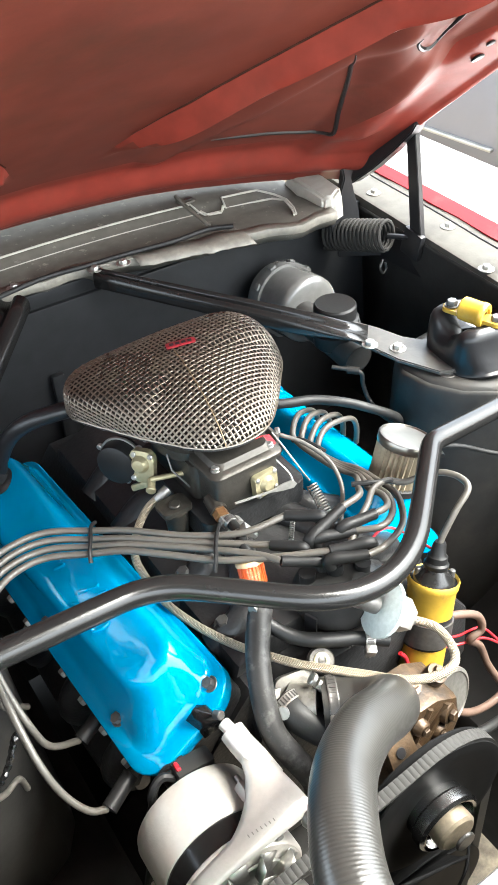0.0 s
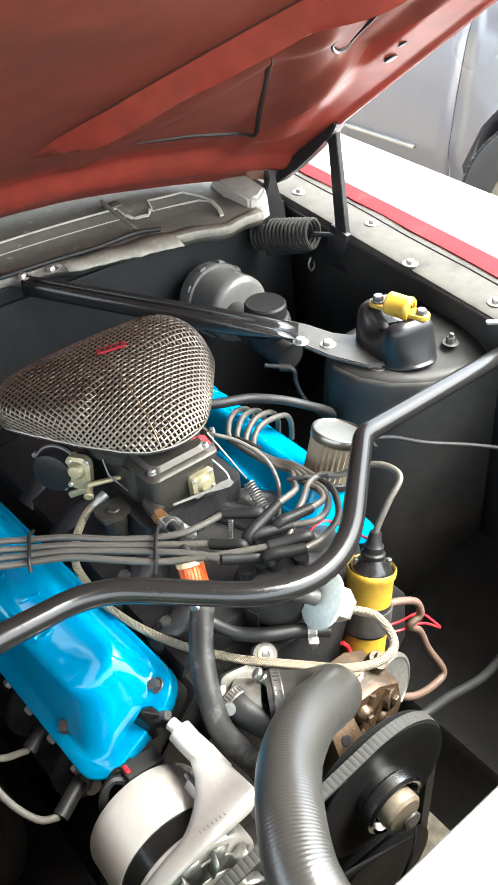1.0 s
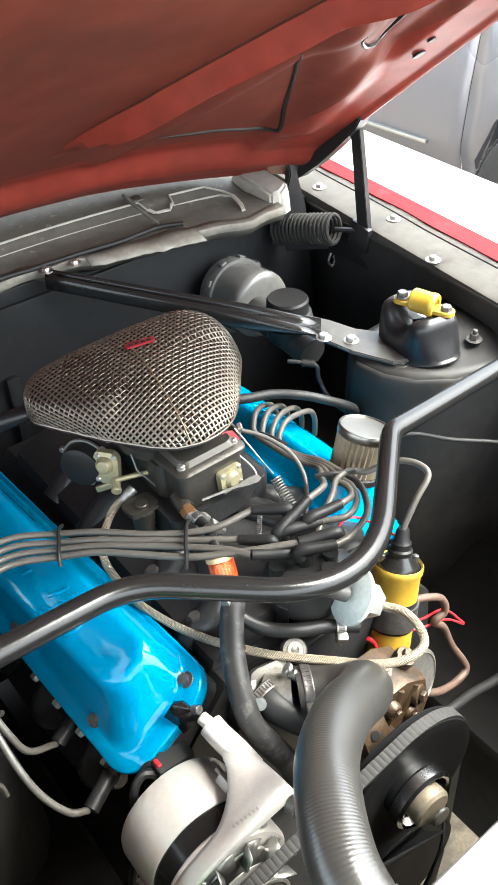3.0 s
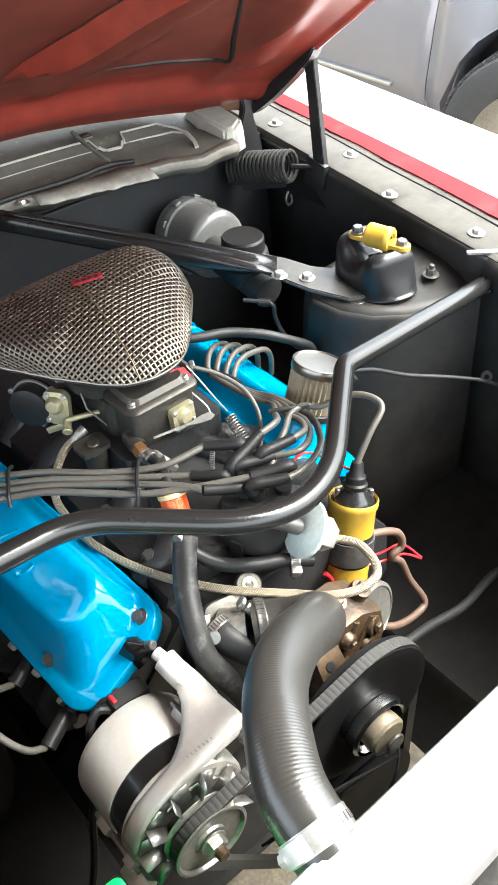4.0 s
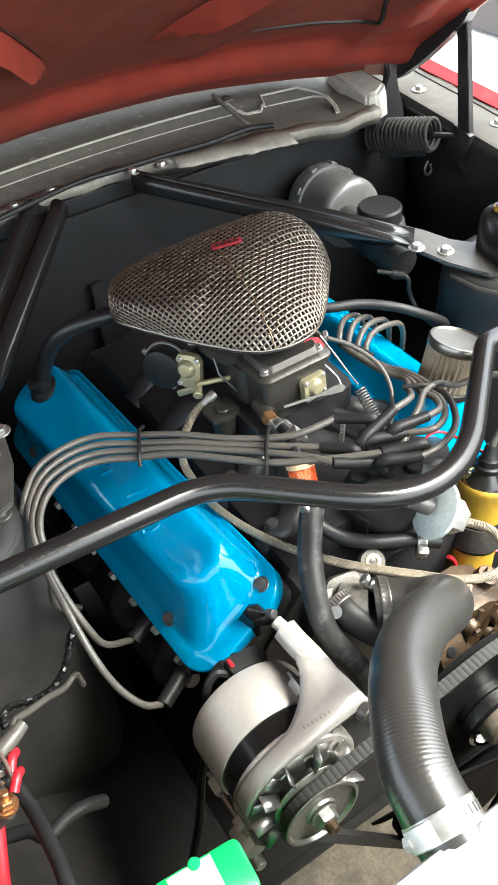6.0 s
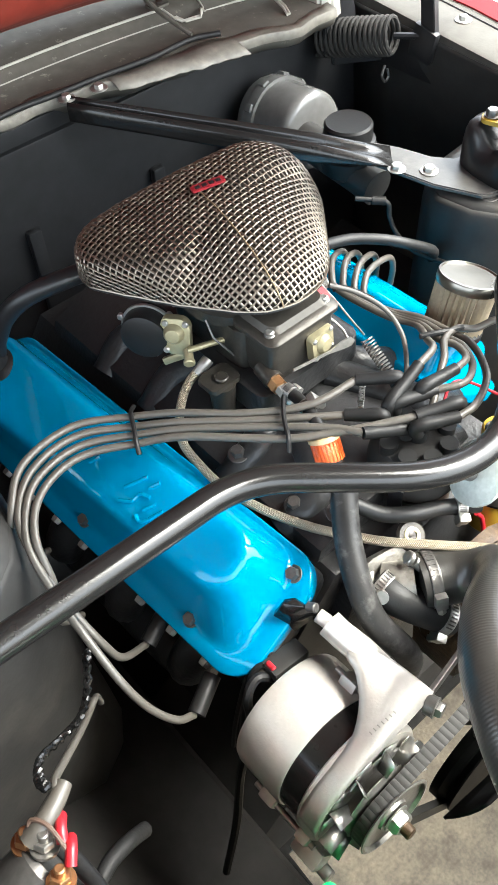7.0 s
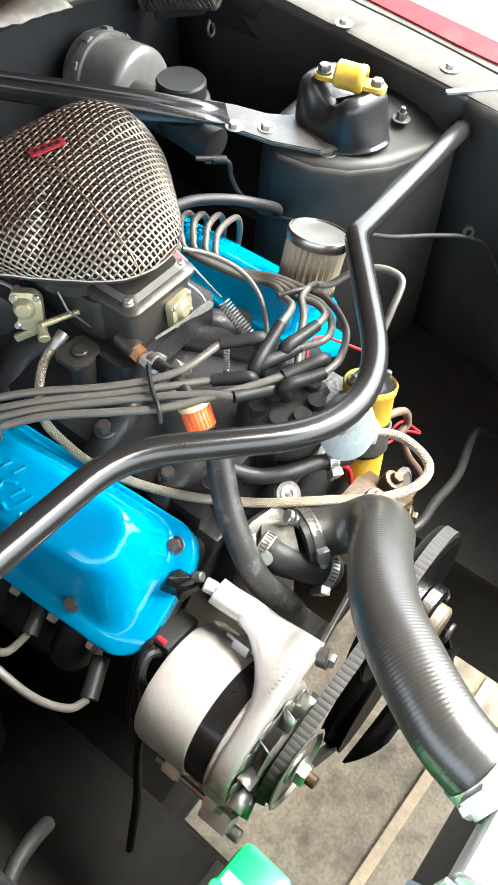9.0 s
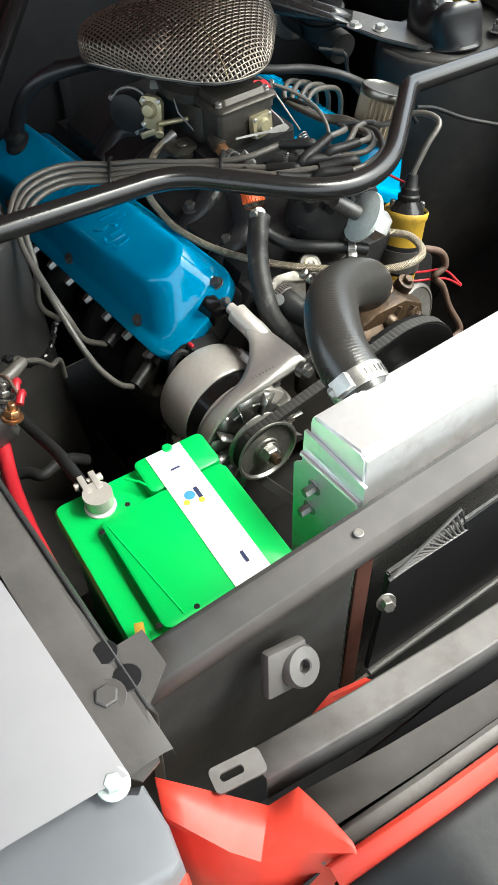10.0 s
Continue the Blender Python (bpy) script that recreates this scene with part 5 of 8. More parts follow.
    prism(bm, [(-0.385, 0.0), (-0.305, 0.0), (-0.315, 0.012), (-0.35, 0.021), (-0.375, 0.013)], 0.005, Matrix.Translation((0, -0.045, 0.70)) @ Matrix.Rotation(radians(60), 4, "X"))
    part("inner_gusset", bm, RED_GLOSS, val)

    # slanted black plate with a ribbed inset behind the latch bar
    defl = thing("air_deflector", "black slanted plate with ribbed inset behind the grille", "deflector")
    pl = [Vector(p) for p in ((-0.262, 0.004, 0.581), (-0.255, 0.004, 0.758), (-0.067, 0.004, 0.762), (0.001, 0.004, 0.571))]
    bm = bmesh.new()
    loft(bm, [pl, [p + Vector((0, 0.006, 0)) for p in pl]], True, True)
    bmesh.ops.bevel(bm, geom=list(bm.edges), offset=0.0015, segments=2, affect="EDGES")
    part("plate", bm, BLACK_SATIN, defl)
    g = [Vector(p) for p in ((-0.261, -0.001, 0.763), (-0.186, -0.001, 0.803), (-0.168, -0.001, 0.758), (-0.235, -0.001, 0.763))]
    inset = part("inset_frame", tube(bmesh.new(), g + g[:1], 0.0018, 6), NOSE_GREY, defl, "grey inset frame")
    for k in range(1, 15):
        part("rib", tube(bmesh.new(), [g[0].lerp(g[1], k / 15), g[3].lerp(g[2], k / 15)], 0.0013, 6), NOSE_GREY, inset)
    lip = [pl[0] + Vector((0, -0.003, 0)), pl[3] + Vector((0, -0.003, 0))]
    part("lower_edge", tube(bmesh.new(), lip, 0.004, 8), NOSE_GREY, defl, "worn grey lower edge")
    bm = bmesh.new()
    hexbolt(bm, at(pl[1] + Vector((-0.016, -0.014, -0.008)), (-0.3, -0.8, 0.4)), 0.006, 0.009, 0.009)
    part("bolt", bm, STEEL, defl)
    ext = thing("wing_extension", "mid grey headlamp extension of the wing", "wing extension")
    bm = bmesh.new()
    outl = [(-0.522, -0.056), (-0.522, -0.085), (-0.526, -0.106), (-0.535, -0.110), (-0.60, -0.098), (-0.82, -0.08), (-0.82, -0.02), (-0.60, -0.02), (-0.55, -0.052)]
    prism(bm, outl, 0.03, Matrix.Translation((0, 0, 0.835)), 0.006)
    part("cap", bm, GREY_EXT, ext)
    bm = bmesh.new()
    prism(bm, [(-0.525, -0.106), (-0.533, -0.122), (-0.60, -0.112), (-0.82, -0.094), (-0.82, -0.05), (-0.54, -0.06)], 0.11, Matrix.Translation((0, 0, 0.722)), 0.004)
    part("lower_face", bm, RED_GLOSS, ext, "orange-red painted face below the cap")
    bm = bmesh.new()
    hexbolt(bm, at((-0.537, -0.049, 0.8715), (0.05, -0.1, 1), 12), 0.0062, 0.005, 0.0105)
    part("bolt", bm, PALE_ZINC, ext, "pale plated bolt and washer")
    return root


def background_car():
    """Parked car beside: side panels with door seam, rubbing strip and wheel."""
    root = thing("parked_car", "silver grey car parked alongside", "car")
    x0 = 1.95
    prof = [(0.10, 0.16), (0.02, 0.18), (0.0, 0.24), (0.005, 0.33), (-0.012, 0.37), (-0.015, 0.42), (0.0, 0.6), (0.02, 0.75), (0.06, 0.9), (0.12, 0.95), (0.30, 1.4), (0.6, 1.46), (1.1, 1.46)]

    def panel(name, y0, y1, cut=False):
        bm = bmesh.new()
        n = max(2, int((y1 - y0) / 0.06))
        rows = []
        for dx, z in prof:
            row = []
            for k in range(n + 1):
                y = y0 + (y1 - y0) * k / n
                zz = z
                if cut:
                    d = abs(y - 1.35)
                    arch = 0.32 + math.sqrt(max(0, 0.37 ** 2 - d * d)) if d < 0.37 else 0.0
                    zz = max(z, arch)
                row.append(Vector((x0 + dx, y, zz)))
            rows.append(row)
        sheet(bm, rows)
        thicken(part(name, bm, GREY_CAR, root), 0.003)
    panel("front_wing", 0.2, 1.787, True)
    panel("door", 1.791, 2.9)
    panel("rear_quarter", 2.908, 4.6)
    bm = bmesh.new()
    box(bm, (0.6, 4.4, 0.5), Matrix.Translation((x0 + 0.5, 2.4, 0.5)), 0.05)
    part("inner_shell", bm, BLACK, root)
    bm = bmesh.new()
    box(bm, (0.02, 0.85, 0.014), Matrix.Translation((x0 - 0.018, 2.36, 0.385)), 0.006)
    part("rubbing_strip", bm, ZINC, root, "bright rubbing strip")
    wheel = new("wheel")
    wheel.parent = root
    m = at((x0 + 0.03, 1.36, 0.31), (-0.97, -0.25, 0))
    bm = bmesh.new()
    lathe(bm, [(0.20, -0.09), (0.27, -0.095), (0.30, -0.08), (0.31, -0.05), (0.31, 0.05), (0.30, 0.08), (0.27, 0.095), (0.20, 0.09)], m, 48)
    for k in range(64):
        for h in (-0.05, -0.02, 0.02, 0.05):
            box(bm, (0.008, 0.02, 0.022), m @ Matrix.Rotation(2 * math.pi * k / 64, 4, "Z") @ Matrix.Translation((0.312, 0, h)), 0)
    part("tyre", bm, TYRE, wheel)
    bm = bmesh.new()
    lathe(bm, [(0, 0.03), (0.06, 0.035), (0.15, 0.05), (0.19, 0.075), (0.205, 0.085), (0.2, 0.06)], m, 40)
    part("rim", bm, STEEL, wheel)
    return root




# ---------------------------------------------------------------- ancillaries
def alternator():
    root = thing("alternator", "cast aluminium alternator with bright fan and pulley", "alternator")
    c, d = Vector((-0.2135, 0.30, 0.668)), Vector((-0.02, -1.0, 0.075)).normalized()
    m = at(c, d)
    r = 0.062
    bm = bmesh.new()
    lathe(bm, [(0, -0.067), (0.03, -0.067), (0.056, -0.0655), (0.0605, -0.0635), (r, -0.059), (r, -0.052), (r, -0.010), (r - 0.0015, -0.008), (0, -0.008)], m, 64)
    part("rear_housing", bm, ALU, root, "cast rear housing")
    bm = bmesh.new()
    prof = [(0, -0.008)]
    for k in range(12):
        h = -0.008 + 0.022 * k / 11
        prof += [(r - 0.0030, h), (r - 0.0032, h + 0.0010)]
    lathe(bm, prof + [(r - 0.003, 0.0145), (0, 0.0145)], m, 64)
    part("stator", bm, BLACK_GLOSS, root, "dark laminated stator band")
    bm = bmesh.new()
    lathe(bm, [(0, 0.014), (r - 0.0015, 0.014), (r, 0.0155), (r, 0.030), (0.059, 0.034), (0.03, 0.036), (0, 0.036)], m, 64)
    part("front_housing", bm, ALU, root, "cast front housing")
    # lugs and through bolts
    for ang in (203, 300, 52):
        w = m @ Matrix.Rotation(radians(ang), 4, "Z")
        lug = part("lug", box(bmesh.new(), (0.014, 0.016, 0.018), w @ Matrix.Translation((r + 0.002, 0, -0.022)), 0.003), ALU, root)
        part("lug", box(bmesh.new(), (0.014, 0.016, 0.014), w @ Matrix.Translation((r + 0.002, 0, 0.022)), 0.003), ALU, root)
        bm = bmesh.new()
        tube(bm, [w @ Vector((r + 0.004, 0, -0.04)), w @ Vector((r + 0.004, 0, 0.034))], 0.003, 10)
        part("through_bolt", bm, ZINC, lug)
    # mounting arm: the housing rim runs out into a broad plate with a boss
    back = spline([(-0.275, 0.2855, 0.682), (-0.268, 0.2855, 0.700), (-0.254, 0.2855, 0.7165), (-0.234, 0.2855, 0.7285), (-0.211, 0.289, 0.735), (-0.190, 0.302, 0.7425), (-0.1755, 0.320, 0.748), (-0.167, 0.337, 0.751), (-0.147, 0.333, 0.746)], 5)
    front = spline([(-0.275, 0.2655, 0.682), (-0.268, 0.2655, 0.700), (-0.254, 0.2655, 0.7165), (-0.234, 0.2655, 0.7285), (-0.208, 0.2655, 0.7330), (-0.183, 0.2655, 0.7355), (-0.163, 0.266, 0.7375), (-0.145, 0.267, 0.739), (-0.137, 0.268, 0.7395)], 5)
    bm = bmesh.new()
    sheet(bm, [[p.lerp(q, f) + Vector((0, 0, 0.003 * 4 * f * (1 - f))) for p, q in zip(back, front)] for f in (0, 0.2, 0.4, 0.6, 0.8, 1)])
    arm_ob = thicken(part("mounting_arm", bm, ALU, root, "swept cast mounting arm"), 0.011)
    # unreadable date stamp
    bm = bmesh.new()
    for i in range(7):
        p = Vector((-0.200 + 0.0042 * i, 0.2795 - 0.0004 * i, 0.7405 + 0.0006 * i))
        box(bm, (0.0009, 0.0003, 0.0032), at(p, (0, -0.1, 1)) @ Matrix.Rotation(radians(78), 4, "X"), 0)
    part("date_stamp", bm, STEEL, arm_ob, "small stamped bars")
    bm = bmesh.new()
    tube(bm, [(-0.1595, 0.366, 0.7505), (-0.1585, 0.352, 0.7475), (-0.1583, 0.3515, 0.7473), (-0.1545, 0.334, 0.741), (-0.150, 0.315, 0.729)], lambda t: 0.0122 if t < 0.27 else 0.0128, 32)
    disc(bm, at((-0.1595, 0.366, 0.7505), (-0.2, 0.9, 0.2)), 0.0065, 0.012)
    part("pivot_boss", bm, ALU, root)
    bm = bmesh.new()
    disc(bm, at((-0.146, 0.268, 0.732), (0.25, -0.95, 0.1)), 0.009, 0.010)
    hexbolt(bm, at((-0.144, 0.260, 0.733), (0.25, -0.95, 0.1)), 0.007, 0.007, 0.0095)
    part("pivot_bolt", bm, DARK_STEEL, root)
    # greasy black bracket behind the boss, a crumpled strap and a stud
    bm = bmesh.new()
    sheet(bm, [[Vector((-0.186, 0.408, 0.740)), Vector((-0.178, 0.403, 0.758)), Vector((-0.169, 0.397, 0.760)), Vector((-0.160, 0.388, 0.748)), Vector((-0.156, 0.380, 0.738))],
               [Vector((-0.180, 0.396, 0.734)), Vector((-0.173, 0.391, 0.745)), Vector((-0.165, 0.386, 0.753)), Vector((-0.158, 0.380, 0.744)), Vector((-0.153, 0.374, 0.732))],
               [Vector((-0.176, 0.392, 0.720)), Vector((-0.168, 0.387, 0.730)), Vector((-0.162, 0.382, 0.738)), Vector((-0.154, 0.376, 0.732)), Vector((-0.150, 0.372, 0.720))]])
    thicken(part("adjuster_bracket", bm, BLACK_GLOSS, root, "black greasy bracket"), 0.006)
    bm = bmesh.new()
    disc(bm, at((-0.164, 0.388, 0.755), (0.3, -0.8, 0.5)), 0.0045, 0.010)
    part("stud", bm, DARK_STEEL, root)
    part("lower_ear", box(bmesh.new(), (0.018, 0.02, 0.03), m @ Matrix.Rotation(radians(212), 4, "Z") @ Matrix.Translation((r + 0.011, 0, 0.03)), 0.004), ALU, root)
    bm = bmesh.new()
    disc(bm, at((-0.2768, 0.2555, 0.622), d), 0.006, 0.012)
    part("bolt", bm, ZINC, root)
    # slim strap from the pump to the front of the alternator
    bm = bmesh.new()
    prism(bm, [(-0.006, 0), (0.006, 0), (0.008, 0.055), (0.002, 0.095), (-0.008, 0.09), (-0.004, 0.05)], 0.004, at((-0.142, 0.272, 0.732), (0.1, -1, 0.1)) @ Matrix.Rotation(radians(-78), 4, "Z"), 0.001)
    part("strap", bm, DARK_STEEL, root, "dark steel brace strap")
    # fan
    fan = part("fan", disc(bmesh.new(), m @ Matrix.Translation((0, 0, 0.036)), 0.046, 0.003, 0.001, 40), ZINC, root, "bright stamped cooling fan")
    for k in range(11):
        w = m @ Matrix.Rotation(2 * math.pi * k / 11, 4, "Z")
        bm = bmesh.new()
        outl = [(0.032, -0.008), (0.057, -0.010), (0.059, 0.008), (0.034, 0.006)]
        base = [w @ Vector((x, y, 0.0385)) for x, y in outl]
        tip = [w @ Vector((0.033, 0.006, 0.039)), w @ Vector((0.060, 0.009, 0.040)), w @ Vector((0.058, 0.013, 0.054)), w @ Vector((0.038, 0.010, 0.051))]
        bm.faces.new([bm.verts.new(p) for p in base])
        bm.faces.new([bm.verts.new(p) for p in tip])
        thicken(part("fan_blade", bm, ZINC, fan), 0.0011, 0)
    bm = bmesh.new()
    lathe(bm, [(0.01, 0.0475), (0.0385, 0.0475), (0.0392, 0.0482), (0.0385, 0.0492), (0.026, 0.0535), (0.026, 0.0615), (0.0385, 0.0658), (0.0392, 0.0668), (0.0385, 0.0675), (0.036, 0.0678), (0.034, 0.0645), (0.016, 0.0635), (0.015, 0.066), (0, 0.066)], m, 56)
    part("pulley", bm, STEEL, root, "worn steel pulley")
    bm = bmesh.new()
    hexbolt(bm, m @ Matrix.Translation((0, 0, 0.0675)), 0.011, 0.010, 0.0135)
    nut = part("pulley_nut", bm, ZINC, root)
    part("shaft_end", disc(bmesh.new(), m @ Matrix.Translation((0, 0, 0.075)), 0.0058, 0.011), RUST, nut, "rusty shaft end")
    # terminals
    bm = bmesh.new()
    w = m @ Matrix.Rotation(radians(85), 4, "Z")
    box(bm, (0.012, 0.04, 0.02), w @ Matrix.Translation((0.05, -0.01, -0.078)), 0.003)
    part("regulator", bm, BLACK, root)
    bm = bmesh.new()
    disc(bm, w @ Matrix.Translation((0.056, 0.006, -0.084)), 0.0026, 0.010)
    part("terminal", bm, RED_PLASTIC, root, "red terminal cap")
    return root


def alternator_loom():
    for pts, r in (([(-0.215, 0.378, 0.705), (-0.229, 0.384, 0.715), (-0.244, 0.38, 0.702), (-0.247, 0.375, 0.65), (-0.27, 0.37, 0.58), (-0.29, 0.36, 0.5), (-0.32, 0.35, 0.42)], 0.0045),
                   ([(-0.205, 0.38, 0.71), (-0.22, 0.392, 0.712), (-0.236, 0.39, 0.69), (-0.25, 0.385, 0.64), (-0.255, 0.38, 0.60)], 0.003),
                   ([(-0.195, 0.38, 0.71), (-0.21, 0.398, 0.712), (-0.23, 0.398, 0.69), (-0.252, 0.392, 0.64), (-0.26, 0.39, 0.60)], 0.0025)):
        bm = bmesh.new()
        tube(bm, spline(pts, 6), r, 8)
        solo("alternator_wire", bm, TAPE, "taped black wire behind the alternator", "wire", "alternator wiring")


def radiator():
    root = thing("radiator", "bright aluminium radiator with folded top tank", "radiator")
    bm = bmesh.new()
    prof = [(0.108, 0.818), (0.110, 0.866), (0.106, 0.875), (0.048, 0.885), (0.042, 0.880), (0.040, 0.818)]
    rings = []
    for x in (-0.262, -0.258, 0.262):
        rings.append([Vector((x, y, z)) for y, z in prof])
    loft(bm, rings, True, True)
    bmesh.ops.bevel(bm, geom=list(bm.edges), offset=0.002, segments=2, affect="EDGES")
    part("top_tank", bm, TANK, root, "bright aluminium top tank")
    bm = bmesh.new()
    box(bm, (0.53, 0.05, 0.006), Matrix.Translation((0, 0.074, 0.816)), 0.001)
    part("header_plate", bm, TANK, root)
    bm = bmesh.new()
    box(bm, (0.50, 0.04, 0.40), Matrix.Translation((0, 0.074, 0.613)), 0.0)
    for k in range(96):
        z = 0.416 + 0.396 * k / 95
        box(bm, (0.50, 0.044, 0.0012), Matrix.Translation((0, 0.074, z)), 0.0)
    tagged(part("core", bm, FIN, root, "grey finned core"), "grey finned aluminium radiator core", "", "", "stuff")
    for s in (-1, 1):
        bm = bmesh.new()
        outl = [(0.036, 0.42), (0.036, 0.855), (0.112, 0.855), (0.114, 0.812), (0.125, 0.80), (0.125, 0.42)]
        prism(bm, outl, 0.003, Matrix(((0, 0, 1, s * 0.264 - 0.0015), (1, 0, 0, 0), (0, 1, 0, 0), (0, 0, 0, 1))), 0)
        side = part("side_channel", bm, TANK, root, "thin aluminium side channel")
        bm = bmesh.new()
        sheet(bm, [[Vector((s * 0.266, y, z)) for y in (0.038, 0.07, 0.11)] for z in (0.826, 0.832, 0.838)])
        tube(bm, [(s * 0.267, 0.038, 0.833), (s * 0.267, 0.112, 0.827)], 0.003, 8)
        part("weld_bead", bm, TANK, side)
        for y, z in ((0.095, 0.795), (0.10, 0.76), (0.06, 0.745)):
            bm = bmesh.new()
            hexbolt(bm, at((s * 0.2655, y, z), (s, 0, 0)), 0.005, 0.012, 0.008)
            part("bolt", bm, ZINC, side)
    bm = bmesh.new()
    tube(bm, [(-0.199, 0.100, 0.853), (-0.199, 0.125, 0.853)], 0.019, 24)
    part("inlet", bm, TANK, root)
    return root


def upper_hose():
    root = thing("radiator_hose", "large ribbed grey-black upper radiator hose with clamps", "hose")
    path = spline([(-0.075, 0.345, 0.744), (-0.0398, 0.3217, 0.7479), (-0.0294, 0.2956, 0.7672), (-0.049, 0.2764, 0.797), (-0.0927, 0.2591, 0.8278), (-0.1373, 0.23, 0.8508), (-0.1692, 0.1939, 0.865), (-0.1919, 0.1556, 0.8681), (-0.198, 0.125, 0.860), (-0.199, 0.109, 0.854)], 18)[2:]
    bm = bmesh.new()
    fine = []
    for a, b in zip(path, path[1:]):
        for k in range(5):
            fine.append(a + (b - a) * k / 5)
    fine.append(path[-1])
    acc = [0.0]
    for a, b in zip(fine, fine[1:]):
        acc.append(acc[-1] + (b - a).length)
    total = acc[-1]

    def rad(t):
        s = t * total
        return HOSE_R + 0.000055 * math.sin(2 * math.pi * s / 0.0027) * max(0, min(1, (t - 0.2) / 0.15, (0.97 - t) / 0.1))
    tube(bm, fine, rad, 32)
    part("hose", bm, HOSE, root)
    clamp(path[4], path[5] - path[3], HOSE_R, root, 0, toward=(-0.5, -0.75, 0.3), mat=DARK_STEEL)
    clamp(path[-16], path[-15] - path[-17], HOSE_R, root, 0, half=0.0085, toward=(-0.75, 0.1, 0.65))
    return root


HOSE_R = 0.0255


def battery():
    root = thing("battery", "bright green car battery with white label strip", "battery")
    x0, x1, y0, y1 = -0.463, -0.308, 0.054, 0.231
    bm = bmesh.new()
    loft(bm, [[Vector((x, y, z)) for x, y in round_rect(x0 + g, x1 - g, y0 + g, y1 - g, 0.008, 4)] for g, z in ((0.006, 0.58), (0.006, 0.735), (0.001, 0.738), (0.0, 0.742), (0.0, 0.762), (0.002, 0.7655), (0.006, 0.7665))], True, True)
    part("case", bm, GREEN, root)
    bm = bmesh.new()
    loft(bm, [[Vector((x, y, z)) for x, y in round_rect(x0 + 0.028 + g, x1 - g, y0 + 0.006 + g, y1 - 0.045 - g, 0.008, 4)] for g, z in ((0, 0.766), (0.0008, 0.777), (0.003, 0.7785))])
    part("raised_lid", bm, GREEN, root, "raised green lid")
    bm = bmesh.new()
    loft(bm, [[Vector((x, y, z)) for x, y in round_rect(x0 + 0.082 + g, x1 - g, y1 - 0.044 + g, y1 - 0.002 - g, 0.006, 4)] for g, z in ((0, 0.766), (0.0008, 0.777), (0.003, 0.7785))])
    part("lid_shoulder", bm, GREEN, root)
    bm = bmesh.new()
    prism(bm, [(-0.3675, 0.226), (-0.332, 0.226), (-0.332, 0.062), (-0.3675, 0.062)], 0.0006, Matrix.Translation((0, 0, 0.7788)))
    lab = part("label_strip", bm, LABEL, root, "white printed label strip")
    for x, y, w, h in ((-0.346, 0.165, 0.004, 0.013), (-0.346, 0.085, 0.003, 0.012), (-0.35, 0.20, 0.009, 0.002)):
        bm = bmesh.new()
        prism(bm, [(x - w / 2, y - h / 2), (x + w / 2, y - h / 2), (x + w / 2, y + h / 2), (x - w / 2, y + h / 2)], 0.0004, Matrix.Translation((0, 0, 0.7796)))
        part("print", bm, INK, lab, "unreadable dark print bar")
    bm = bmesh.new()
    disc(bm, at((-0.354, 0.166, 0.7795)), 0.005, 0.0005)
    part("print_dot", bm, material("blue_print", (0.05, 0.25, 0.6), 0.5), lab)
    bm = bmesh.new()
    for x, y in ((-0.360, 0.160), (-0.347, 0.156)):
        disc(bm, at((x, y, 0.7795)), 0.003, 0.0005)
    part("print_dot", bm, material("yellow_print", (0.8, 0.6, 0.05), 0.5), lab)
    for x, y in ((-0.437, 0.173), (-0.437, 0.067), (-0.405, 0.188), (-0.403, 0.066)):
        bm = bmesh.new()
        disc(bm, at((x, y, 0.7782)), 0.0026, 0.0008)
        part("vent_hole", bm, BLACK_SATIN, root)
    bm = bmesh.new()
    tube(bm, [(-0.43, 0.175, 0.7787), (-0.415, 0.066, 0.7787)], 0.0008, 6)
    tube(bm, [(-0.395, 0.215, 0.779), (-0.385, 0.205, 0.779), (-0.38, 0.195, 0.779)], 0.0012, 6)
    part("moulded_line", bm, GREEN, root)
    # post, terminal and cable end
    bm = bmesh.new()
    lathe(bm, [(0, 0), (0.0145, 0), (0.0145, 0.002), (0.010, 0.004), (0.0095, 0.018), (0, 0.018)], at((-0.424, 0.208, 0.7665)), 24)
    part("post", bm, LABEL, root, "pale post collar")
    bm = bmesh.new()
    lathe(bm, [(0.0095, 0.006), (0.0135, 0.006), (0.0135, 0.02), (0.0095, 0.02), (0, 0.019)], at((-0.424, 0.208, 0.7665)), 24)
    box(bm, (0.006, 0.022, 0.012), Matrix.Translation((-0.430, 0.223, 0.781)), 0.001)
    box(bm, (0.006, 0.022, 0.012), Matrix.Translation((-0.419, 0.223, 0.781)), 0.001)
    tube(bm, [(-0.438, 0.228, 0.781), (-0.411, 0.228, 0.781)], 0.0035, 8)
    part("terminal", bm, ALU, root, "bright clamp terminal")
    bm = bmesh.new()
    disc(bm, at((-0.345, 0.2255, 0.764)), 0.005, 0.017)
    part("moulded_peg", bm, GREEN, root)
    bm = bmesh.new()
    box(bm, (0.008, 0.032, 0.004), Matrix.Translation((-0.455, 0.062, 0.7795)) @ Matrix.Rotation(radians(-18), 4, "Z"), 0.001)
    part("tag", bm, YELLOW, root, "small yellow tag")
    root.matrix_world = Matrix.Translation((-0.385, 0.147, 0)) @ Matrix.Rotation(radians(-4), 4, "Z") @ Matrix.Translation((0.385, -0.147, 0))
    return root


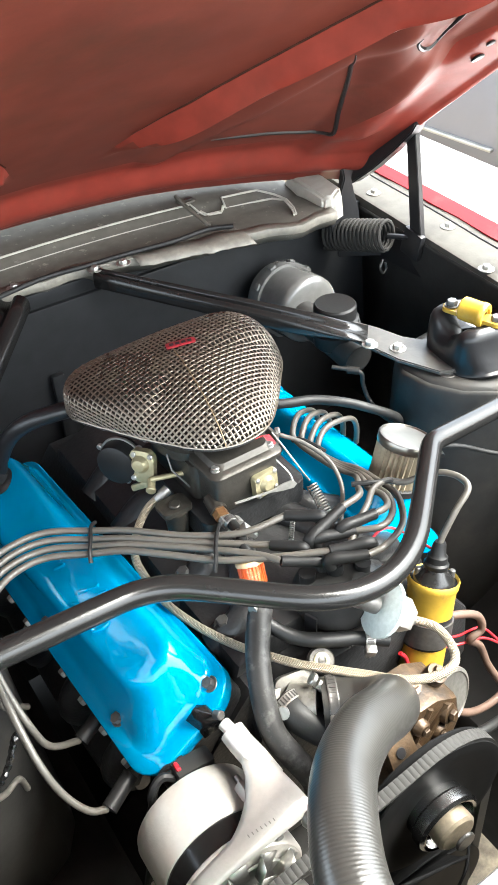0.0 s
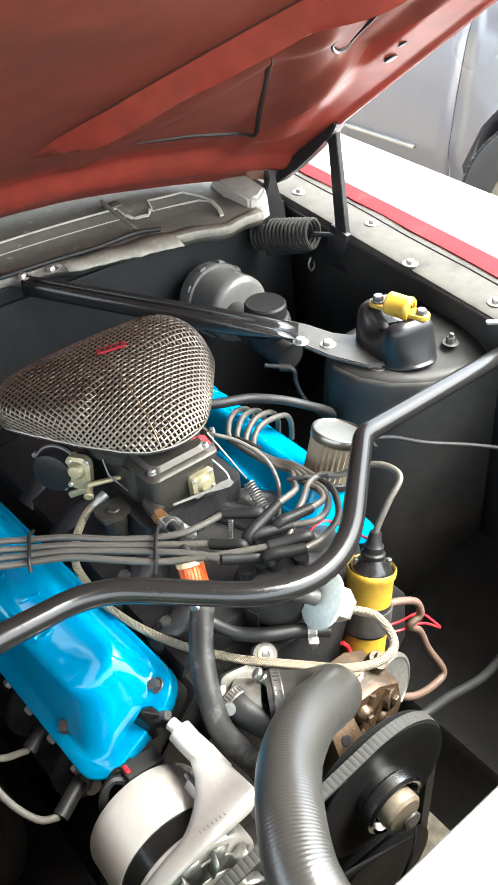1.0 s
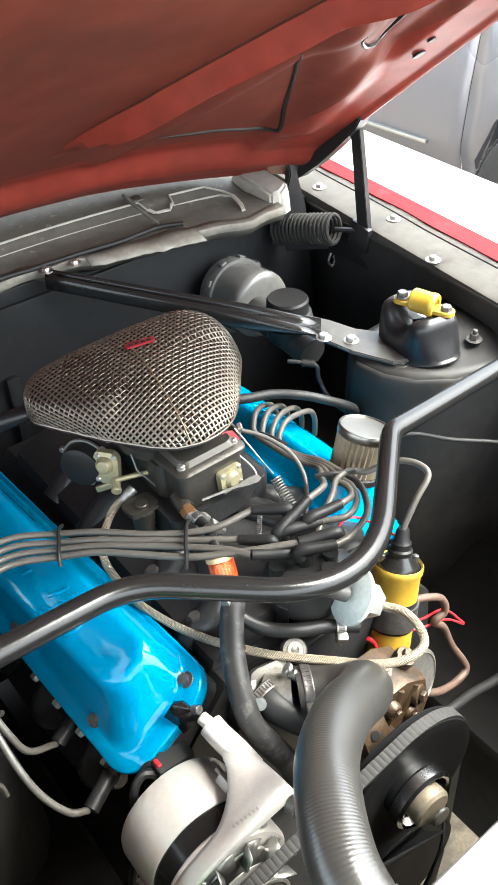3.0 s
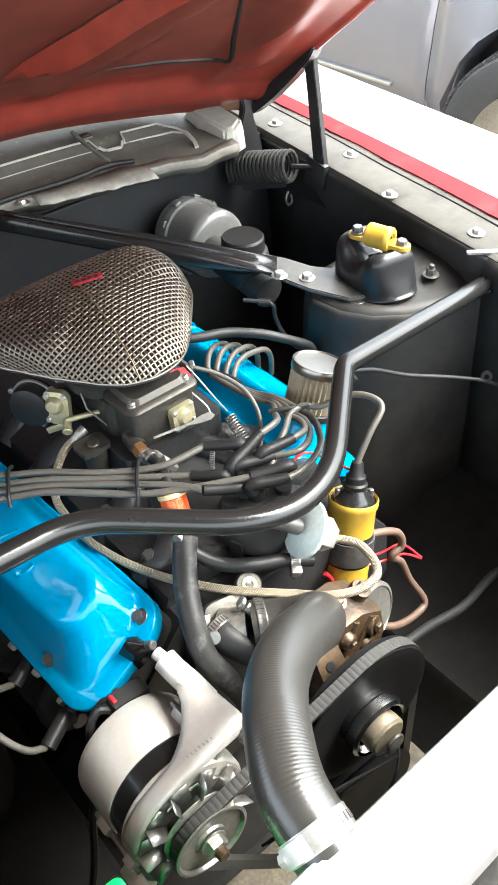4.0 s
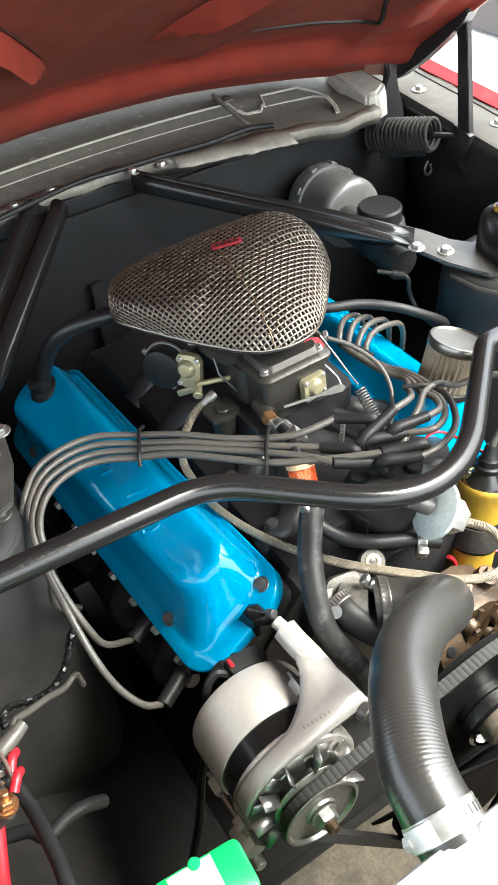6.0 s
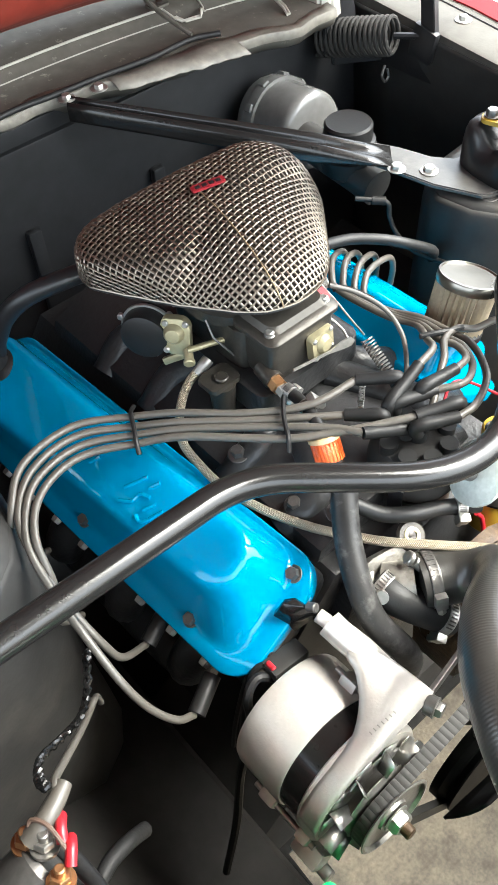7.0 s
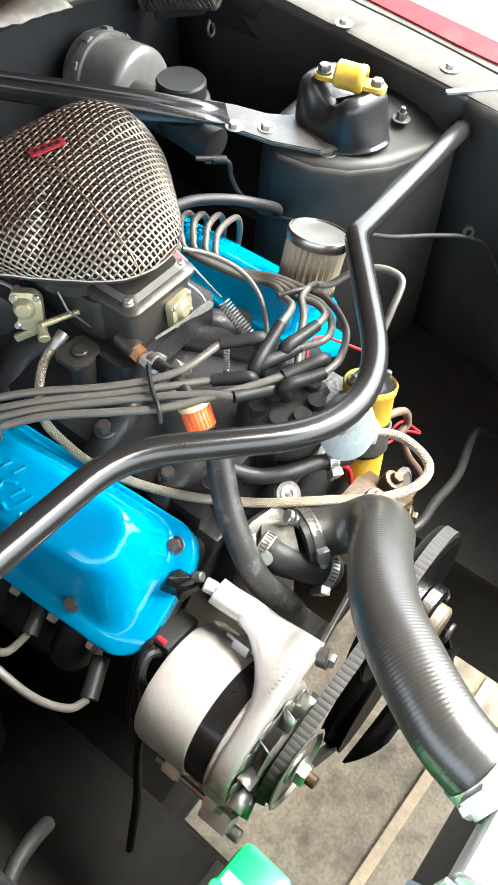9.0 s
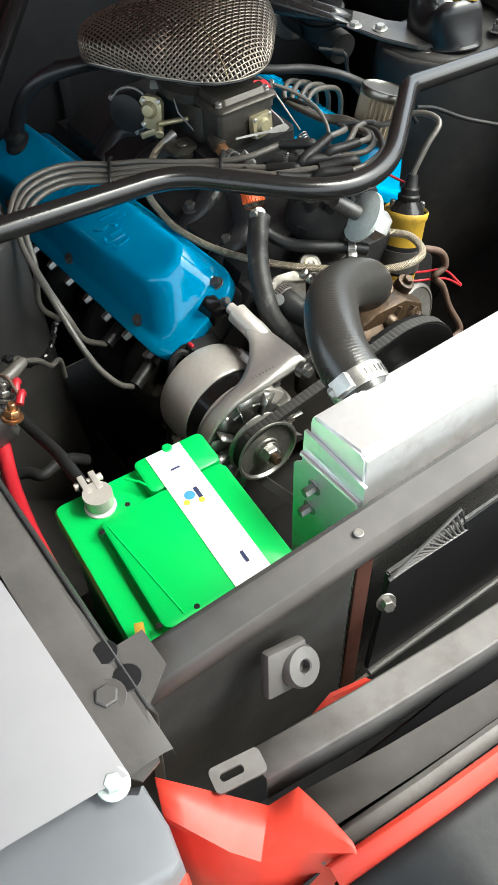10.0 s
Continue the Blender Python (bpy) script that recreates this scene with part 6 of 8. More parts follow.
def battery_tray():
    bm = bmesh.new()
    box(bm, (0.2, 0.25, 0.012), Matrix.Translation((-0.395, 0.13, 0.573)), 0.003)
    box(bm, (0.02, 0.25, 0.28), Matrix.Translation((-0.48, 0.13, 0.43)), 0.003)
    return solo("battery_tray", bm, BLACK, "black steel battery tray on the inner wing", "battery tray")




def cable(name, pts, r, mat, label, category="cable", group="", seg=10, n=6, smooth=True):
    bm = bmesh.new()
    tube(bm, spline(pts, n) if smooth else pts, r, seg)
    return solo(name, bm, mat, label, category, group)


def carburettor():
    root = thing("carburettor", "dull grey-gold cast carburettor with linkage", "carburettor")
    bm = bmesh.new()
    prism(bm, round_rect(-0.052, 0.046, 0.592, 0.705, 0.012), 0.05, Matrix.Translation((0, 0, 0.812)), 0.004)
    part("main_body", bm, CARB, root)
    bm = bmesh.new()
    loft(bm, [[Vector((x, y, z)) for x, y in round_rect(-0.046 + g, 0.036 - g, 0.556 + g, 0.604, 0.008, 4)] for g, z in ((0.010, 0.802), (0.003, 0.812), (0.0, 0.828), (0.0, 0.864), (0.001, 0.866))], True, True)
    part("float_bowl", bm, CARB, root)
    bm = bmesh.new()
    loft(bm, [[Vector((x, y, z)) for x, y in round_rect(-0.051 + g, 0.041 - g, 0.551 + g, 0.612, 0.011, 5)] for g, z in ((0, 0.866), (0, 0.870), (0.002, 0.8725), (0.008, 0.874), (0.012, 0.880))])
    part("bowl_lid", bm, CARB, root)
    bm = bmesh.new()
    lathe(bm, [(0.062, 0.86), (0.062, 0.872), (0.052, 0.878), (0.050, 0.893), (0.044, 0.893), (0.044, 0.875)], Matrix.Translation((-0.004, 0.652, 0)), 36)
    part("air_horn", bm, CARB, root)
    bm = bmesh.new()
    prism(bm, round_rect(-0.062, 0.055, 0.585, 0.715, 0.012), 0.010, Matrix.Translation((0, 0, 0.802)), 0.002)
    part("base_flange", bm, IRON, root)
    for x, y in ((-0.040, 0.5655), (0.029, 0.565), (-0.034, 0.606), (0.026, 0.606)):
        bm = bmesh.new()
        lathe(bm, [(0, 0), (0.0055, 0), (0.0055, 0.0015), (0.0045, 0.002), (0.0045, 0.0045), (0.003, 0.0055), (0, 0.005)], at((x, y, 0.8728)), 16)
        part("screw", bm, ZINC, root, "bright lid screw")
    bm = bmesh.new()
    prism(bm, [(0.006, -0.013), (0.022, -0.006), (0.021, 0.006), (0.006, 0.010), (-0.004, 0.0)], 0.001, Matrix.Translation((0.016, 0.570, 0.876)) @ Matrix.Rotation(radians(25), 4, "X"))
    part("tag", bm, RED_PLASTIC, root, "small red tag")
    # diaphragm cover on the bowl face
    bm = bmesh.new()
    m = at((0.012, 0.556, 0.838), (0.15, -1, 0.1))
    prism(bm, round_rect(-0.016, 0.016, -0.014, 0.014, 0.004), 0.008, m, 0.002)
    cover = part("pump_cover", bm, GOLD, root, "pale gold diaphragm cover")
    bm = bmesh.new()
    lathe(bm, [(0, 0.014), (0.007, 0.013), (0.010, 0.009), (0.0105, 0.007)], m, 20)
    part("dome", bm, GOLD, cover)
    for x in (-0.0125, 0.0125):
        for y in (-0.0105, 0.0105):
            bm = bmesh.new()
            disc(bm, m @ Matrix.Translation((x, y, 0.007)), 0.0026, 0.003)
            part("screw", bm, ZINC, cover)
    # pump lever
    bm = bmesh.new()
    a, b = Vector((-0.033, 0.541, 0.840)), Vector((0.041, 0.537, 0.830))
    d = (b - a).normalized()
    up = d.cross(Vector((0, -1, 0.4))).normalized()
    w = d.cross(up)
    outl = [a - up * 0.0012, a + d * 0.048 - up * 0.0018, b - d * 0.012 - up * 0.005, b - up * 0.0055, b + d * 0.005, b + up * 0.0035, b - d * 0.014 + up * 0.003, a + d * 0.045 + up * 0.0010, a + up * 0.0012]
    lo = [bm.verts.new(p) for p in outl]
    hi = [bm.verts.new(p + w * 0.0018) for p in outl]
    bm.faces.new(lo[::-1])
    bm.faces.new(hi)
    for k in range(len(lo)):
        bm.faces.new((lo[k], lo[(k + 1) % len(lo)], hi[(k + 1) % len(hi)], hi[k]))
    part("pump_lever", bm, STEEL, root, "dull plated lever")
    bm = bmesh.new()
    tube(bm, spline([(0.050, 0.551, 0.82), (0.051, 0.560, 0.826), (0.046, 0.578, 0.836), (0.040, 0.60, 0.842)], 5), 0.0014, 8)
    part("link_rod", bm, ZINC, root)
    # fuel inlet: brass fitting
    bm = bmesh.new()
    d = Vector((-0.15, -0.92, -0.1)).normalized()
    tube(bm, [(-0.043, 0.575, 0.828), Vector((-0.043, 0.575, 0.828)) + d * 0.022], 0.010, 20)
    part("inlet_boss", bm, CARB, root)
    bm = bmesh.new()
    lathe(bm, [(0, 0), (0.0088, 0), (0.0088, 0.010), (0.006, 0.0115), (0, 0.0115)], at(Vector((-0.043, 0.575, 0.828)) + d * 0.021, d), 6)
    part("inlet_nut", bm, BRASS, root, "brass inlet nut")
    bm = bmesh.new()
    lathe(bm, [(0, 0), (0.0065, 0), (0.0065, 0.009), (0, 0.009)], at(Vector((-0.043, 0.575, 0.828)) + d * 0.032, d), 6)
    part("flare_nut", bm, STEEL, root)
    # vacuum boss at the side
    bm = bmesh.new()
    tube(bm, [(-0.079, 0.594, 0.775), (-0.079, 0.594, 0.818)], lambda t: 0.011 + 0.003 * t, 18)
    prism(bm, round_rect(-0.018, 0.018, -0.014, 0.014, 0.006), 0.006, Matrix.Translation((-0.079, 0.598, 0.817)), 0.002)
    disc(bm, at((-0.079, 0.594, 0.823)), 0.007, 0.004)
    part("vacuum_boss", bm, CARB, root)
    # choke: black cap, clamp ring, pale lever housing
    bm = bmesh.new()
    d = Vector((-0.80, -0.55, 0.1)).normalized()
    m = at((-0.088, 0.690, 0.838), d)
    lathe(bm, [(0, 0), (0.026, 0), (0.026, 0.012), (0.024, 0.024), (0.018, 0.027), (0, 0.027)], m, 32)
    part("choke_cap", bm, BOOT, root, "round black choke cap")
    bm = bmesh.new()
    lathe(bm, [(0.0262, 0.006), (0.0285, 0.006), (0.0285, 0.009), (0.0262, 0.009)], m, 32)
    for k in range(3):
        disc(bm, m @ Matrix.Rotation(radians(40 + 120 * k), 4, "Z") @ Matrix.Translation((0.030, 0, 0.005)), 0.0035, 0.006)
    part("choke_ring", bm, ZINC, root)
    hm = at((-0.078, 0.655, 0.842), (-0.75, -0.6, 0.25))
    bm = bmesh.new()
    prism(bm, round_rect(-0.017, 0.012, -0.019, 0.020, [0.011, 0.006, 0.010, 0.005]), 0.010, hm, 0.002)
    lathe(bm, [(0, 0.018), (0.007, 0.017), (0.010, 0.013), (0.011, 0.009)], hm @ Matrix.Translation((-0.004, 0.004, 0)), 20)
    housing = part("choke_housing", bm, GOLD, root, "pale gold choke housing")
    for x, y in ((-0.012, -0.014), (0.008, 0.015), (-0.012, 0.015)):
        bm = bmesh.new()
        disc(bm, hm @ Matrix.Translation((x, y, 0.009)), 0.0032, 0.0035)
        part("screw", bm, ZINC, housing)
    part("bracket_ear", box(bmesh.new(), (0.026, 0.008, 0.006), hm @ Matrix.Translation((-0.006, -0.026, 0.004)) @ Matrix.Rotation(radians(25), 4, "Z"), 0.002), GOLD, root)
    bm = bmesh.new()
    prism(bm, round_rect(-0.010, 0.012, -0.006, 0.006, 0.002), 0.007, at((-0.060, 0.672, 0.862), (-0.4, -0.5, 0.8)), 0.0015)
    part("vacuum_diaphragm", bm, ZINC, root, "bright diaphragm body")
    bm = bmesh.new()
    tube(bm, [(-0.082, 0.640, 0.832), (-0.088, 0.631, 0.827)], 0.0048, 12)
    tube(bm, [(-0.085, 0.636, 0.836), (-0.048, 0.620, 0.838)], 0.0032, 12)
    disc(bm, at((-0.0875, 0.632, 0.827), (-0.6, -0.8, -0.2)), 0.0058, 0.005)
    part("choke_lever", bm, GOLD, root, "pale gold lever")
    bm = bmesh.new()
    tube(bm, [(-0.052, 0.606, 0.828), (-0.066, 0.618, 0.852), (-0.064, 0.63, 0.866)], 0.0012, 6)
    part("choke_rod", bm, DARK_STEEL, root)
    # throttle bracket behind the bowl
    bm = bmesh.new()
    box(bm, (0.004, 0.03, 0.028), Matrix.Translation((0.058, 0.605, 0.846)), 0.001)
    disc(bm, at((0.0605, 0.598, 0.856), (1, -0.5, 0.2)), 0.006, 0.006)
    disc(bm, at((0.0605, 0.612, 0.842), (1, -0.5, 0.2)), 0.004, 0.009)
    part("throttle_bracket", bm, STEEL, root)
    return root


def throttle_spring():
    root = thing("return_spring", "thin steel throttle return spring with wire hooks", "spring")

    def coil(a, b, r, wire, turns):
        a, b = Vector(a), Vector(b)
        ax = (b - a).normalized()
        u = ax.orthogonal().normalized()
        v = ax.cross(u)
        return [a + (b - a) * (k / (turns * 10)) + r * (math.cos(2 * math.pi * k / 10) * u + math.sin(2 * math.pi * k / 10) * v) for k in range(turns * 10 + 1)]
    bm = bmesh.new()
    tube(bm, coil((0.072, 0.545, 0.808), (0.068, 0.505, 0.786), 0.0062, 0.0011, 13), 0.0010, 6)
    part("coil", bm, STEEL, root)
    bm = bmesh.new()
    tube(bm, spline([(0.052, 0.592, 0.864), (0.058, 0.576, 0.848), (0.066, 0.558, 0.826), (0.072, 0.548, 0.812)], 5), 0.0011, 6)
    part("hook_wire", bm, STEEL, root)
    bm = bmesh.new()
    tube(bm, coil((0.003, 0.487, 0.835), (-0.008, 0.478, 0.805), 0.0024, 0.0008, 14), 0.0008, 5)
    part("thin_coil", bm, STEEL, root)
    cable("linkage_cable", [(0.058, 0.586, 0.862), (0.078, 0.568, 0.852), (0.092, 0.540, 0.838), (0.090, 0.514, 0.822), (0.076, 0.494, 0.806), (0.06, 0.480, 0.79)], 0.0026, WIRE, "thin grey sheathed linkage cable")
    return root


def fuel_filter():
    root = thing("fuel_filter", "clear fuel filter with orange pleated paper", "fuel filter")
    a, b = Vector((-0.0625, 0.4735, 0.8305)), Vector((-0.0675, 0.455, 0.803))
    d = (b - a).normalized()
    m = at(a, d) @ Matrix.Diagonal((0.9, 0.9, 0.64, 1))
    bm = bmesh.new()
    for k in range(20):
        w = m @ Matrix.Rotation(2 * math.pi * k / 20, 4, "Z")
        box(bm, (0.006, 0.0022, 0.030), w @ Matrix.Translation((0.0095, 0, 0.026)), 0.0005)
    disc(bm, m @ Matrix.Translation((0, 0, 0.011)), 0.0115, 0.030)
    part("paper", bm, ORANGE, root, "orange pleated paper")
    glass = bpy.data.materials.new("clear_plastic")
    glass.use_nodes = True
    g = glass.node_tree.nodes["Principled BSDF"]
    g.inputs["Base Color"].default_value = (0.95, 0.9, 0.75, 1)
    g.inputs["Transmission Weight"].default_value, g.inputs["Roughness"].default_value, g.inputs["IOR"].default_value = 1.0, 0.05, 1.3
    bm = bmesh.new()
    lathe(bm, [(0.0148, 0.006), (0.0155, 0.012), (0.0155, 0.042), (0.013, 0.050), (0.006, 0.055)], m, 28)
    ob = part("bowl", bm, glass, root, "clear plastic bowl")
    ob.visible_shadow = False
    bm = bmesh.new()
    lathe(bm, [(0, -0.002), (0.006, 0), (0.0165, 0.002), (0.0165, 0.009), (0.015, 0.010)], m, 28)
    lathe(bm, [(0.007, 0.053), (0.006, 0.060), (0.0, 0.060)], m, 20)
    part("end_cap", bm, CREAM, root, "cream end cap")
    clamp(Vector((-0.052, 0.504, 0.832)), (0.4, 1, -0.1), 0.006, root, 40)
    cable("fuel_line", [(-0.0465, 0.548, 0.824), (-0.0455, 0.530, 0.825), (-0.0495, 0.512, 0.830), (-0.0565, 0.493, 0.834), (-0.0625, 0.4735, 0.8305)], 0.006, RUBBER, "short black fuel hose", "hose")
    clamp(Vector((-0.0455, 0.535, 0.825)), (0.0, 1, 0.0), 0.006, root, 120)
    return root


def distributor():
    root = thing("distributor", "black distributor cap with plug boots", "distributor")
    c = Vector((0.006, 0.420, 0))
    bm = bmesh.new()
    lathe(bm, [(0.030, 0.74), (0.034, 0.765), (0.043, 0.772), (0.044, 0.79), (0.040, 0.800), (0.034, 0.810), (0.020, 0.814), (0, 0.815)], Matrix.Translation(c), 40)
    cap = part("cap", bm, BLACK_MATT, root, "moulded black cap")
    for k in range(8):
        t = radians(22.5 + 45 * k)
        part("tower", tube(bmesh.new(), [c + Vector((0.028 * math.cos(t), 0.028 * math.sin(t), 0.80)), c + Vector((0.029 * math.cos(t), 0.029 * math.sin(t), 0.820))], 0.0085, 14), BOOT, cap)
    part("centre_tower", tube(bmesh.new(), [c + Vector((0, 0, 0.81)), c + Vector((0, 0, 0.828))], 0.0085, 14), BOOT, cap)
    bm = bmesh.new()
    lathe(bm, [(0, 0.60), (0.03, 0.60), (0.03, 0.70), (0.038, 0.72), (0.040, 0.765), (0.0, 0.765)], Matrix.Translation(c), 36)
    part("body", bm, DARK_STEEL, root)
    for t in (200, 20):
        bm = bmesh.new()
        w = Matrix.Translation(c) @ Matrix.Rotation(radians(t), 4, "Z")
        box(bm, (0.003, 0.014, 0.05), w @ Matrix.Translation((0.0455, 0, 0.765)), 0.001)
        part("spring_clip", bm, BLACK_SATIN, root, "dark cap clip")

    def boot(a, b, r=0.0068):
        bm = bmesh.new()
        a, b = Vector(a), Vector(b)
        tube(bm, spline([Vector((a.x, a.y, a.z - 0.010)), a, a * 0.4 + b * 0.6, b], 6), lambda t: r * (1.0 - 0.16 * t + (0.06 if 0.3 < t < 0.36 else 0)), 14)
        part("plug_boot", bm, BOOT, root, "black rubber boot")
    boot((0.022, 0.463, 0.849), (-0.006, 0.488, 0.847))
    boot((-0.002, 0.450, 0.842), (0.045, 0.4575, 0.853))
    boot((0.003, 0.447, 0.841), (0.042, 0.433, 0.840))
    boot((0.030, 0.440, 0.846), (0.070, 0.434, 0.847))
    boot((0.038, 0.405, 0.848), (0.0, 0.4215, 0.846))
    boot((-0.005, 0.414, 0.843), (0.028, 0.396, 0.8445))
    boot((-0.014, 0.447, 0.838), (-0.036, 0.4725, 0.835))
    boot((-0.008, 0.424, 0.834), (-0.044, 0.4425, 0.8415))
    return root


def plug_wires():
    g = "plug wires"

    def w(pts):
        return cable("plug_wire", pts, 0.0037, WIRE, "grey silicone spark plug wire", "plug wire", g, 12)
    L = w
    L([(-0.006, 0.488, 0.847), (-0.045, 0.495, 0.843), (-0.073, 0.511, 0.840), (-0.105, 0.542, 0.835), (-0.140, 0.586, 0.828), (-0.170, 0.617, 0.821), (-0.211, 0.640, 0.825), (-0.250, 0.641, 0.828), (-0.285, 0.630, 0.826), (-0.312, 0.603, 0.814), (-0.325, 0.60, 0.77), (-0.31, 0.63, 0.70), (-0.28, 0.66, 0.66)])
    L([(-0.036, 0.4725, 0.835), (-0.077, 0.504, 0.837), (-0.109, 0.536, 0.833), (-0.146, 0.577, 0.827), (-0.176, 0.608, 0.819), (-0.216, 0.630, 0.823), (-0.255, 0.630, 0.826), (-0.288, 0.617, 0.823), (-0.312, 0.590, 0.812), (-0.318, 0.553, 0.79), (-0.317, 0.52, 0.765), (-0.311, 0.492, 0.735), (-0.30, 0.487, 0.70), (-0.27, 0.5, 0.665)])
    L([(-0.044, 0.4425, 0.8415), (-0.056, 0.464, 0.840), (-0.083, 0.496, 0.837), (-0.113, 0.530, 0.832), (-0.150, 0.570, 0.826), (-0.180, 0.599, 0.818), (-0.221, 0.620, 0.821), (-0.259, 0.619, 0.824), (-0.290, 0.606, 0.821), (-0.315, 0.575, 0.808), (-0.3215, 0.537, 0.787), (-0.3225, 0.491, 0.765), (-0.320, 0.452, 0.735), (-0.312, 0.431, 0.705), (-0.297, 0.416, 0.680), (-0.280, 0.4145, 0.666)])
    L([(0.0, 0.4215, 0.846), (-0.035, 0.444, 0.842), (-0.062, 0.464, 0.838), (-0.091, 0.486, 0.836), (-0.120, 0.520, 0.832), (-0.154, 0.563, 0.825), (-0.184, 0.590, 0.817), (-0.226, 0.610, 0.820), (-0.262, 0.608, 0.822), (-0.291, 0.594, 0.818), (-0.309, 0.570, 0.808), (-0.316, 0.545, 0.78), (-0.325, 0.54, 0.73), (-0.30, 0.56, 0.68)])
    arcs = [[(0.103, 0.614, 0.812), (0.113, 0.635, 0.816), (0.139, 0.658, 0.812), (0.17, 0.673, 0.795)],
            [(0.106, 0.604, 0.812), (0.123, 0.627, 0.816), (0.149, 0.646, 0.812), (0.179, 0.66, 0.795)],
            [(0.11, 0.594, 0.812), (0.131, 0.616, 0.816), (0.157, 0.631, 0.812), (0.19, 0.645, 0.795)],
            [(0.113, 0.584, 0.812), (0.133, 0.604, 0.816), (0.159, 0.616, 0.812), (0.199, 0.628, 0.795)]]
    starts = [[(0.028, 0.396, 0.8445), (0.050, 0.395, 0.845), (0.085, 0.410, 0.840), (0.105, 0.432, 0.838), (0.117, 0.455, 0.835), (0.119, 0.474, 0.831)],
              [(0.042, 0.433, 0.840), (0.066, 0.420, 0.842), (0.090, 0.430, 0.840), (0.105, 0.452, 0.838), (0.109, 0.474, 0.833)],
              [(0.070, 0.434, 0.847), (0.090, 0.438, 0.844), (0.1, 0.457, 0.840), (0.0985, 0.477, 0.836)],
              [(0.045, 0.4575, 0.853), (0.075, 0.466, 0.847), (0.089, 0.484, 0.838)]]
    for i, (s, arc) in enumerate(zip(starts, arcs[::-1])):
        o = 0.0075 * (i - 1.5)
        x, y, z = arc[-1]
        w(s + [(0.115 - 0.3 * o, 0.515, 0.824 - 0.2 * o), (0.1105 - 0.4 * o, 0.55, 0.815)] + arc + [(x + 0.014, y + 0.004, z - 0.022), (x + 0.020, y + 0.01, z - 0.055)])
    cable("coil_wire", [(0.1275, 0.3945, 0.789), (0.131, 0.396, 0.803), (0.150, 0.398, 0.832), (0.171, 0.403, 0.848), (0.174, 0.418, 0.852), (0.167, 0.437, 0.850), (0.154, 0.454, 0.840), (0.137, 0.463, 0.834), (0.120, 0.4735, 0.838), (0.098, 0.470, 0.840), (0.075, 0.452, 0.845), (0.05, 0.438, 0.842), (0.028, 0.425, 0.832), (0.012, 0.421, 0.822)], 0.0037, WIRE, "grey silicone wire to the coil", "coil wire", "", 12)

    def tie(pts, r=0.0022, label="black wire separator clip"):
        cable("wire_separator", pts, r, BOOT, label, "clip", "wire separators", 8, 4)
    tie([(-0.066, 0.520, 0.846), (-0.074, 0.512, 0.8465), (-0.085, 0.4985, 0.8435), (-0.094, 0.484, 0.842), (-0.100, 0.477, 0.832)])
    tie([(-0.162, 0.624, 0.824), (-0.170, 0.617, 0.827), (-0.178, 0.602, 0.8255), (-0.186, 0.588, 0.823), (-0.190, 0.580, 0.815)])
    tie([(0.083, 0.488, 0.842), (0.098, 0.480, 0.842), (0.110, 0.475, 0.840), (0.124, 0.471, 0.838), (0.132, 0.468, 0.832)], 0.003)
    tie([(0.100, 0.620, 0.812), (0.106, 0.612, 0.8155), (0.112, 0.594, 0.8155), (0.118, 0.578, 0.812)], 0.0032)


def ignition_coil():
    root = thing("ignition_coil", "yellow ignition coil with black label and black tower", "ignition coil")
    b, t = Vector((0.090, 0.370, 0.648)), Vector((0.119, 0.389, 0.757))
    d = (t - b).normalized()
    m = at(b, d)
    h = (t - b).length
    bm = bmesh.new()
    lathe(bm, [(0, 0), (0.024, 0), (0.0265, 0.003), (0.0265, 0.038), (0, 0.038)], m, 40)
    part("lower_can", bm, YELLOW, root, "yellow lower can")
    bm = bmesh.new()
    lathe(bm, [(0.0, 0.036), (0.0268, 0.036), (0.0268, 0.074), (0, 0.074)], m, 40)
    part("label_wrap", bm, BLACK_SATIN, root, "black label band")
    bm = bmesh.new()
    lathe(bm, [(0, 0.073), (0.0265, 0.073), (0.0265, h - 0.01), (0.0282, h - 0.007), (0.0285, h), (0.0272, h + 0.002), (0.0255, h - 0.001)], m, 40)
    part("crimped_rim", bm, YELLOW, root, "yellow crimped rim")
    bm = bmesh.new()
    lathe(bm, [(0.0256, h - 0.002), (0.0235, h - 0.003), (0.0215, h + 0.003), (0.0135, h + 0.012), (0.0115, h + 0.018), (0.0105, h + 0.022), (0.0, h + 0.022)], m, 36)
    part("top", bm, BLACK_GLOSS, root, "glossy black conical tower")
    bm = bmesh.new()
    lathe(bm, [(0.0125, h + 0.013), (0.0138, h + 0.015), (0.0138, h + 0.019), (0.0115, h + 0.021), (0.0112, h + 0.028), (0.0085, h + 0.031), (0.0072, h + 0.042), (0.006, h + 0.045), (0, h + 0.045)], m, 28)
    part("boot", bm, BOOT, root, "black rubber boot")
    for a in (200, 20):
        bm = bmesh.new()
        q = m @ Matrix.Rotation(radians(a), 4, "Z") @ Matrix.Translation((0.0185, 0, h))
        disc(bm, q, 0.0035, 0.012)
        part("terminal", bm, DARK_STEEL, root)
    bm = bmesh.new()
    lathe(bm, [(0.0272, 0.040), (0.0292, 0.040), (0.0292, 0.068), (0.0272, 0.068)], m, 40)
    part("bracket_band", bm, DARK_STEEL, root)
    return root


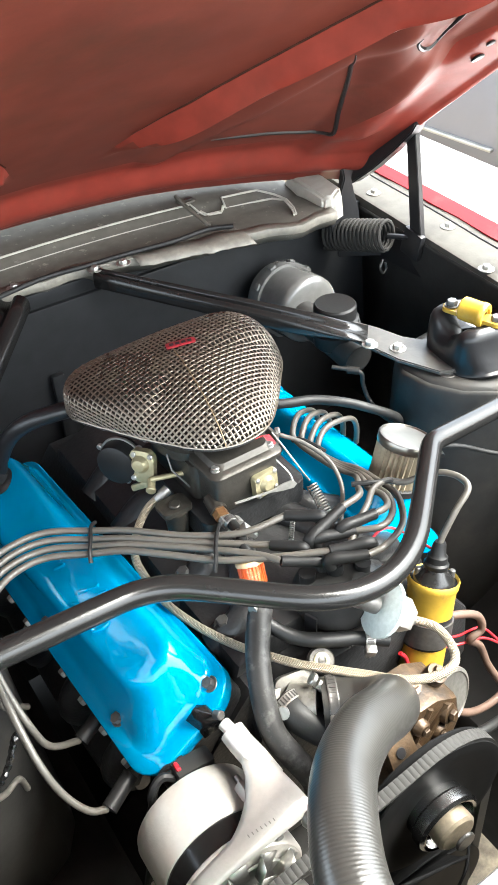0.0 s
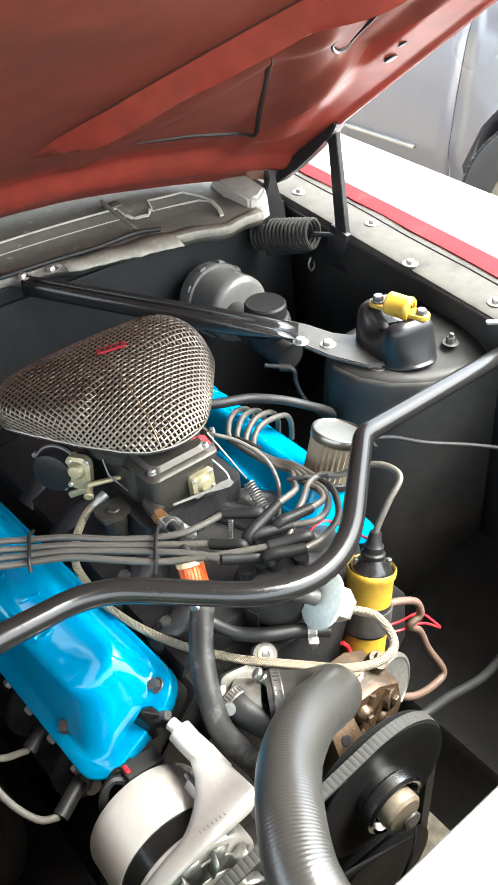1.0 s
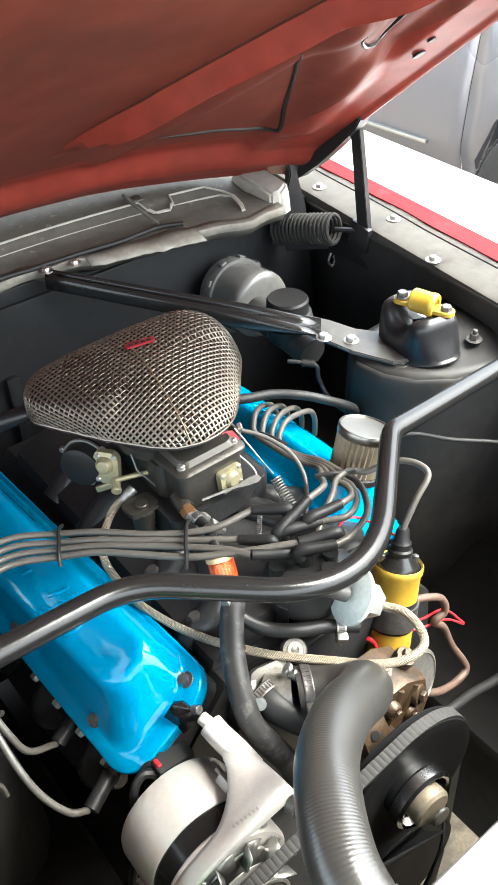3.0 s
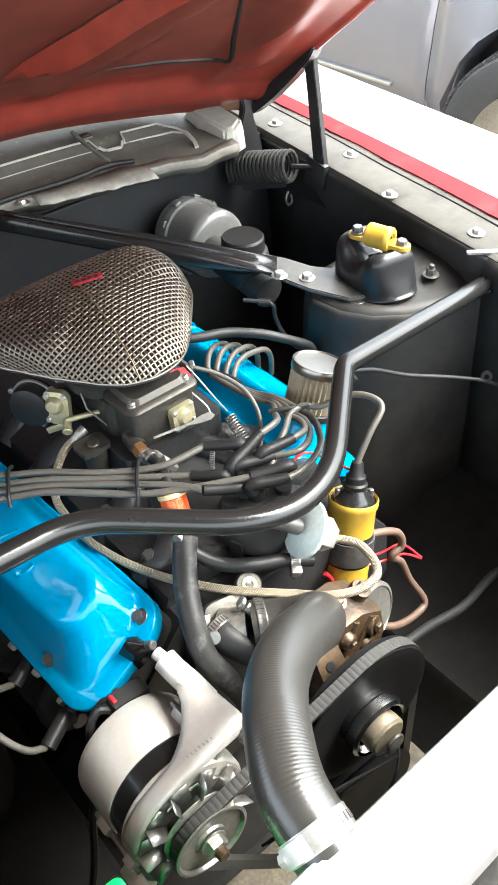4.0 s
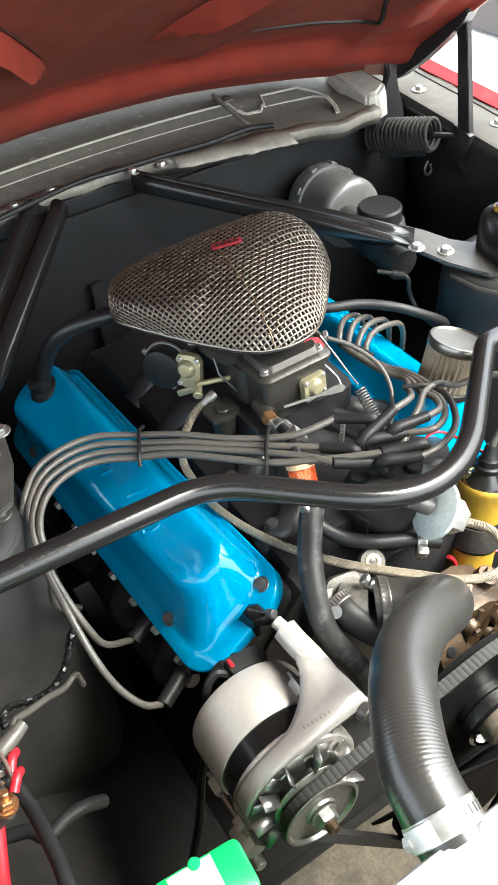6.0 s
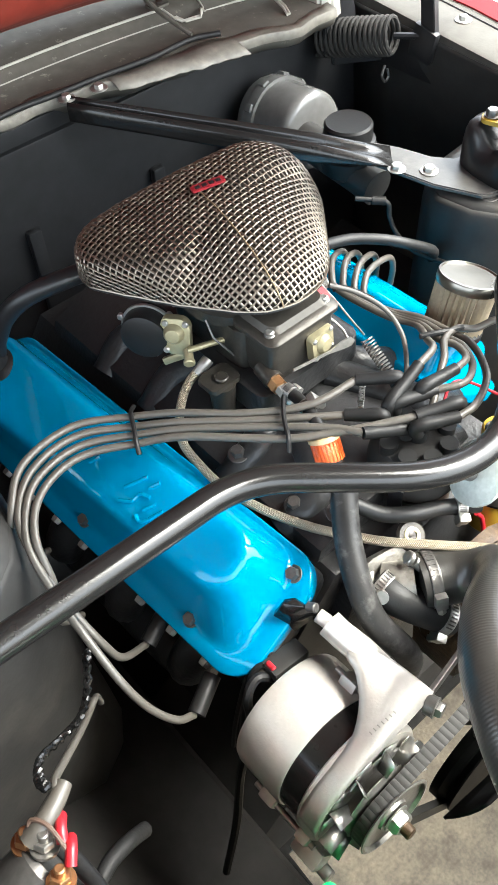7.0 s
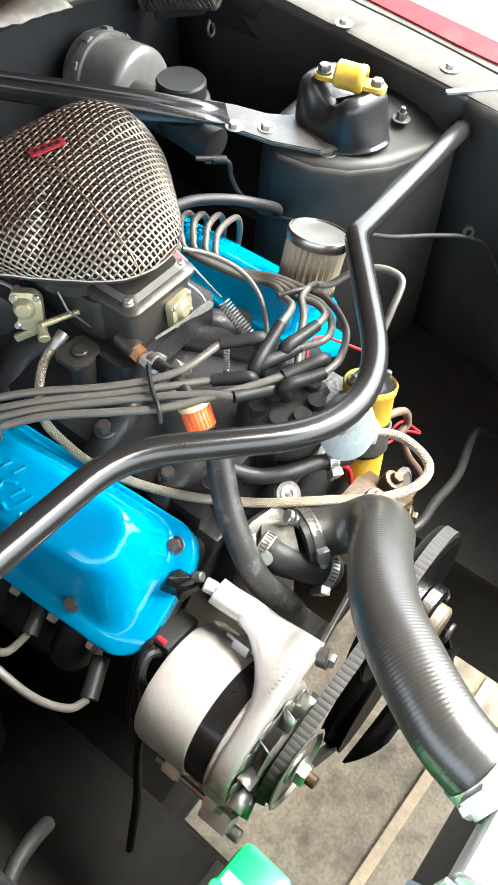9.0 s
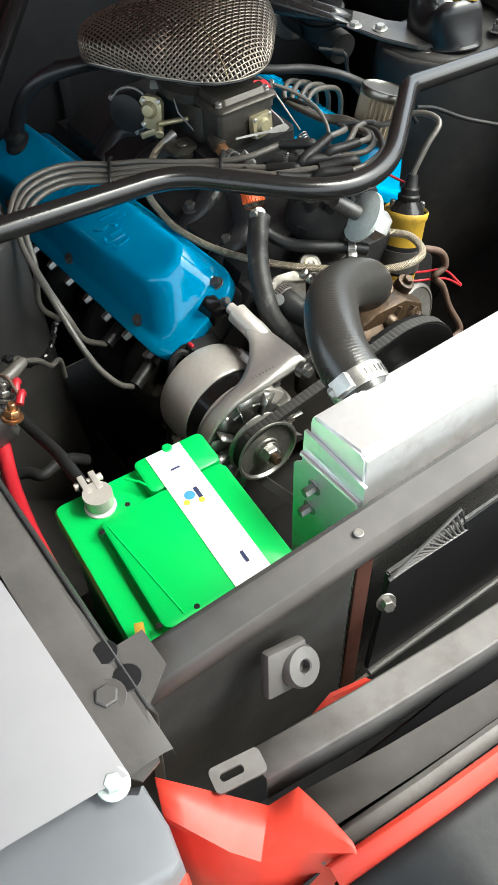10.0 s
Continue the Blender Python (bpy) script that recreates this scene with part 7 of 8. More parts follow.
def fuel_pump():
    root = thing("pressure_regulator", "zinc-plated round regulator with hex end", "regulator")
    a = Vector((0.018, 0.360, 0.806))
    d = Vector((0.70, -0.32, -0.58)).normalized()
    m = at(a, d)
    bm = bmesh.new()
    lathe(bm, [(0, -0.006), (0.018, -0.0055), (0.0245, -0.0035), (0.0305, -0.0025), (0.0308, -0.0005), (0.0305, 0.0015), (0.0262, 0.002), (0.0255, 0.0055), (0.016, 0.0065), (0.0155, 0.010), (0, 0.010)], m, 40)
    part("body", bm, PALE_ZINC, root)
    bm = bmesh.new()
    lathe(bm, [(0, 0.009), (0.0172, 0.009), (0.018, 0.010), (0.018, 0.029), (0.0155, 0.031), (0.0085, 0.031), (0.0085, 0.035), (0, 0.035)], m, 6)
    part("hex_end", bm, ZINC, root)
    bm = bmesh.new()
    tube(bm, [m @ Vector((0, 0, -0.01)), m @ Vector((0, 0.0, -0.045))], 0.009, 14)
    part("stem", bm, DARK_STEEL, root)
    for k in range(6):
        bm = bmesh.new()
        disc(bm, m @ Matrix.Rotation(radians(60 * k), 4, "Z") @ Matrix.Translation((0.0262, 0, 0.0)), 0.0026, 0.005)
        part("rivet", bm, ZINC, root)
    bm = bmesh.new()
    pts = [(0.037, 0.350, 0.785), (0.050, 0.346, 0.778), (0.056, 0.322, 0.785), (0.048, 0.294, 0.790), (0.035, 0.280, 0.790), (0.013, 0.282, 0.787), (-0.009, 0.300, 0.780), (-0.029, 0.328, 0.773), (-0.049, 0.356, 0.7665), (-0.070, 0.383, 0.763), (-0.086, 0.408, 0.761), (-0.105, 0.441, 0.759), (-0.123, 0.485, 0.758), (-0.136, 0.529, 0.763), (-0.139, 0.564, 0.772), (-0.138, 0.588, 0.785), (-0.124, 0.606, 0.800), (-0.102, 0.619, 0.813), (-0.078, 0.621, 0.823)]
    line = thing("braided_line", "braided stainless fuel line looping over the engine", "hose")
    tube(bm, spline(pts, 9), 0.0045, 14, True, None, True)
    part("sleeve", bm, BRAID, line)
    for p, q in ((pts[0], pts[1]), (pts[-1], pts[-2])):
        p, q = Vector(p), Vector(q)
        bm = bmesh.new()
        lathe(bm, [(0, -0.006), (0.0062, -0.006), (0.0062, 0.004), (0.0054, 0.005), (0.0054, 0.012), (0.0046, 0.013)], at(p, q - p), 12)
        part("end_fitting", bm, STEEL, line, "steel crimped end fitting")
    cable("red_lead", [(0.060, 0.372, 0.690), (0.066, 0.368, 0.680), (0.065, 0.362, 0.665), (0.06, 0.356, 0.645)], 0.0026, RED_PLASTIC, "short red lead beside the coil", "wire")
    return root


def breather():
    root = thing("breather_filter", "small clamp-on breather filter with dull metal cap", "breather filter")
    top, bot = Vector((0.1805, 0.507, 0.850)), Vector((0.160, 0.505, 0.786))
    d = (top - bot).normalized()
    m = at(bot, d)
    h = (top - bot).length
    bm = bmesh.new()
    n = 60
    lo, hi = [], []
    for k in range(n):
        a = 2 * math.pi * k / n
        r = 0.0302 + (0.0018 if k % 2 else -0.0018)
        lo.append(m @ Vector(((r - 0.001) * math.cos(a), (r - 0.001) * math.sin(a), 0.008)))
        hi.append(m @ Vector((r * math.cos(a), r * math.sin(a), h - 0.010)))
    loft(bm, [lo, hi], False)
    part("gauze", bm, PAPER, root, "tan pleated gauze", 20)
    bm = bmesh.new()
    lathe(bm, [(0.0322, h - 0.011), (0.0328, h - 0.010), (0.033, h - 0.0015), (0.0322, h), (0.0305, h + 0.0003), (0.0295, h - 0.0012), (0, h - 0.0006)], m, 48)
    part("cap", bm, CAP, root, "dull metal cap")
    bm = bmesh.new()
    lathe(bm, [(0.0, 0.0), (0.028, 0.0), (0.0318, 0.002), (0.0318, 0.009), (0.030, 0.011), (0.0, 0.011)], m, 40)
    lathe(bm, [(0.0, -0.025), (0.014, -0.025), (0.014, 0.0), (0, 0)], m, 24)
    part("base", bm, BOOT, root, "black rubber base")
    return root


def water_pump():
    root = thing("water_pump", "rusty cast water pump with aluminium thermostat neck", "water pump")
    bm = bmesh.new()
    prism(bm, [(-0.055, 0.60), (-0.062, 0.66), (-0.045, 0.705), (-0.01, 0.722), (0.035, 0.72), (0.065, 0.70), (0.075, 0.655), (0.06, 0.60)], 0.055, Matrix.Translation((0, 0.345, 0)) @ Matrix.Rotation(radians(90), 4, "X"), 0.008)
    part("casting", bm, RUST, root, "brown rusty casting")
    bm = bmesh.new()
    prism(bm, [(-0.018, -0.02), (0.018, -0.02), (0.02, 0.012), (-0.012, 0.02)], 0.012, at((-0.022, 0.290, 0.686), (0.05, -0.75, 0.65)), 0.002)
    lug = part("lug", bm, RUST, root)
    bm = bmesh.new()
    disc(bm, at((-0.022, 0.2805, 0.694), (0.05, -0.75, 0.65)), 0.0058, 0.0012)
    part("bolt_hole", bm, BLACK_SATIN, lug)
    bm = bmesh.new()
    tube(bm, [(-0.012, 0.345, 0.655), (-0.016, 0.25, 0.655)], 0.03, 28)
    part("snout", bm, RUST, root)
    for p, d in (((0.018, 0.318, 0.722), (0, -0.4, 1)), ((0.052, 0.318, 0.712), (0.3, -0.4, 1)), ((0.045, 0.296, 0.690), (0.3, -1, 0.2))):
        bm = bmesh.new()
        prism(bm, [(0.0115 * math.cos(radians(a)), 0.0115 * math.sin(radians(a))) for a in range(0, 360, 30)], 0.013, at(p, d), 0.002)
        hexbolt(bm, at(Vector(p) + Vector(d).normalized() * 0.013, d), 0.0065, 0.006)
        part("boss", bm, RUST, root)
    bm = bmesh.new()
    tube(bm, spline([(-0.05, 0.335, 0.69), (-0.066, 0.32, 0.702), (-0.072, 0.312, 0.708)], 5), 0.018, 20)
    part("bypass_nipple", bm, RUST, root)
    for a, b in (((-0.004, 0.289, 0.662), (0.024, 0.291, 0.716)), ((0.016, 0.289, 0.660), (0.047, 0.291, 0.706)), ((0.034, 0.289, 0.655), (0.062, 0.292, 0.684))):
        part("rib", tube(bmesh.new(), [a, b], lambda t: 0.0052 - 0.001 * t, 8), RUST, root)
    for p in ((0.010, 0.289, 0.700), (0.036, 0.289, 0.672)):
        bm = bmesh.new()
        lathe(bm, [(0, 0.008), (0.006, 0.008), (0.0085, 0.006), (0.0105, 0.0)], at(p, (0.05, -1, 0.1)), 18)
        hexbolt(bm, at(Vector(p) + Vector((0, -0.008, 0.0008)), (0.05, -1, 0.1)), 0.0052, 0.004)
        part("boss", bm, RUST, root)
    # back plate
    bm = bmesh.new()
    lathe(bm, [(0, 0), (0.036, 0), (0.038, 0.002), (0.038, 0.006), (0.034, 0.008), (0.033, 0.0065), (0, 0.007)], at((0.070, 0.312, 0.668), (0.2, -1, 0.25)), 36)
    part("cover_plate", bm, STEEL, root, "worn steel cover plate")
    # thermostat housing
    bm = bmesh.new()
    prism(bm, round_rect(-0.030, 0.026, -0.012, 0.012, 0.010), 0.008, at((-0.072, 0.374, 0.747), (-0.15, -0.7, 0.65)), 0.002)
    flange = part("thermostat_flange", bm, STAINED_ALU, root, "stained aluminium flange")
    bm = bmesh.new()
    tube(bm, spline([(-0.092, 0.366, 0.738), (-0.084, 0.356, 0.740), (-0.072, 0.345, 0.743)], 6), 0.0205, 28)
    part("thermostat_neck", bm, STAINED_ALU, root, "dull aluminium thermostat neck")
    bm = bmesh.new()
    tube(bm, [(-0.104, 0.358, 0.748), (-0.112, 0.350, 0.756)], 0.0065, 14)
    part("sender", bm, STEEL, flange, "small threaded sender")
    up = (-0.1, -0.6, 0.8)
    bm = bmesh.new()
    disc(bm, at((-0.048, 0.375, 0.7585), up), 0.0145, 0.005, 0.002)
    part("ear", bm, CARB, flange, "stained aluminium ear")
    bm = bmesh.new()
    lathe(bm, [(0.0042, 0.004), (0.0045, 0.0060), (0.0065, 0.0066), (0.0082, 0.0060), (0.0082, 0.004)], at((-0.048, 0.375, 0.7585), up), 28)
    part("bolt_collar", bm, GOLD, flange, "yellowed bolt collar")
    bm = bmesh.new()
    hexbolt(bm, at((-0.048, 0.375, 0.7635), up), 0.0045, 0.002)
    part("bolt", bm, DARK_STEEL, flange)
    bm = bmesh.new()
    hexbolt(bm, at((-0.093, 0.362, 0.7475), up), 0.008, 0.008, 0.0105)
    part("bolt", bm, DARK_STEEL, flange)
    bm = bmesh.new()
    box(bm, (0.007, 0.002, 0.026), Matrix.Translation((-0.108, 0.366, 0.752)) @ Matrix.Rotation(radians(28), 4, "Y") @ Matrix.Rotation(radians(-25), 4, "X"), 0.0006)
    part("tag", bm, ALU, flange, "bright bent tab")
    bm = bmesh.new()
    tube(bm, [(-0.070, 0.352, 0.767), (-0.064, 0.342, 0.757)], 0.0052, 10)
    disc(bm, at((-0.071, 0.354, 0.769), (-0.5, 0.6, 0.6)), 0.0065, 0.005)
    part("bleed_screw", bm, ZINC, flange, "bright bleed screw")
    return root


def small_hoses():
    root = thing("heater_hose", "black rubber heater hose down the engine front", "hose")
    pts = [(-0.080, 0.428, 0.812), (-0.091, 0.417, 0.802), (-0.107, 0.396, 0.786), (-0.121, 0.368, 0.763), (-0.126, 0.345, 0.742), (-0.119, 0.327, 0.722), (-0.108, 0.318, 0.695), (-0.098, 0.318, 0.66), (-0.092, 0.325, 0.62)]
    bm = bmesh.new()
    tube(bm, spline(pts, 8), 0.0122, 22)
    part("hose", bm, AGED_RUBBER, root)
    bm = bmesh.new()
    tube(bm, spline([(-0.08, 0.432, 0.80), (-0.08, 0.430, 0.813), (-0.086, 0.428, 0.818), (-0.092, 0.425, 0.819)], 5), 0.005, 12)
    disc(bm, at((-0.083, 0.428, 0.814), (0, -0.5, 0.8)), 0.007, 0.008)
    part("fitting", bm, STEEL, root, "worn hose fitting")
    r2 = thing("bypass_hose", "short black rubber bypass hose with clamps", "hose")
    bm = bmesh.new()
    tube(bm, spline([(-0.099, 0.366, 0.745), (-0.097, 0.349, 0.743), (-0.086, 0.333, 0.733), (-0.070, 0.318, 0.718), (-0.060, 0.31, 0.708)], 6), 0.0165, 22)
    part("hose", bm, RUBBER, r2)
    clamp(Vector((-0.0985, 0.360, 0.7448)), (0.1, -1, -0.1), 0.0165, r2, 100)
    clamp(Vector((-0.066, 0.314, 0.714)), (0.5, -0.6, -0.5), 0.0165, r2, 100)
    r3 = thing("vacuum_hose", "black rubber hose with screw clamp", "hose")
    bm = bmesh.new()
    tube(bm, spline([(-0.083, 0.432, 0.805), (-0.078, 0.421, 0.793), (-0.062, 0.399, 0.782), (-0.040, 0.382, 0.778), (-0.012, 0.371, 0.771), (0.006, 0.360, 0.768), (0.02, 0.352, 0.764)], 7), 0.0075, 16)
    part("hose", bm, RUBBER, r3)
    clamp(Vector((0.003, 0.361, 0.768)), (0.8, -0.5, -0.1), 0.0078, r3, 100)
    cable("vacuum_line", [(0.10, 0.675, 0.835), (0.126, 0.666, 0.830), (0.165, 0.659, 0.822), (0.20, 0.640, 0.813), (0.228, 0.625, 0.80), (0.27, 0.62, 0.77), (0.31, 0.65, 0.72)], 0.0065, RUBBER, "black vacuum hose curving past the air cleaner", "hose")
    cable("breather_hose", [(-0.206, 0.822, 0.785), (-0.201, 0.820, 0.803), (-0.186, 0.809, 0.835), (-0.164, 0.790, 0.860), (-0.125, 0.770, 0.872), (-0.08, 0.77, 0.865), (-0.03, 0.78, 0.85)], 0.0105, BLACK_SATIN, "black breather hose from the valve cover", "hose")
    bm = bmesh.new()
    lathe(bm, [(0.02, -0.004), (0.021, 0.0), (0.018, 0.004), (0.014, 0.006), (0.013, 0.018), (0.010, 0.020), (0.0, 0.02)], at((-0.207, 0.822, 0.770), (-0.4, 0, 0.9)), 24)
    solo("pcv_grommet", bm, BOOT, "black rubber grommet in the valve cover", "grommet")


def pulleys():
    root = thing("pump_pulley", "black steel pump pulley with bright hub", "pulley")
    c, d = Vector((-0.015, 0.252, 0.652)), Vector((-0.04, -1.0, 0.03)).normalized()
    m = at(c, d)
    bm = bmesh.new()
    lathe(bm, [(0.02, 0.012), (0.070, 0.010), (0.078, 0.004), (0.085, -0.002), (0.085, 0.0), (0.078, 0.007), (0.078, 0.010), (0.085, 0.016), (0.085, 0.018), (0.074, 0.0195), (0.055, 0.014), (0.030, 0.014), (0.026, 0.018), (0, 0.018)], m, 72)
    part("sheave", bm, SHEAVE, root)
    bm = bmesh.new()
    lathe(bm, [(0.030, 0.012), (0.033, 0.014), (0.033, 0.022), (0.036, 0.025), (0.036, 0.036), (0.033, 0.039), (0.030, 0.038), (0.028, 0.030), (0.016, 0.029)], m, 48)
    part("bright_hub", bm, HUB, root, "dark polished hub ring")
    bm = bmesh.new()
    lathe(bm, [(0.0, 0.028), (0.021, 0.028), (0.022, 0.040), (0.022, 0.047), (0.019, 0.050), (0, 0.051)], m, 40)
    part("nose", bm, material("tan_worn_steel", (0.25, 0.21, 0.155), 0.42, 0.6, vary=0.3, scale=80, bump=0.2), root, "worn steel nose")
    belt = bmesh.new()
    # belt with cogs round the pump and over to the alternator and crank
    cen = [(c.x, c.z, 0.0815), (-0.2155, 0.6725, 0.0295), (-0.012, 0.44, 0.085)]
    y = 0.2425
    pts = []

    def tangent(p, q):
        (x1, z1, r1), (x2, z2, r2) = p, q
        dx, dz = x2 - x1, z2 - z1
        L = math.hypot(dx, dz)
        a = math.atan2(dz, dx)
        b = math.acos((r1 - r2) / L)
        t = a + b
        return t
    # travel over the top from the pump to the alternator, down and back
    def arc(p, a0, a1, n):
        while a1 < a0:
            a1 += 2 * math.pi
        return [(p[0] + p[2] * math.cos(a0 + (a1 - a0) * k / n), p[1] + p[2] * math.sin(a0 + (a1 - a0) * k / n)) for k in range(n + 1)]
    tl = [tangent(cen[i], cen[(i + 1) % 3]) - 2 * (tangent(cen[i], cen[(i + 1) % 3]) - math.atan2(cen[(i + 1) % 3][1] - cen[i][1], cen[(i + 1) % 3][0] - cen[i][0])) for i in range(3)]
    loop = []
    for i in range(3):
        loop += arc(cen[i], tl[i - 1], tl[i], 30)
    loop.append(loop[0])
    # even spacing, with cogs
    pts = [Vector((x, y, z)) for x, z in loop]
    lens = [0.0]
    for a, b in zip(pts, pts[1:]):
        lens.append(lens[-1] + (b - a).length)
    total = lens[-1]
    n = int(total / 0.0058)
    even = []
    j = 0
    for k in range(n * 4):
        s = total * k / (n * 4)
        while lens[j + 1] < s:
            j += 1
        f = (s - lens[j]) / max(lens[j + 1] - lens[j], 1e-9)
        even.append(pts[j].lerp(pts[j + 1], f))
    rows = []
    cx, cz = sum(p.x for p in even) / len(even), sum(p.z for p in even) / len(even)
    for k, p in enumerate(even):
        tan = (even[(k + 1) % len(even)] - even[k - 1]).normalized()
        out = Vector((tan.z, 0, -tan.x))
        if out.dot(p - Vector((cx, y, cz))) < 0:
            out = -out
        h = 0.0060 if k % 4 else 0.0055
        rows.append([p + out * h + Vector((0, -0.0062, 0)), p + out * h + Vector((0, 0.0062, 0)), p - out * 0.004 + Vector((0, 0.004, 0)), p - out * 0.004 + Vector((0, -0.004, 0))])
    vs = [[belt.verts.new(q) for q in r] for r in rows]
    for k in range(len(vs)):
        a, b = vs[k], vs[(k + 1) % len(vs)]
        for i in range(4):
            belt.faces.new((a[i], a[(i + 1) % 4], b[(i + 1) % 4], b[i]))
    solo("fan_belt", belt, material("grey_belt_rubber", (0.022, 0.021, 0.0195), 0.75, vary=0.2, scale=60), "cogged grey rubber fan belt round the pulleys", "belt", angle=20)
    crank = thing("crank_pulley", "black crankshaft pulley low on the engine", "pulley")
    bm = bmesh.new()
    lathe(bm, [(0, 0.014), (0.05, 0.014), (0.08, 0.018), (0.088, 0.018), (0.088, 0.016), (0.08, 0.009), (0.08, 0.007), (0.088, 0.0), (0.088, -0.01), (0, -0.01)], at((-0.012, 0.249, 0.44), (0, -1, 0)), 48)
    part("sheave", bm, SHEAVE, crank)
    fan = thing("cooling_fan", "black two-bladed cooling fan behind the radiator", "fan")
    fm = at((-0.017, 0.196, 0.655), d)
    bm = bmesh.new()
    disc(bm, fm, 0.011, 0.004, 0.001)
    part("hub", bm, DARK_STEEL, fan)
    for k in range(2):
        w = fm @ Matrix.Rotation(radians(96 * k + 168), 4, "Z")
        bm = bmesh.new()
        rows = []
        for i in range(6):
            r = 0.018 + 0.142 * i / 5
            cw = 0.014 + 0.020 * min(1, i / 3)
            rows.append([w @ Vector((r, s * cw, 0.006 - 0.012 * s + 0.003 * (1 - s * s))) for s in (-1, -0.5, 0, 0.5, 1)])
        sheet(bm, rows)
        thicken(part("blade", bm, SHEAVE, fan), 0.0025)
    return root


def loose_wiring():
    cable("apron_wire", [(0.245, 0.512, 0.80), (0.27, 0.50, 0.795), (0.315, 0.484, 0.772), (0.377, 0.458, 0.750), (0.418, 0.430, 0.736), (0.45, 0.41, 0.705), (0.46, 0.37, 0.64)], 0.0030, RUBBER, "black wire clipped along the inner wing", "wire")
    cable("speedometer_cable", [(0.25, 0.73, 0.80), (0.279, 0.705, 0.793), (0.282, 0.70, 0.773), (0.284, 0.688, 0.753), (0.284, 0.659, 0.742), (0.284, 0.609, 0.750), (0.283, 0.567, 0.760), (0.27, 0.53, 0.76)], 0.0032, RUBBER, "thin black cable beside the spring tower", "cable")
    bm = bmesh.new()
    tube(bm, [(0.266, 0.717, 0.796), (0.279, 0.706, 0.794)], 0.0055, 14)
    solo("cable_grommet", bm, BOOT, "black rubber grommet on the thin cable", "grommet")
    bm = bmesh.new()
    lathe(bm, [(0.0035, -0.003), (0.0075, -0.003), (0.0075, 0.003), (0.0035, 0.003), (0.0035, -0.003)], at((0.416, 0.4335, 0.745), (-0.6, -0.5, 0.3)), 16)
    solo("wire_clip", bm, BOOT, "small black clip holding the wire", "clip")
    cable("brown_sleeve", [(0.10, 0.372, 0.708), (0.133, 0.369, 0.703), (0.169, 0.363, 0.684), (0.175, 0.357, 0.662), (0.160, 0.359, 0.650), (0.182, 0.360, 0.622), (0.190, 0.349, 0.590), (0.202, 0.331, 0.555), (0.181, 0.326, 0.550), (0.137, 0.323, 0.570), (0.10, 0.33, 0.60)], 0.0048, BROWN, "brown fabric-sleeved wire beside the coil", "wire")
    for pts in ([(0.115, 0.372, 0.672), (0.144, 0.366, 0.662), (0.189, 0.368, 0.642), (0.207, 0.349, 0.620)], [(0.118, 0.37, 0.655), (0.150, 0.362, 0.648), (0.185, 0.360, 0.634), (0.207, 0.349, 0.618)], [(0.03, 0.405, 0.79), (0.07, 0.44, 0.80), (0.11, 0.45, 0.79), (0.128, 0.40, 0.785)]):
        cable("red_wire", pts, 0.0016, RED_PLASTIC, "thin red insulated wire beside the coil", "wire", "red wires", 8)
    cable("black_cable", [(0.40, 0.30, 0.46), (0.352, 0.318, 0.50), (0.236, 0.294, 0.55), (0.161, 0.291, 0.58), (0.108, 0.287, 0.60), (0.07, 0.30, 0.60)], 0.006, RUBBER, "black rubber cable running to the inner wing", "cable")
    # passenger side: solenoid, battery leads, loom
    sol = thing("starter_solenoid", "starter solenoid with brass studs and red sleeves", "solenoid")
    bm = bmesh.new()
    lathe(bm, [(0, 0), (0.022, 0), (0.024, 0.004), (0.024, 0.045), (0.020, 0.05), (0, 0.05)], at((-0.485, 0.385, 0.685), (1, 0, 0.3)), 32)
    box(bm, (0.004, 0.07, 0.06), Matrix.Translation((-0.484, 0.385, 0.685)), 0.002)
    part("can", bm, DARK_STEEL, sol)
    for p, col in (((-0.445, 0.398, 0.708), BRASS), ((-0.440, 0.362, 0.706), BRASS), ((-0.436, 0.386, 0.712), STEEL)):
        bm = bmesh.new()
        m = at(p, (0.25, 0.15, 1))
        disc(bm, m, 0.004, 0.024)
        hexbolt(bm, m @ Matrix.Translation((0, 0, 0.010)), 0.008, 0.007)
        lathe(bm, [(0.0045, 0.006), (0.0105, 0.006), (0.0105, 0.009), (0.0045, 0.009)], m, 20)
        part("stud", bm, col, sol, "stud with nut")
    for pts in ([(-0.415, 0.395, 0.722), (-0.419, 0.386, 0.731), (-0.424, 0.377, 0.728)], [(-0.418, 0.379, 0.720), (-0.421, 0.371, 0.729), (-0.428, 0.362, 0.726)]):
        part("terminal_sleeve", tube(bmesh.new(), spline(pts, 5), 0.0042, 12), RED_PLASTIC, sol, "red terminal sleeve")
    sol.location = (-0.002, -0.0205, 0.07)
    part("cable_boot", tube(bmesh.new(), spline([(-0.401, 0.409, 0.731), (-0.412, 0.402, 0.732), (-0.428, 0.396, 0.730), (-0.440, 0.396, 0.724)], 6), lambda t: 0.0062 + 0.0022 * t, 16), WIRE, sol, "grey rubber cable boot")
    part("thin_wire", tube(bmesh.new(), spline([(-0.44, 0.39, 0.725), (-0.433, 0.402, 0.735), (-0.425, 0.39, 0.738), (-0.424, 0.37, 0.73)], 6), 0.0017, 8), BROWN, sol)
    cable("taped_loom", [(-0.47, 0.39, 0.655), (-0.44, 0.378, 0.66), (-0.427, 0.362, 0.662), (-0.407, 0.368, 0.66), (-0.387, 0.373, 0.65), (-0.37, 0.378, 0.63)], 0.007, TAPE, "crumpled black taped loom below the solenoid", "wiring loom")
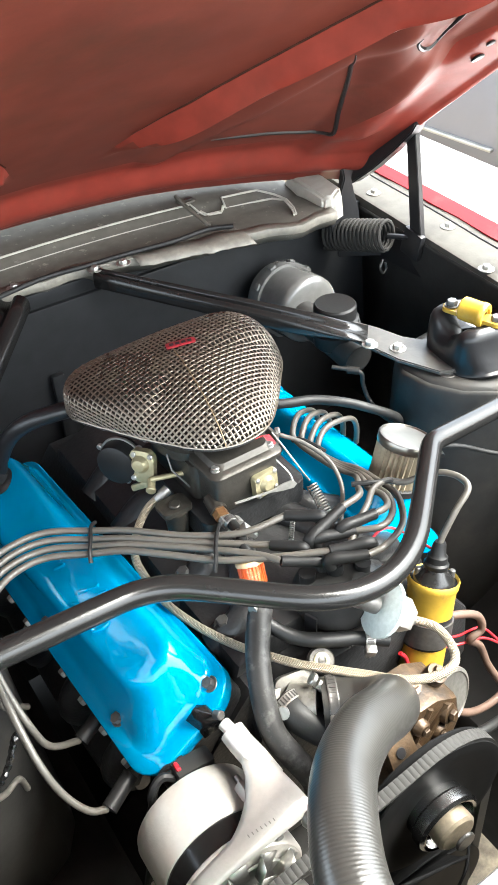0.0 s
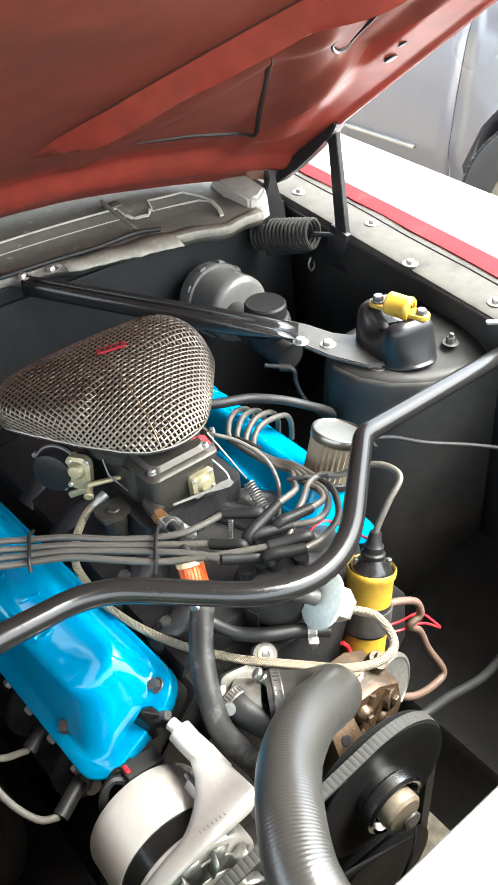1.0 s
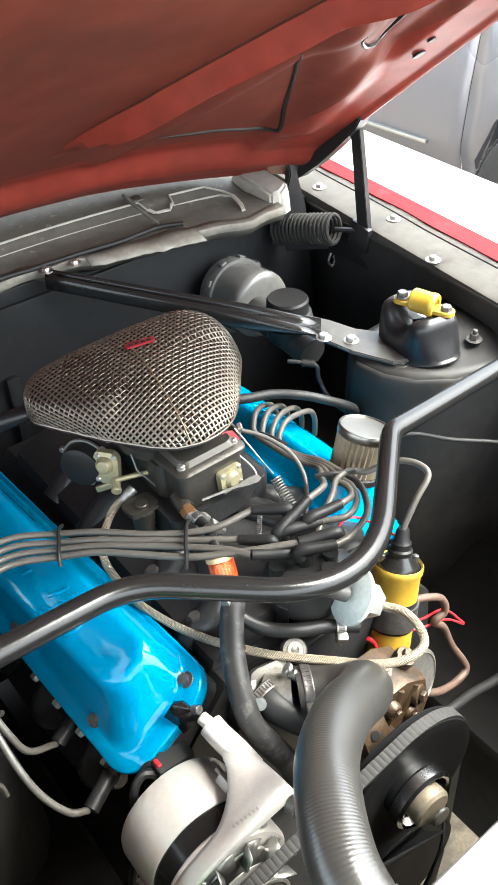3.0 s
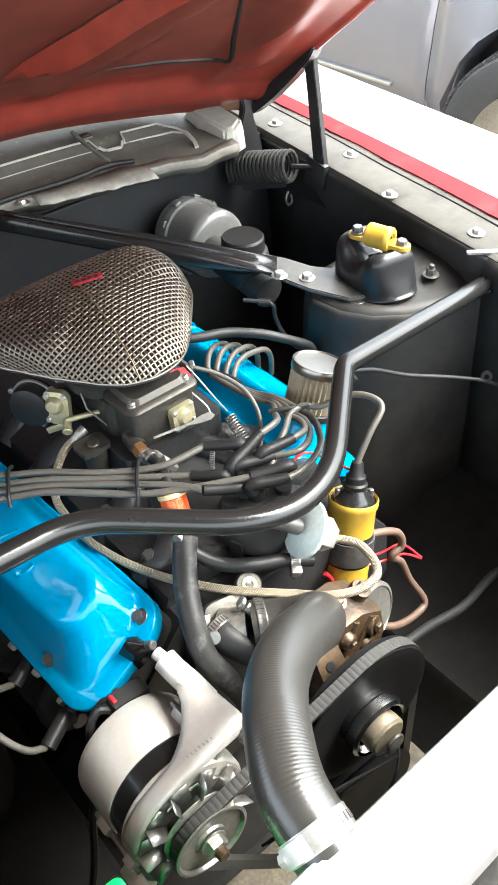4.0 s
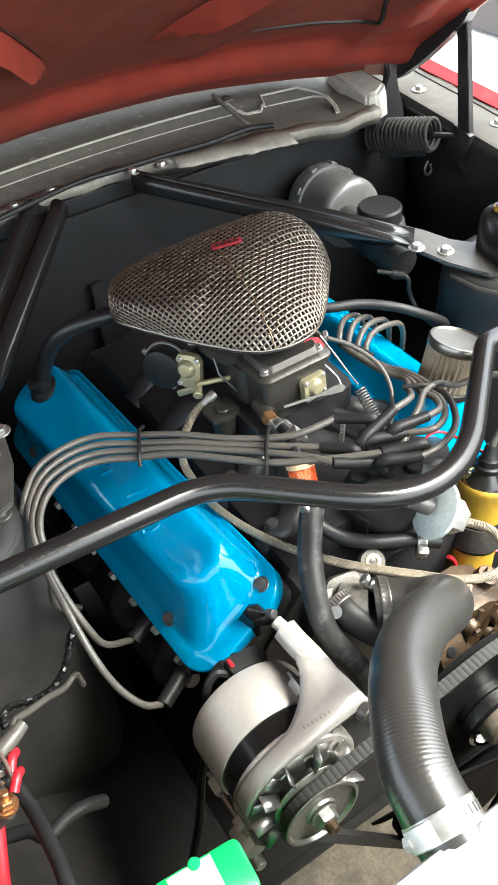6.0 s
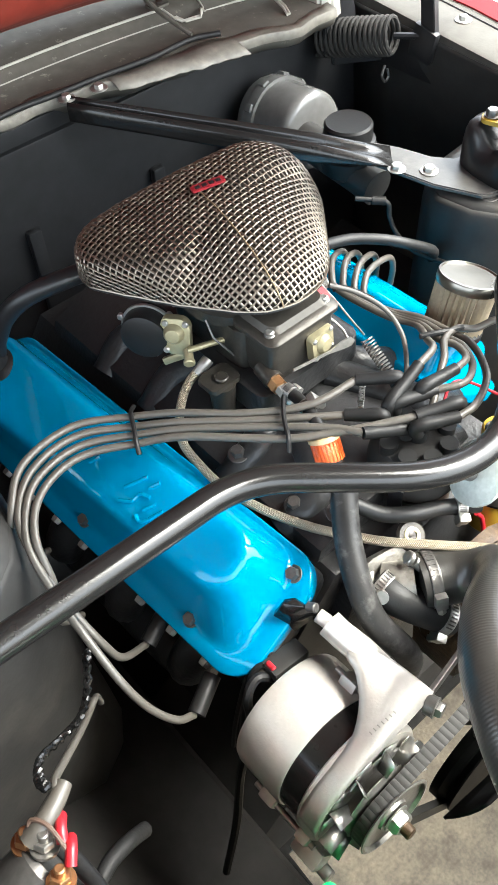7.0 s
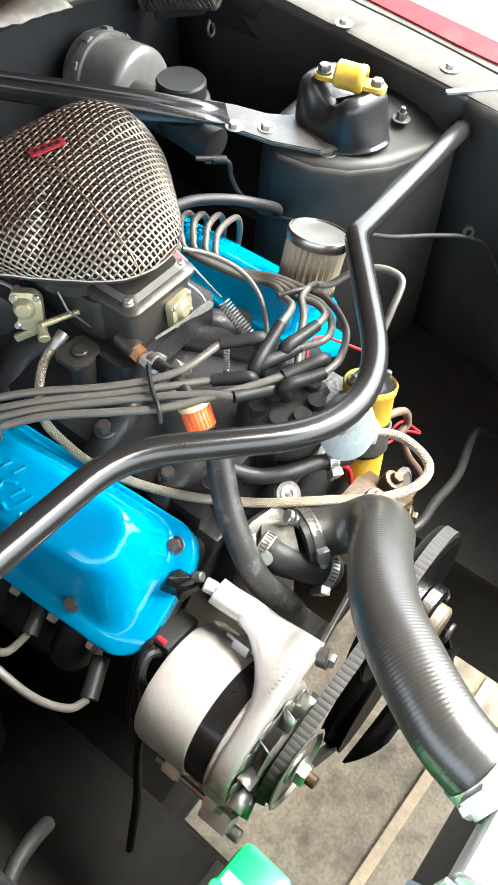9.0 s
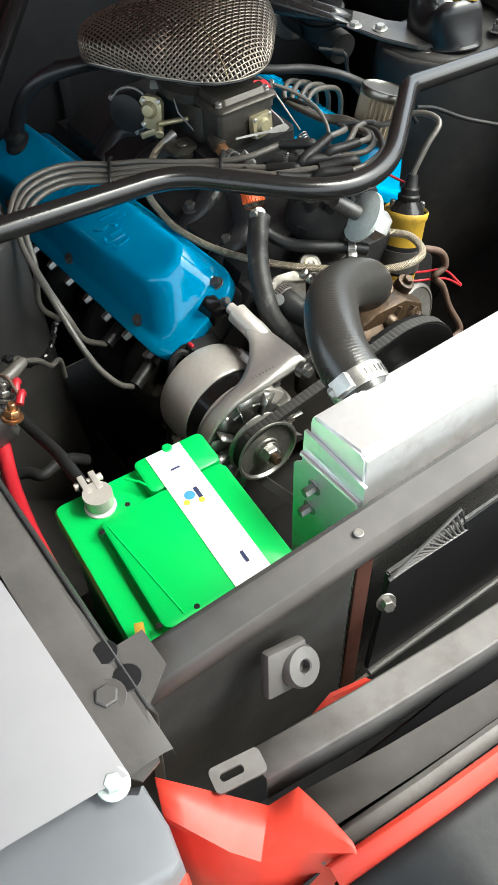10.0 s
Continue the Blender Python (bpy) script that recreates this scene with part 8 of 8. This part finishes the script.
    cable("battery_lead", [(-0.424, 0.226, 0.780), (-0.424, 0.262, 0.778), (-0.423, 0.29, 0.77), (-0.425, 0.344, 0.752), (-0.43, 0.372, 0.755), (-0.438, 0.378, 0.765), (-0.45, 0.372, 0.765)], 0.0062, TAPE, "black battery lead from the post", "cable")
    cable("red_battery_cable", [(-0.452, 0.365, 0.745), (-0.468, 0.31, 0.742), (-0.478, 0.257, 0.752), (-0.484, 0.208, 0.758), (-0.486, 0.15, 0.74), (-0.486, 0.10, 0.70)], 0.0075, RED_PLASTIC, "thick red battery cable along the wing", "cable")
    cable("red_battery_cable", [(-0.46, 0.355, 0.73), (-0.474, 0.30, 0.728), (-0.484, 0.25, 0.736), (-0.488, 0.19, 0.73)], 0.006, RED_PLASTIC, "thick red battery cable along the wing", "cable")
    cable("starter_cable", [(-0.335, 0.485, 0.66), (-0.340, 0.473, 0.70), (-0.356, 0.458, 0.712), (-0.375, 0.431, 0.752), (-0.394, 0.410, 0.780), (-0.407, 0.3935, 0.803), (-0.410, 0.3845, 0.803)], 0.0032, WIRE, "grey starter cable to the solenoid", "cable")
    # twisted foil-wrapped lead: two thin strands wound round each other
    core = spline([(-0.326, 0.495, 0.735), (-0.330, 0.488, 0.738), (-0.345, 0.466, 0.736), (-0.362, 0.451, 0.736), (-0.385, 0.444, 0.741), (-0.406, 0.424, 0.779), (-0.415, 0.402, 0.802), (-0.414, 0.392, 0.806)], 10)
    root = thing("twisted_lead", "twisted lead wrapped in shiny black film", "wire")
    for ph in (0, math.pi):
        bm = bmesh.new()
        pts = []
        for k, p in enumerate(core):
            a = ph + k * 0.9
            pts.append(p + 0.0022 * Vector((math.cos(a), math.sin(a), math.cos(a + 1))))
        tube(bm, pts, 0.0024, 7)
        part("strand", bm, BLACK_GLOSS, root)
    # plug boots on the passenger head
    for a, b in (((-0.278, 0.414, 0.665), (-0.245, 0.43, 0.672)), ((-0.268, 0.50, 0.664), (-0.24, 0.51, 0.672))):
        bm = bmesh.new()
        tube(bm, [a, b], 0.0085, 14)
        solo("plug_boot", bm, BOOT, "black rubber spark plug boot", "plug boot", "plug boots")




# ---------------------------------------------------------------- build
ground()
ceiling()
floor_joint()
undertray()
firewall()
crossmember()
apron(1, "wall_inner_wing_driver")
apron(-1, "wall_inner_wing_passenger")
chassis_rail(1)
chassis_rail(-1)
fender(1, "driver_fender", -0.06)
fender(-1, "passenger_fender", -0.05)
cowl()
windscreen()
washer_hose()
hood()
hinge(1)
hinge(-1)
core_support()
nose()
background_car()
_, PL = valve_cover(-1)
_, PR = valve_cover(1)
cylinder_head(-1, PL)
cylinder_head(1, PR)
engine_block()
air_cleaner()
brace_bar()
export_brace(1)
export_brace(-1)
shock_cap(1)
shock_cap(-1)
brake_booster()
alternator()
alternator_loom()
radiator()
upper_hose()
battery()
battery_tray()
carburettor()
throttle_spring()
fuel_filter()
distributor()
plug_wires()
ignition_coil()
fuel_pump()
breather()
water_pump()
small_hoses()
pulleys()
loose_wiring()
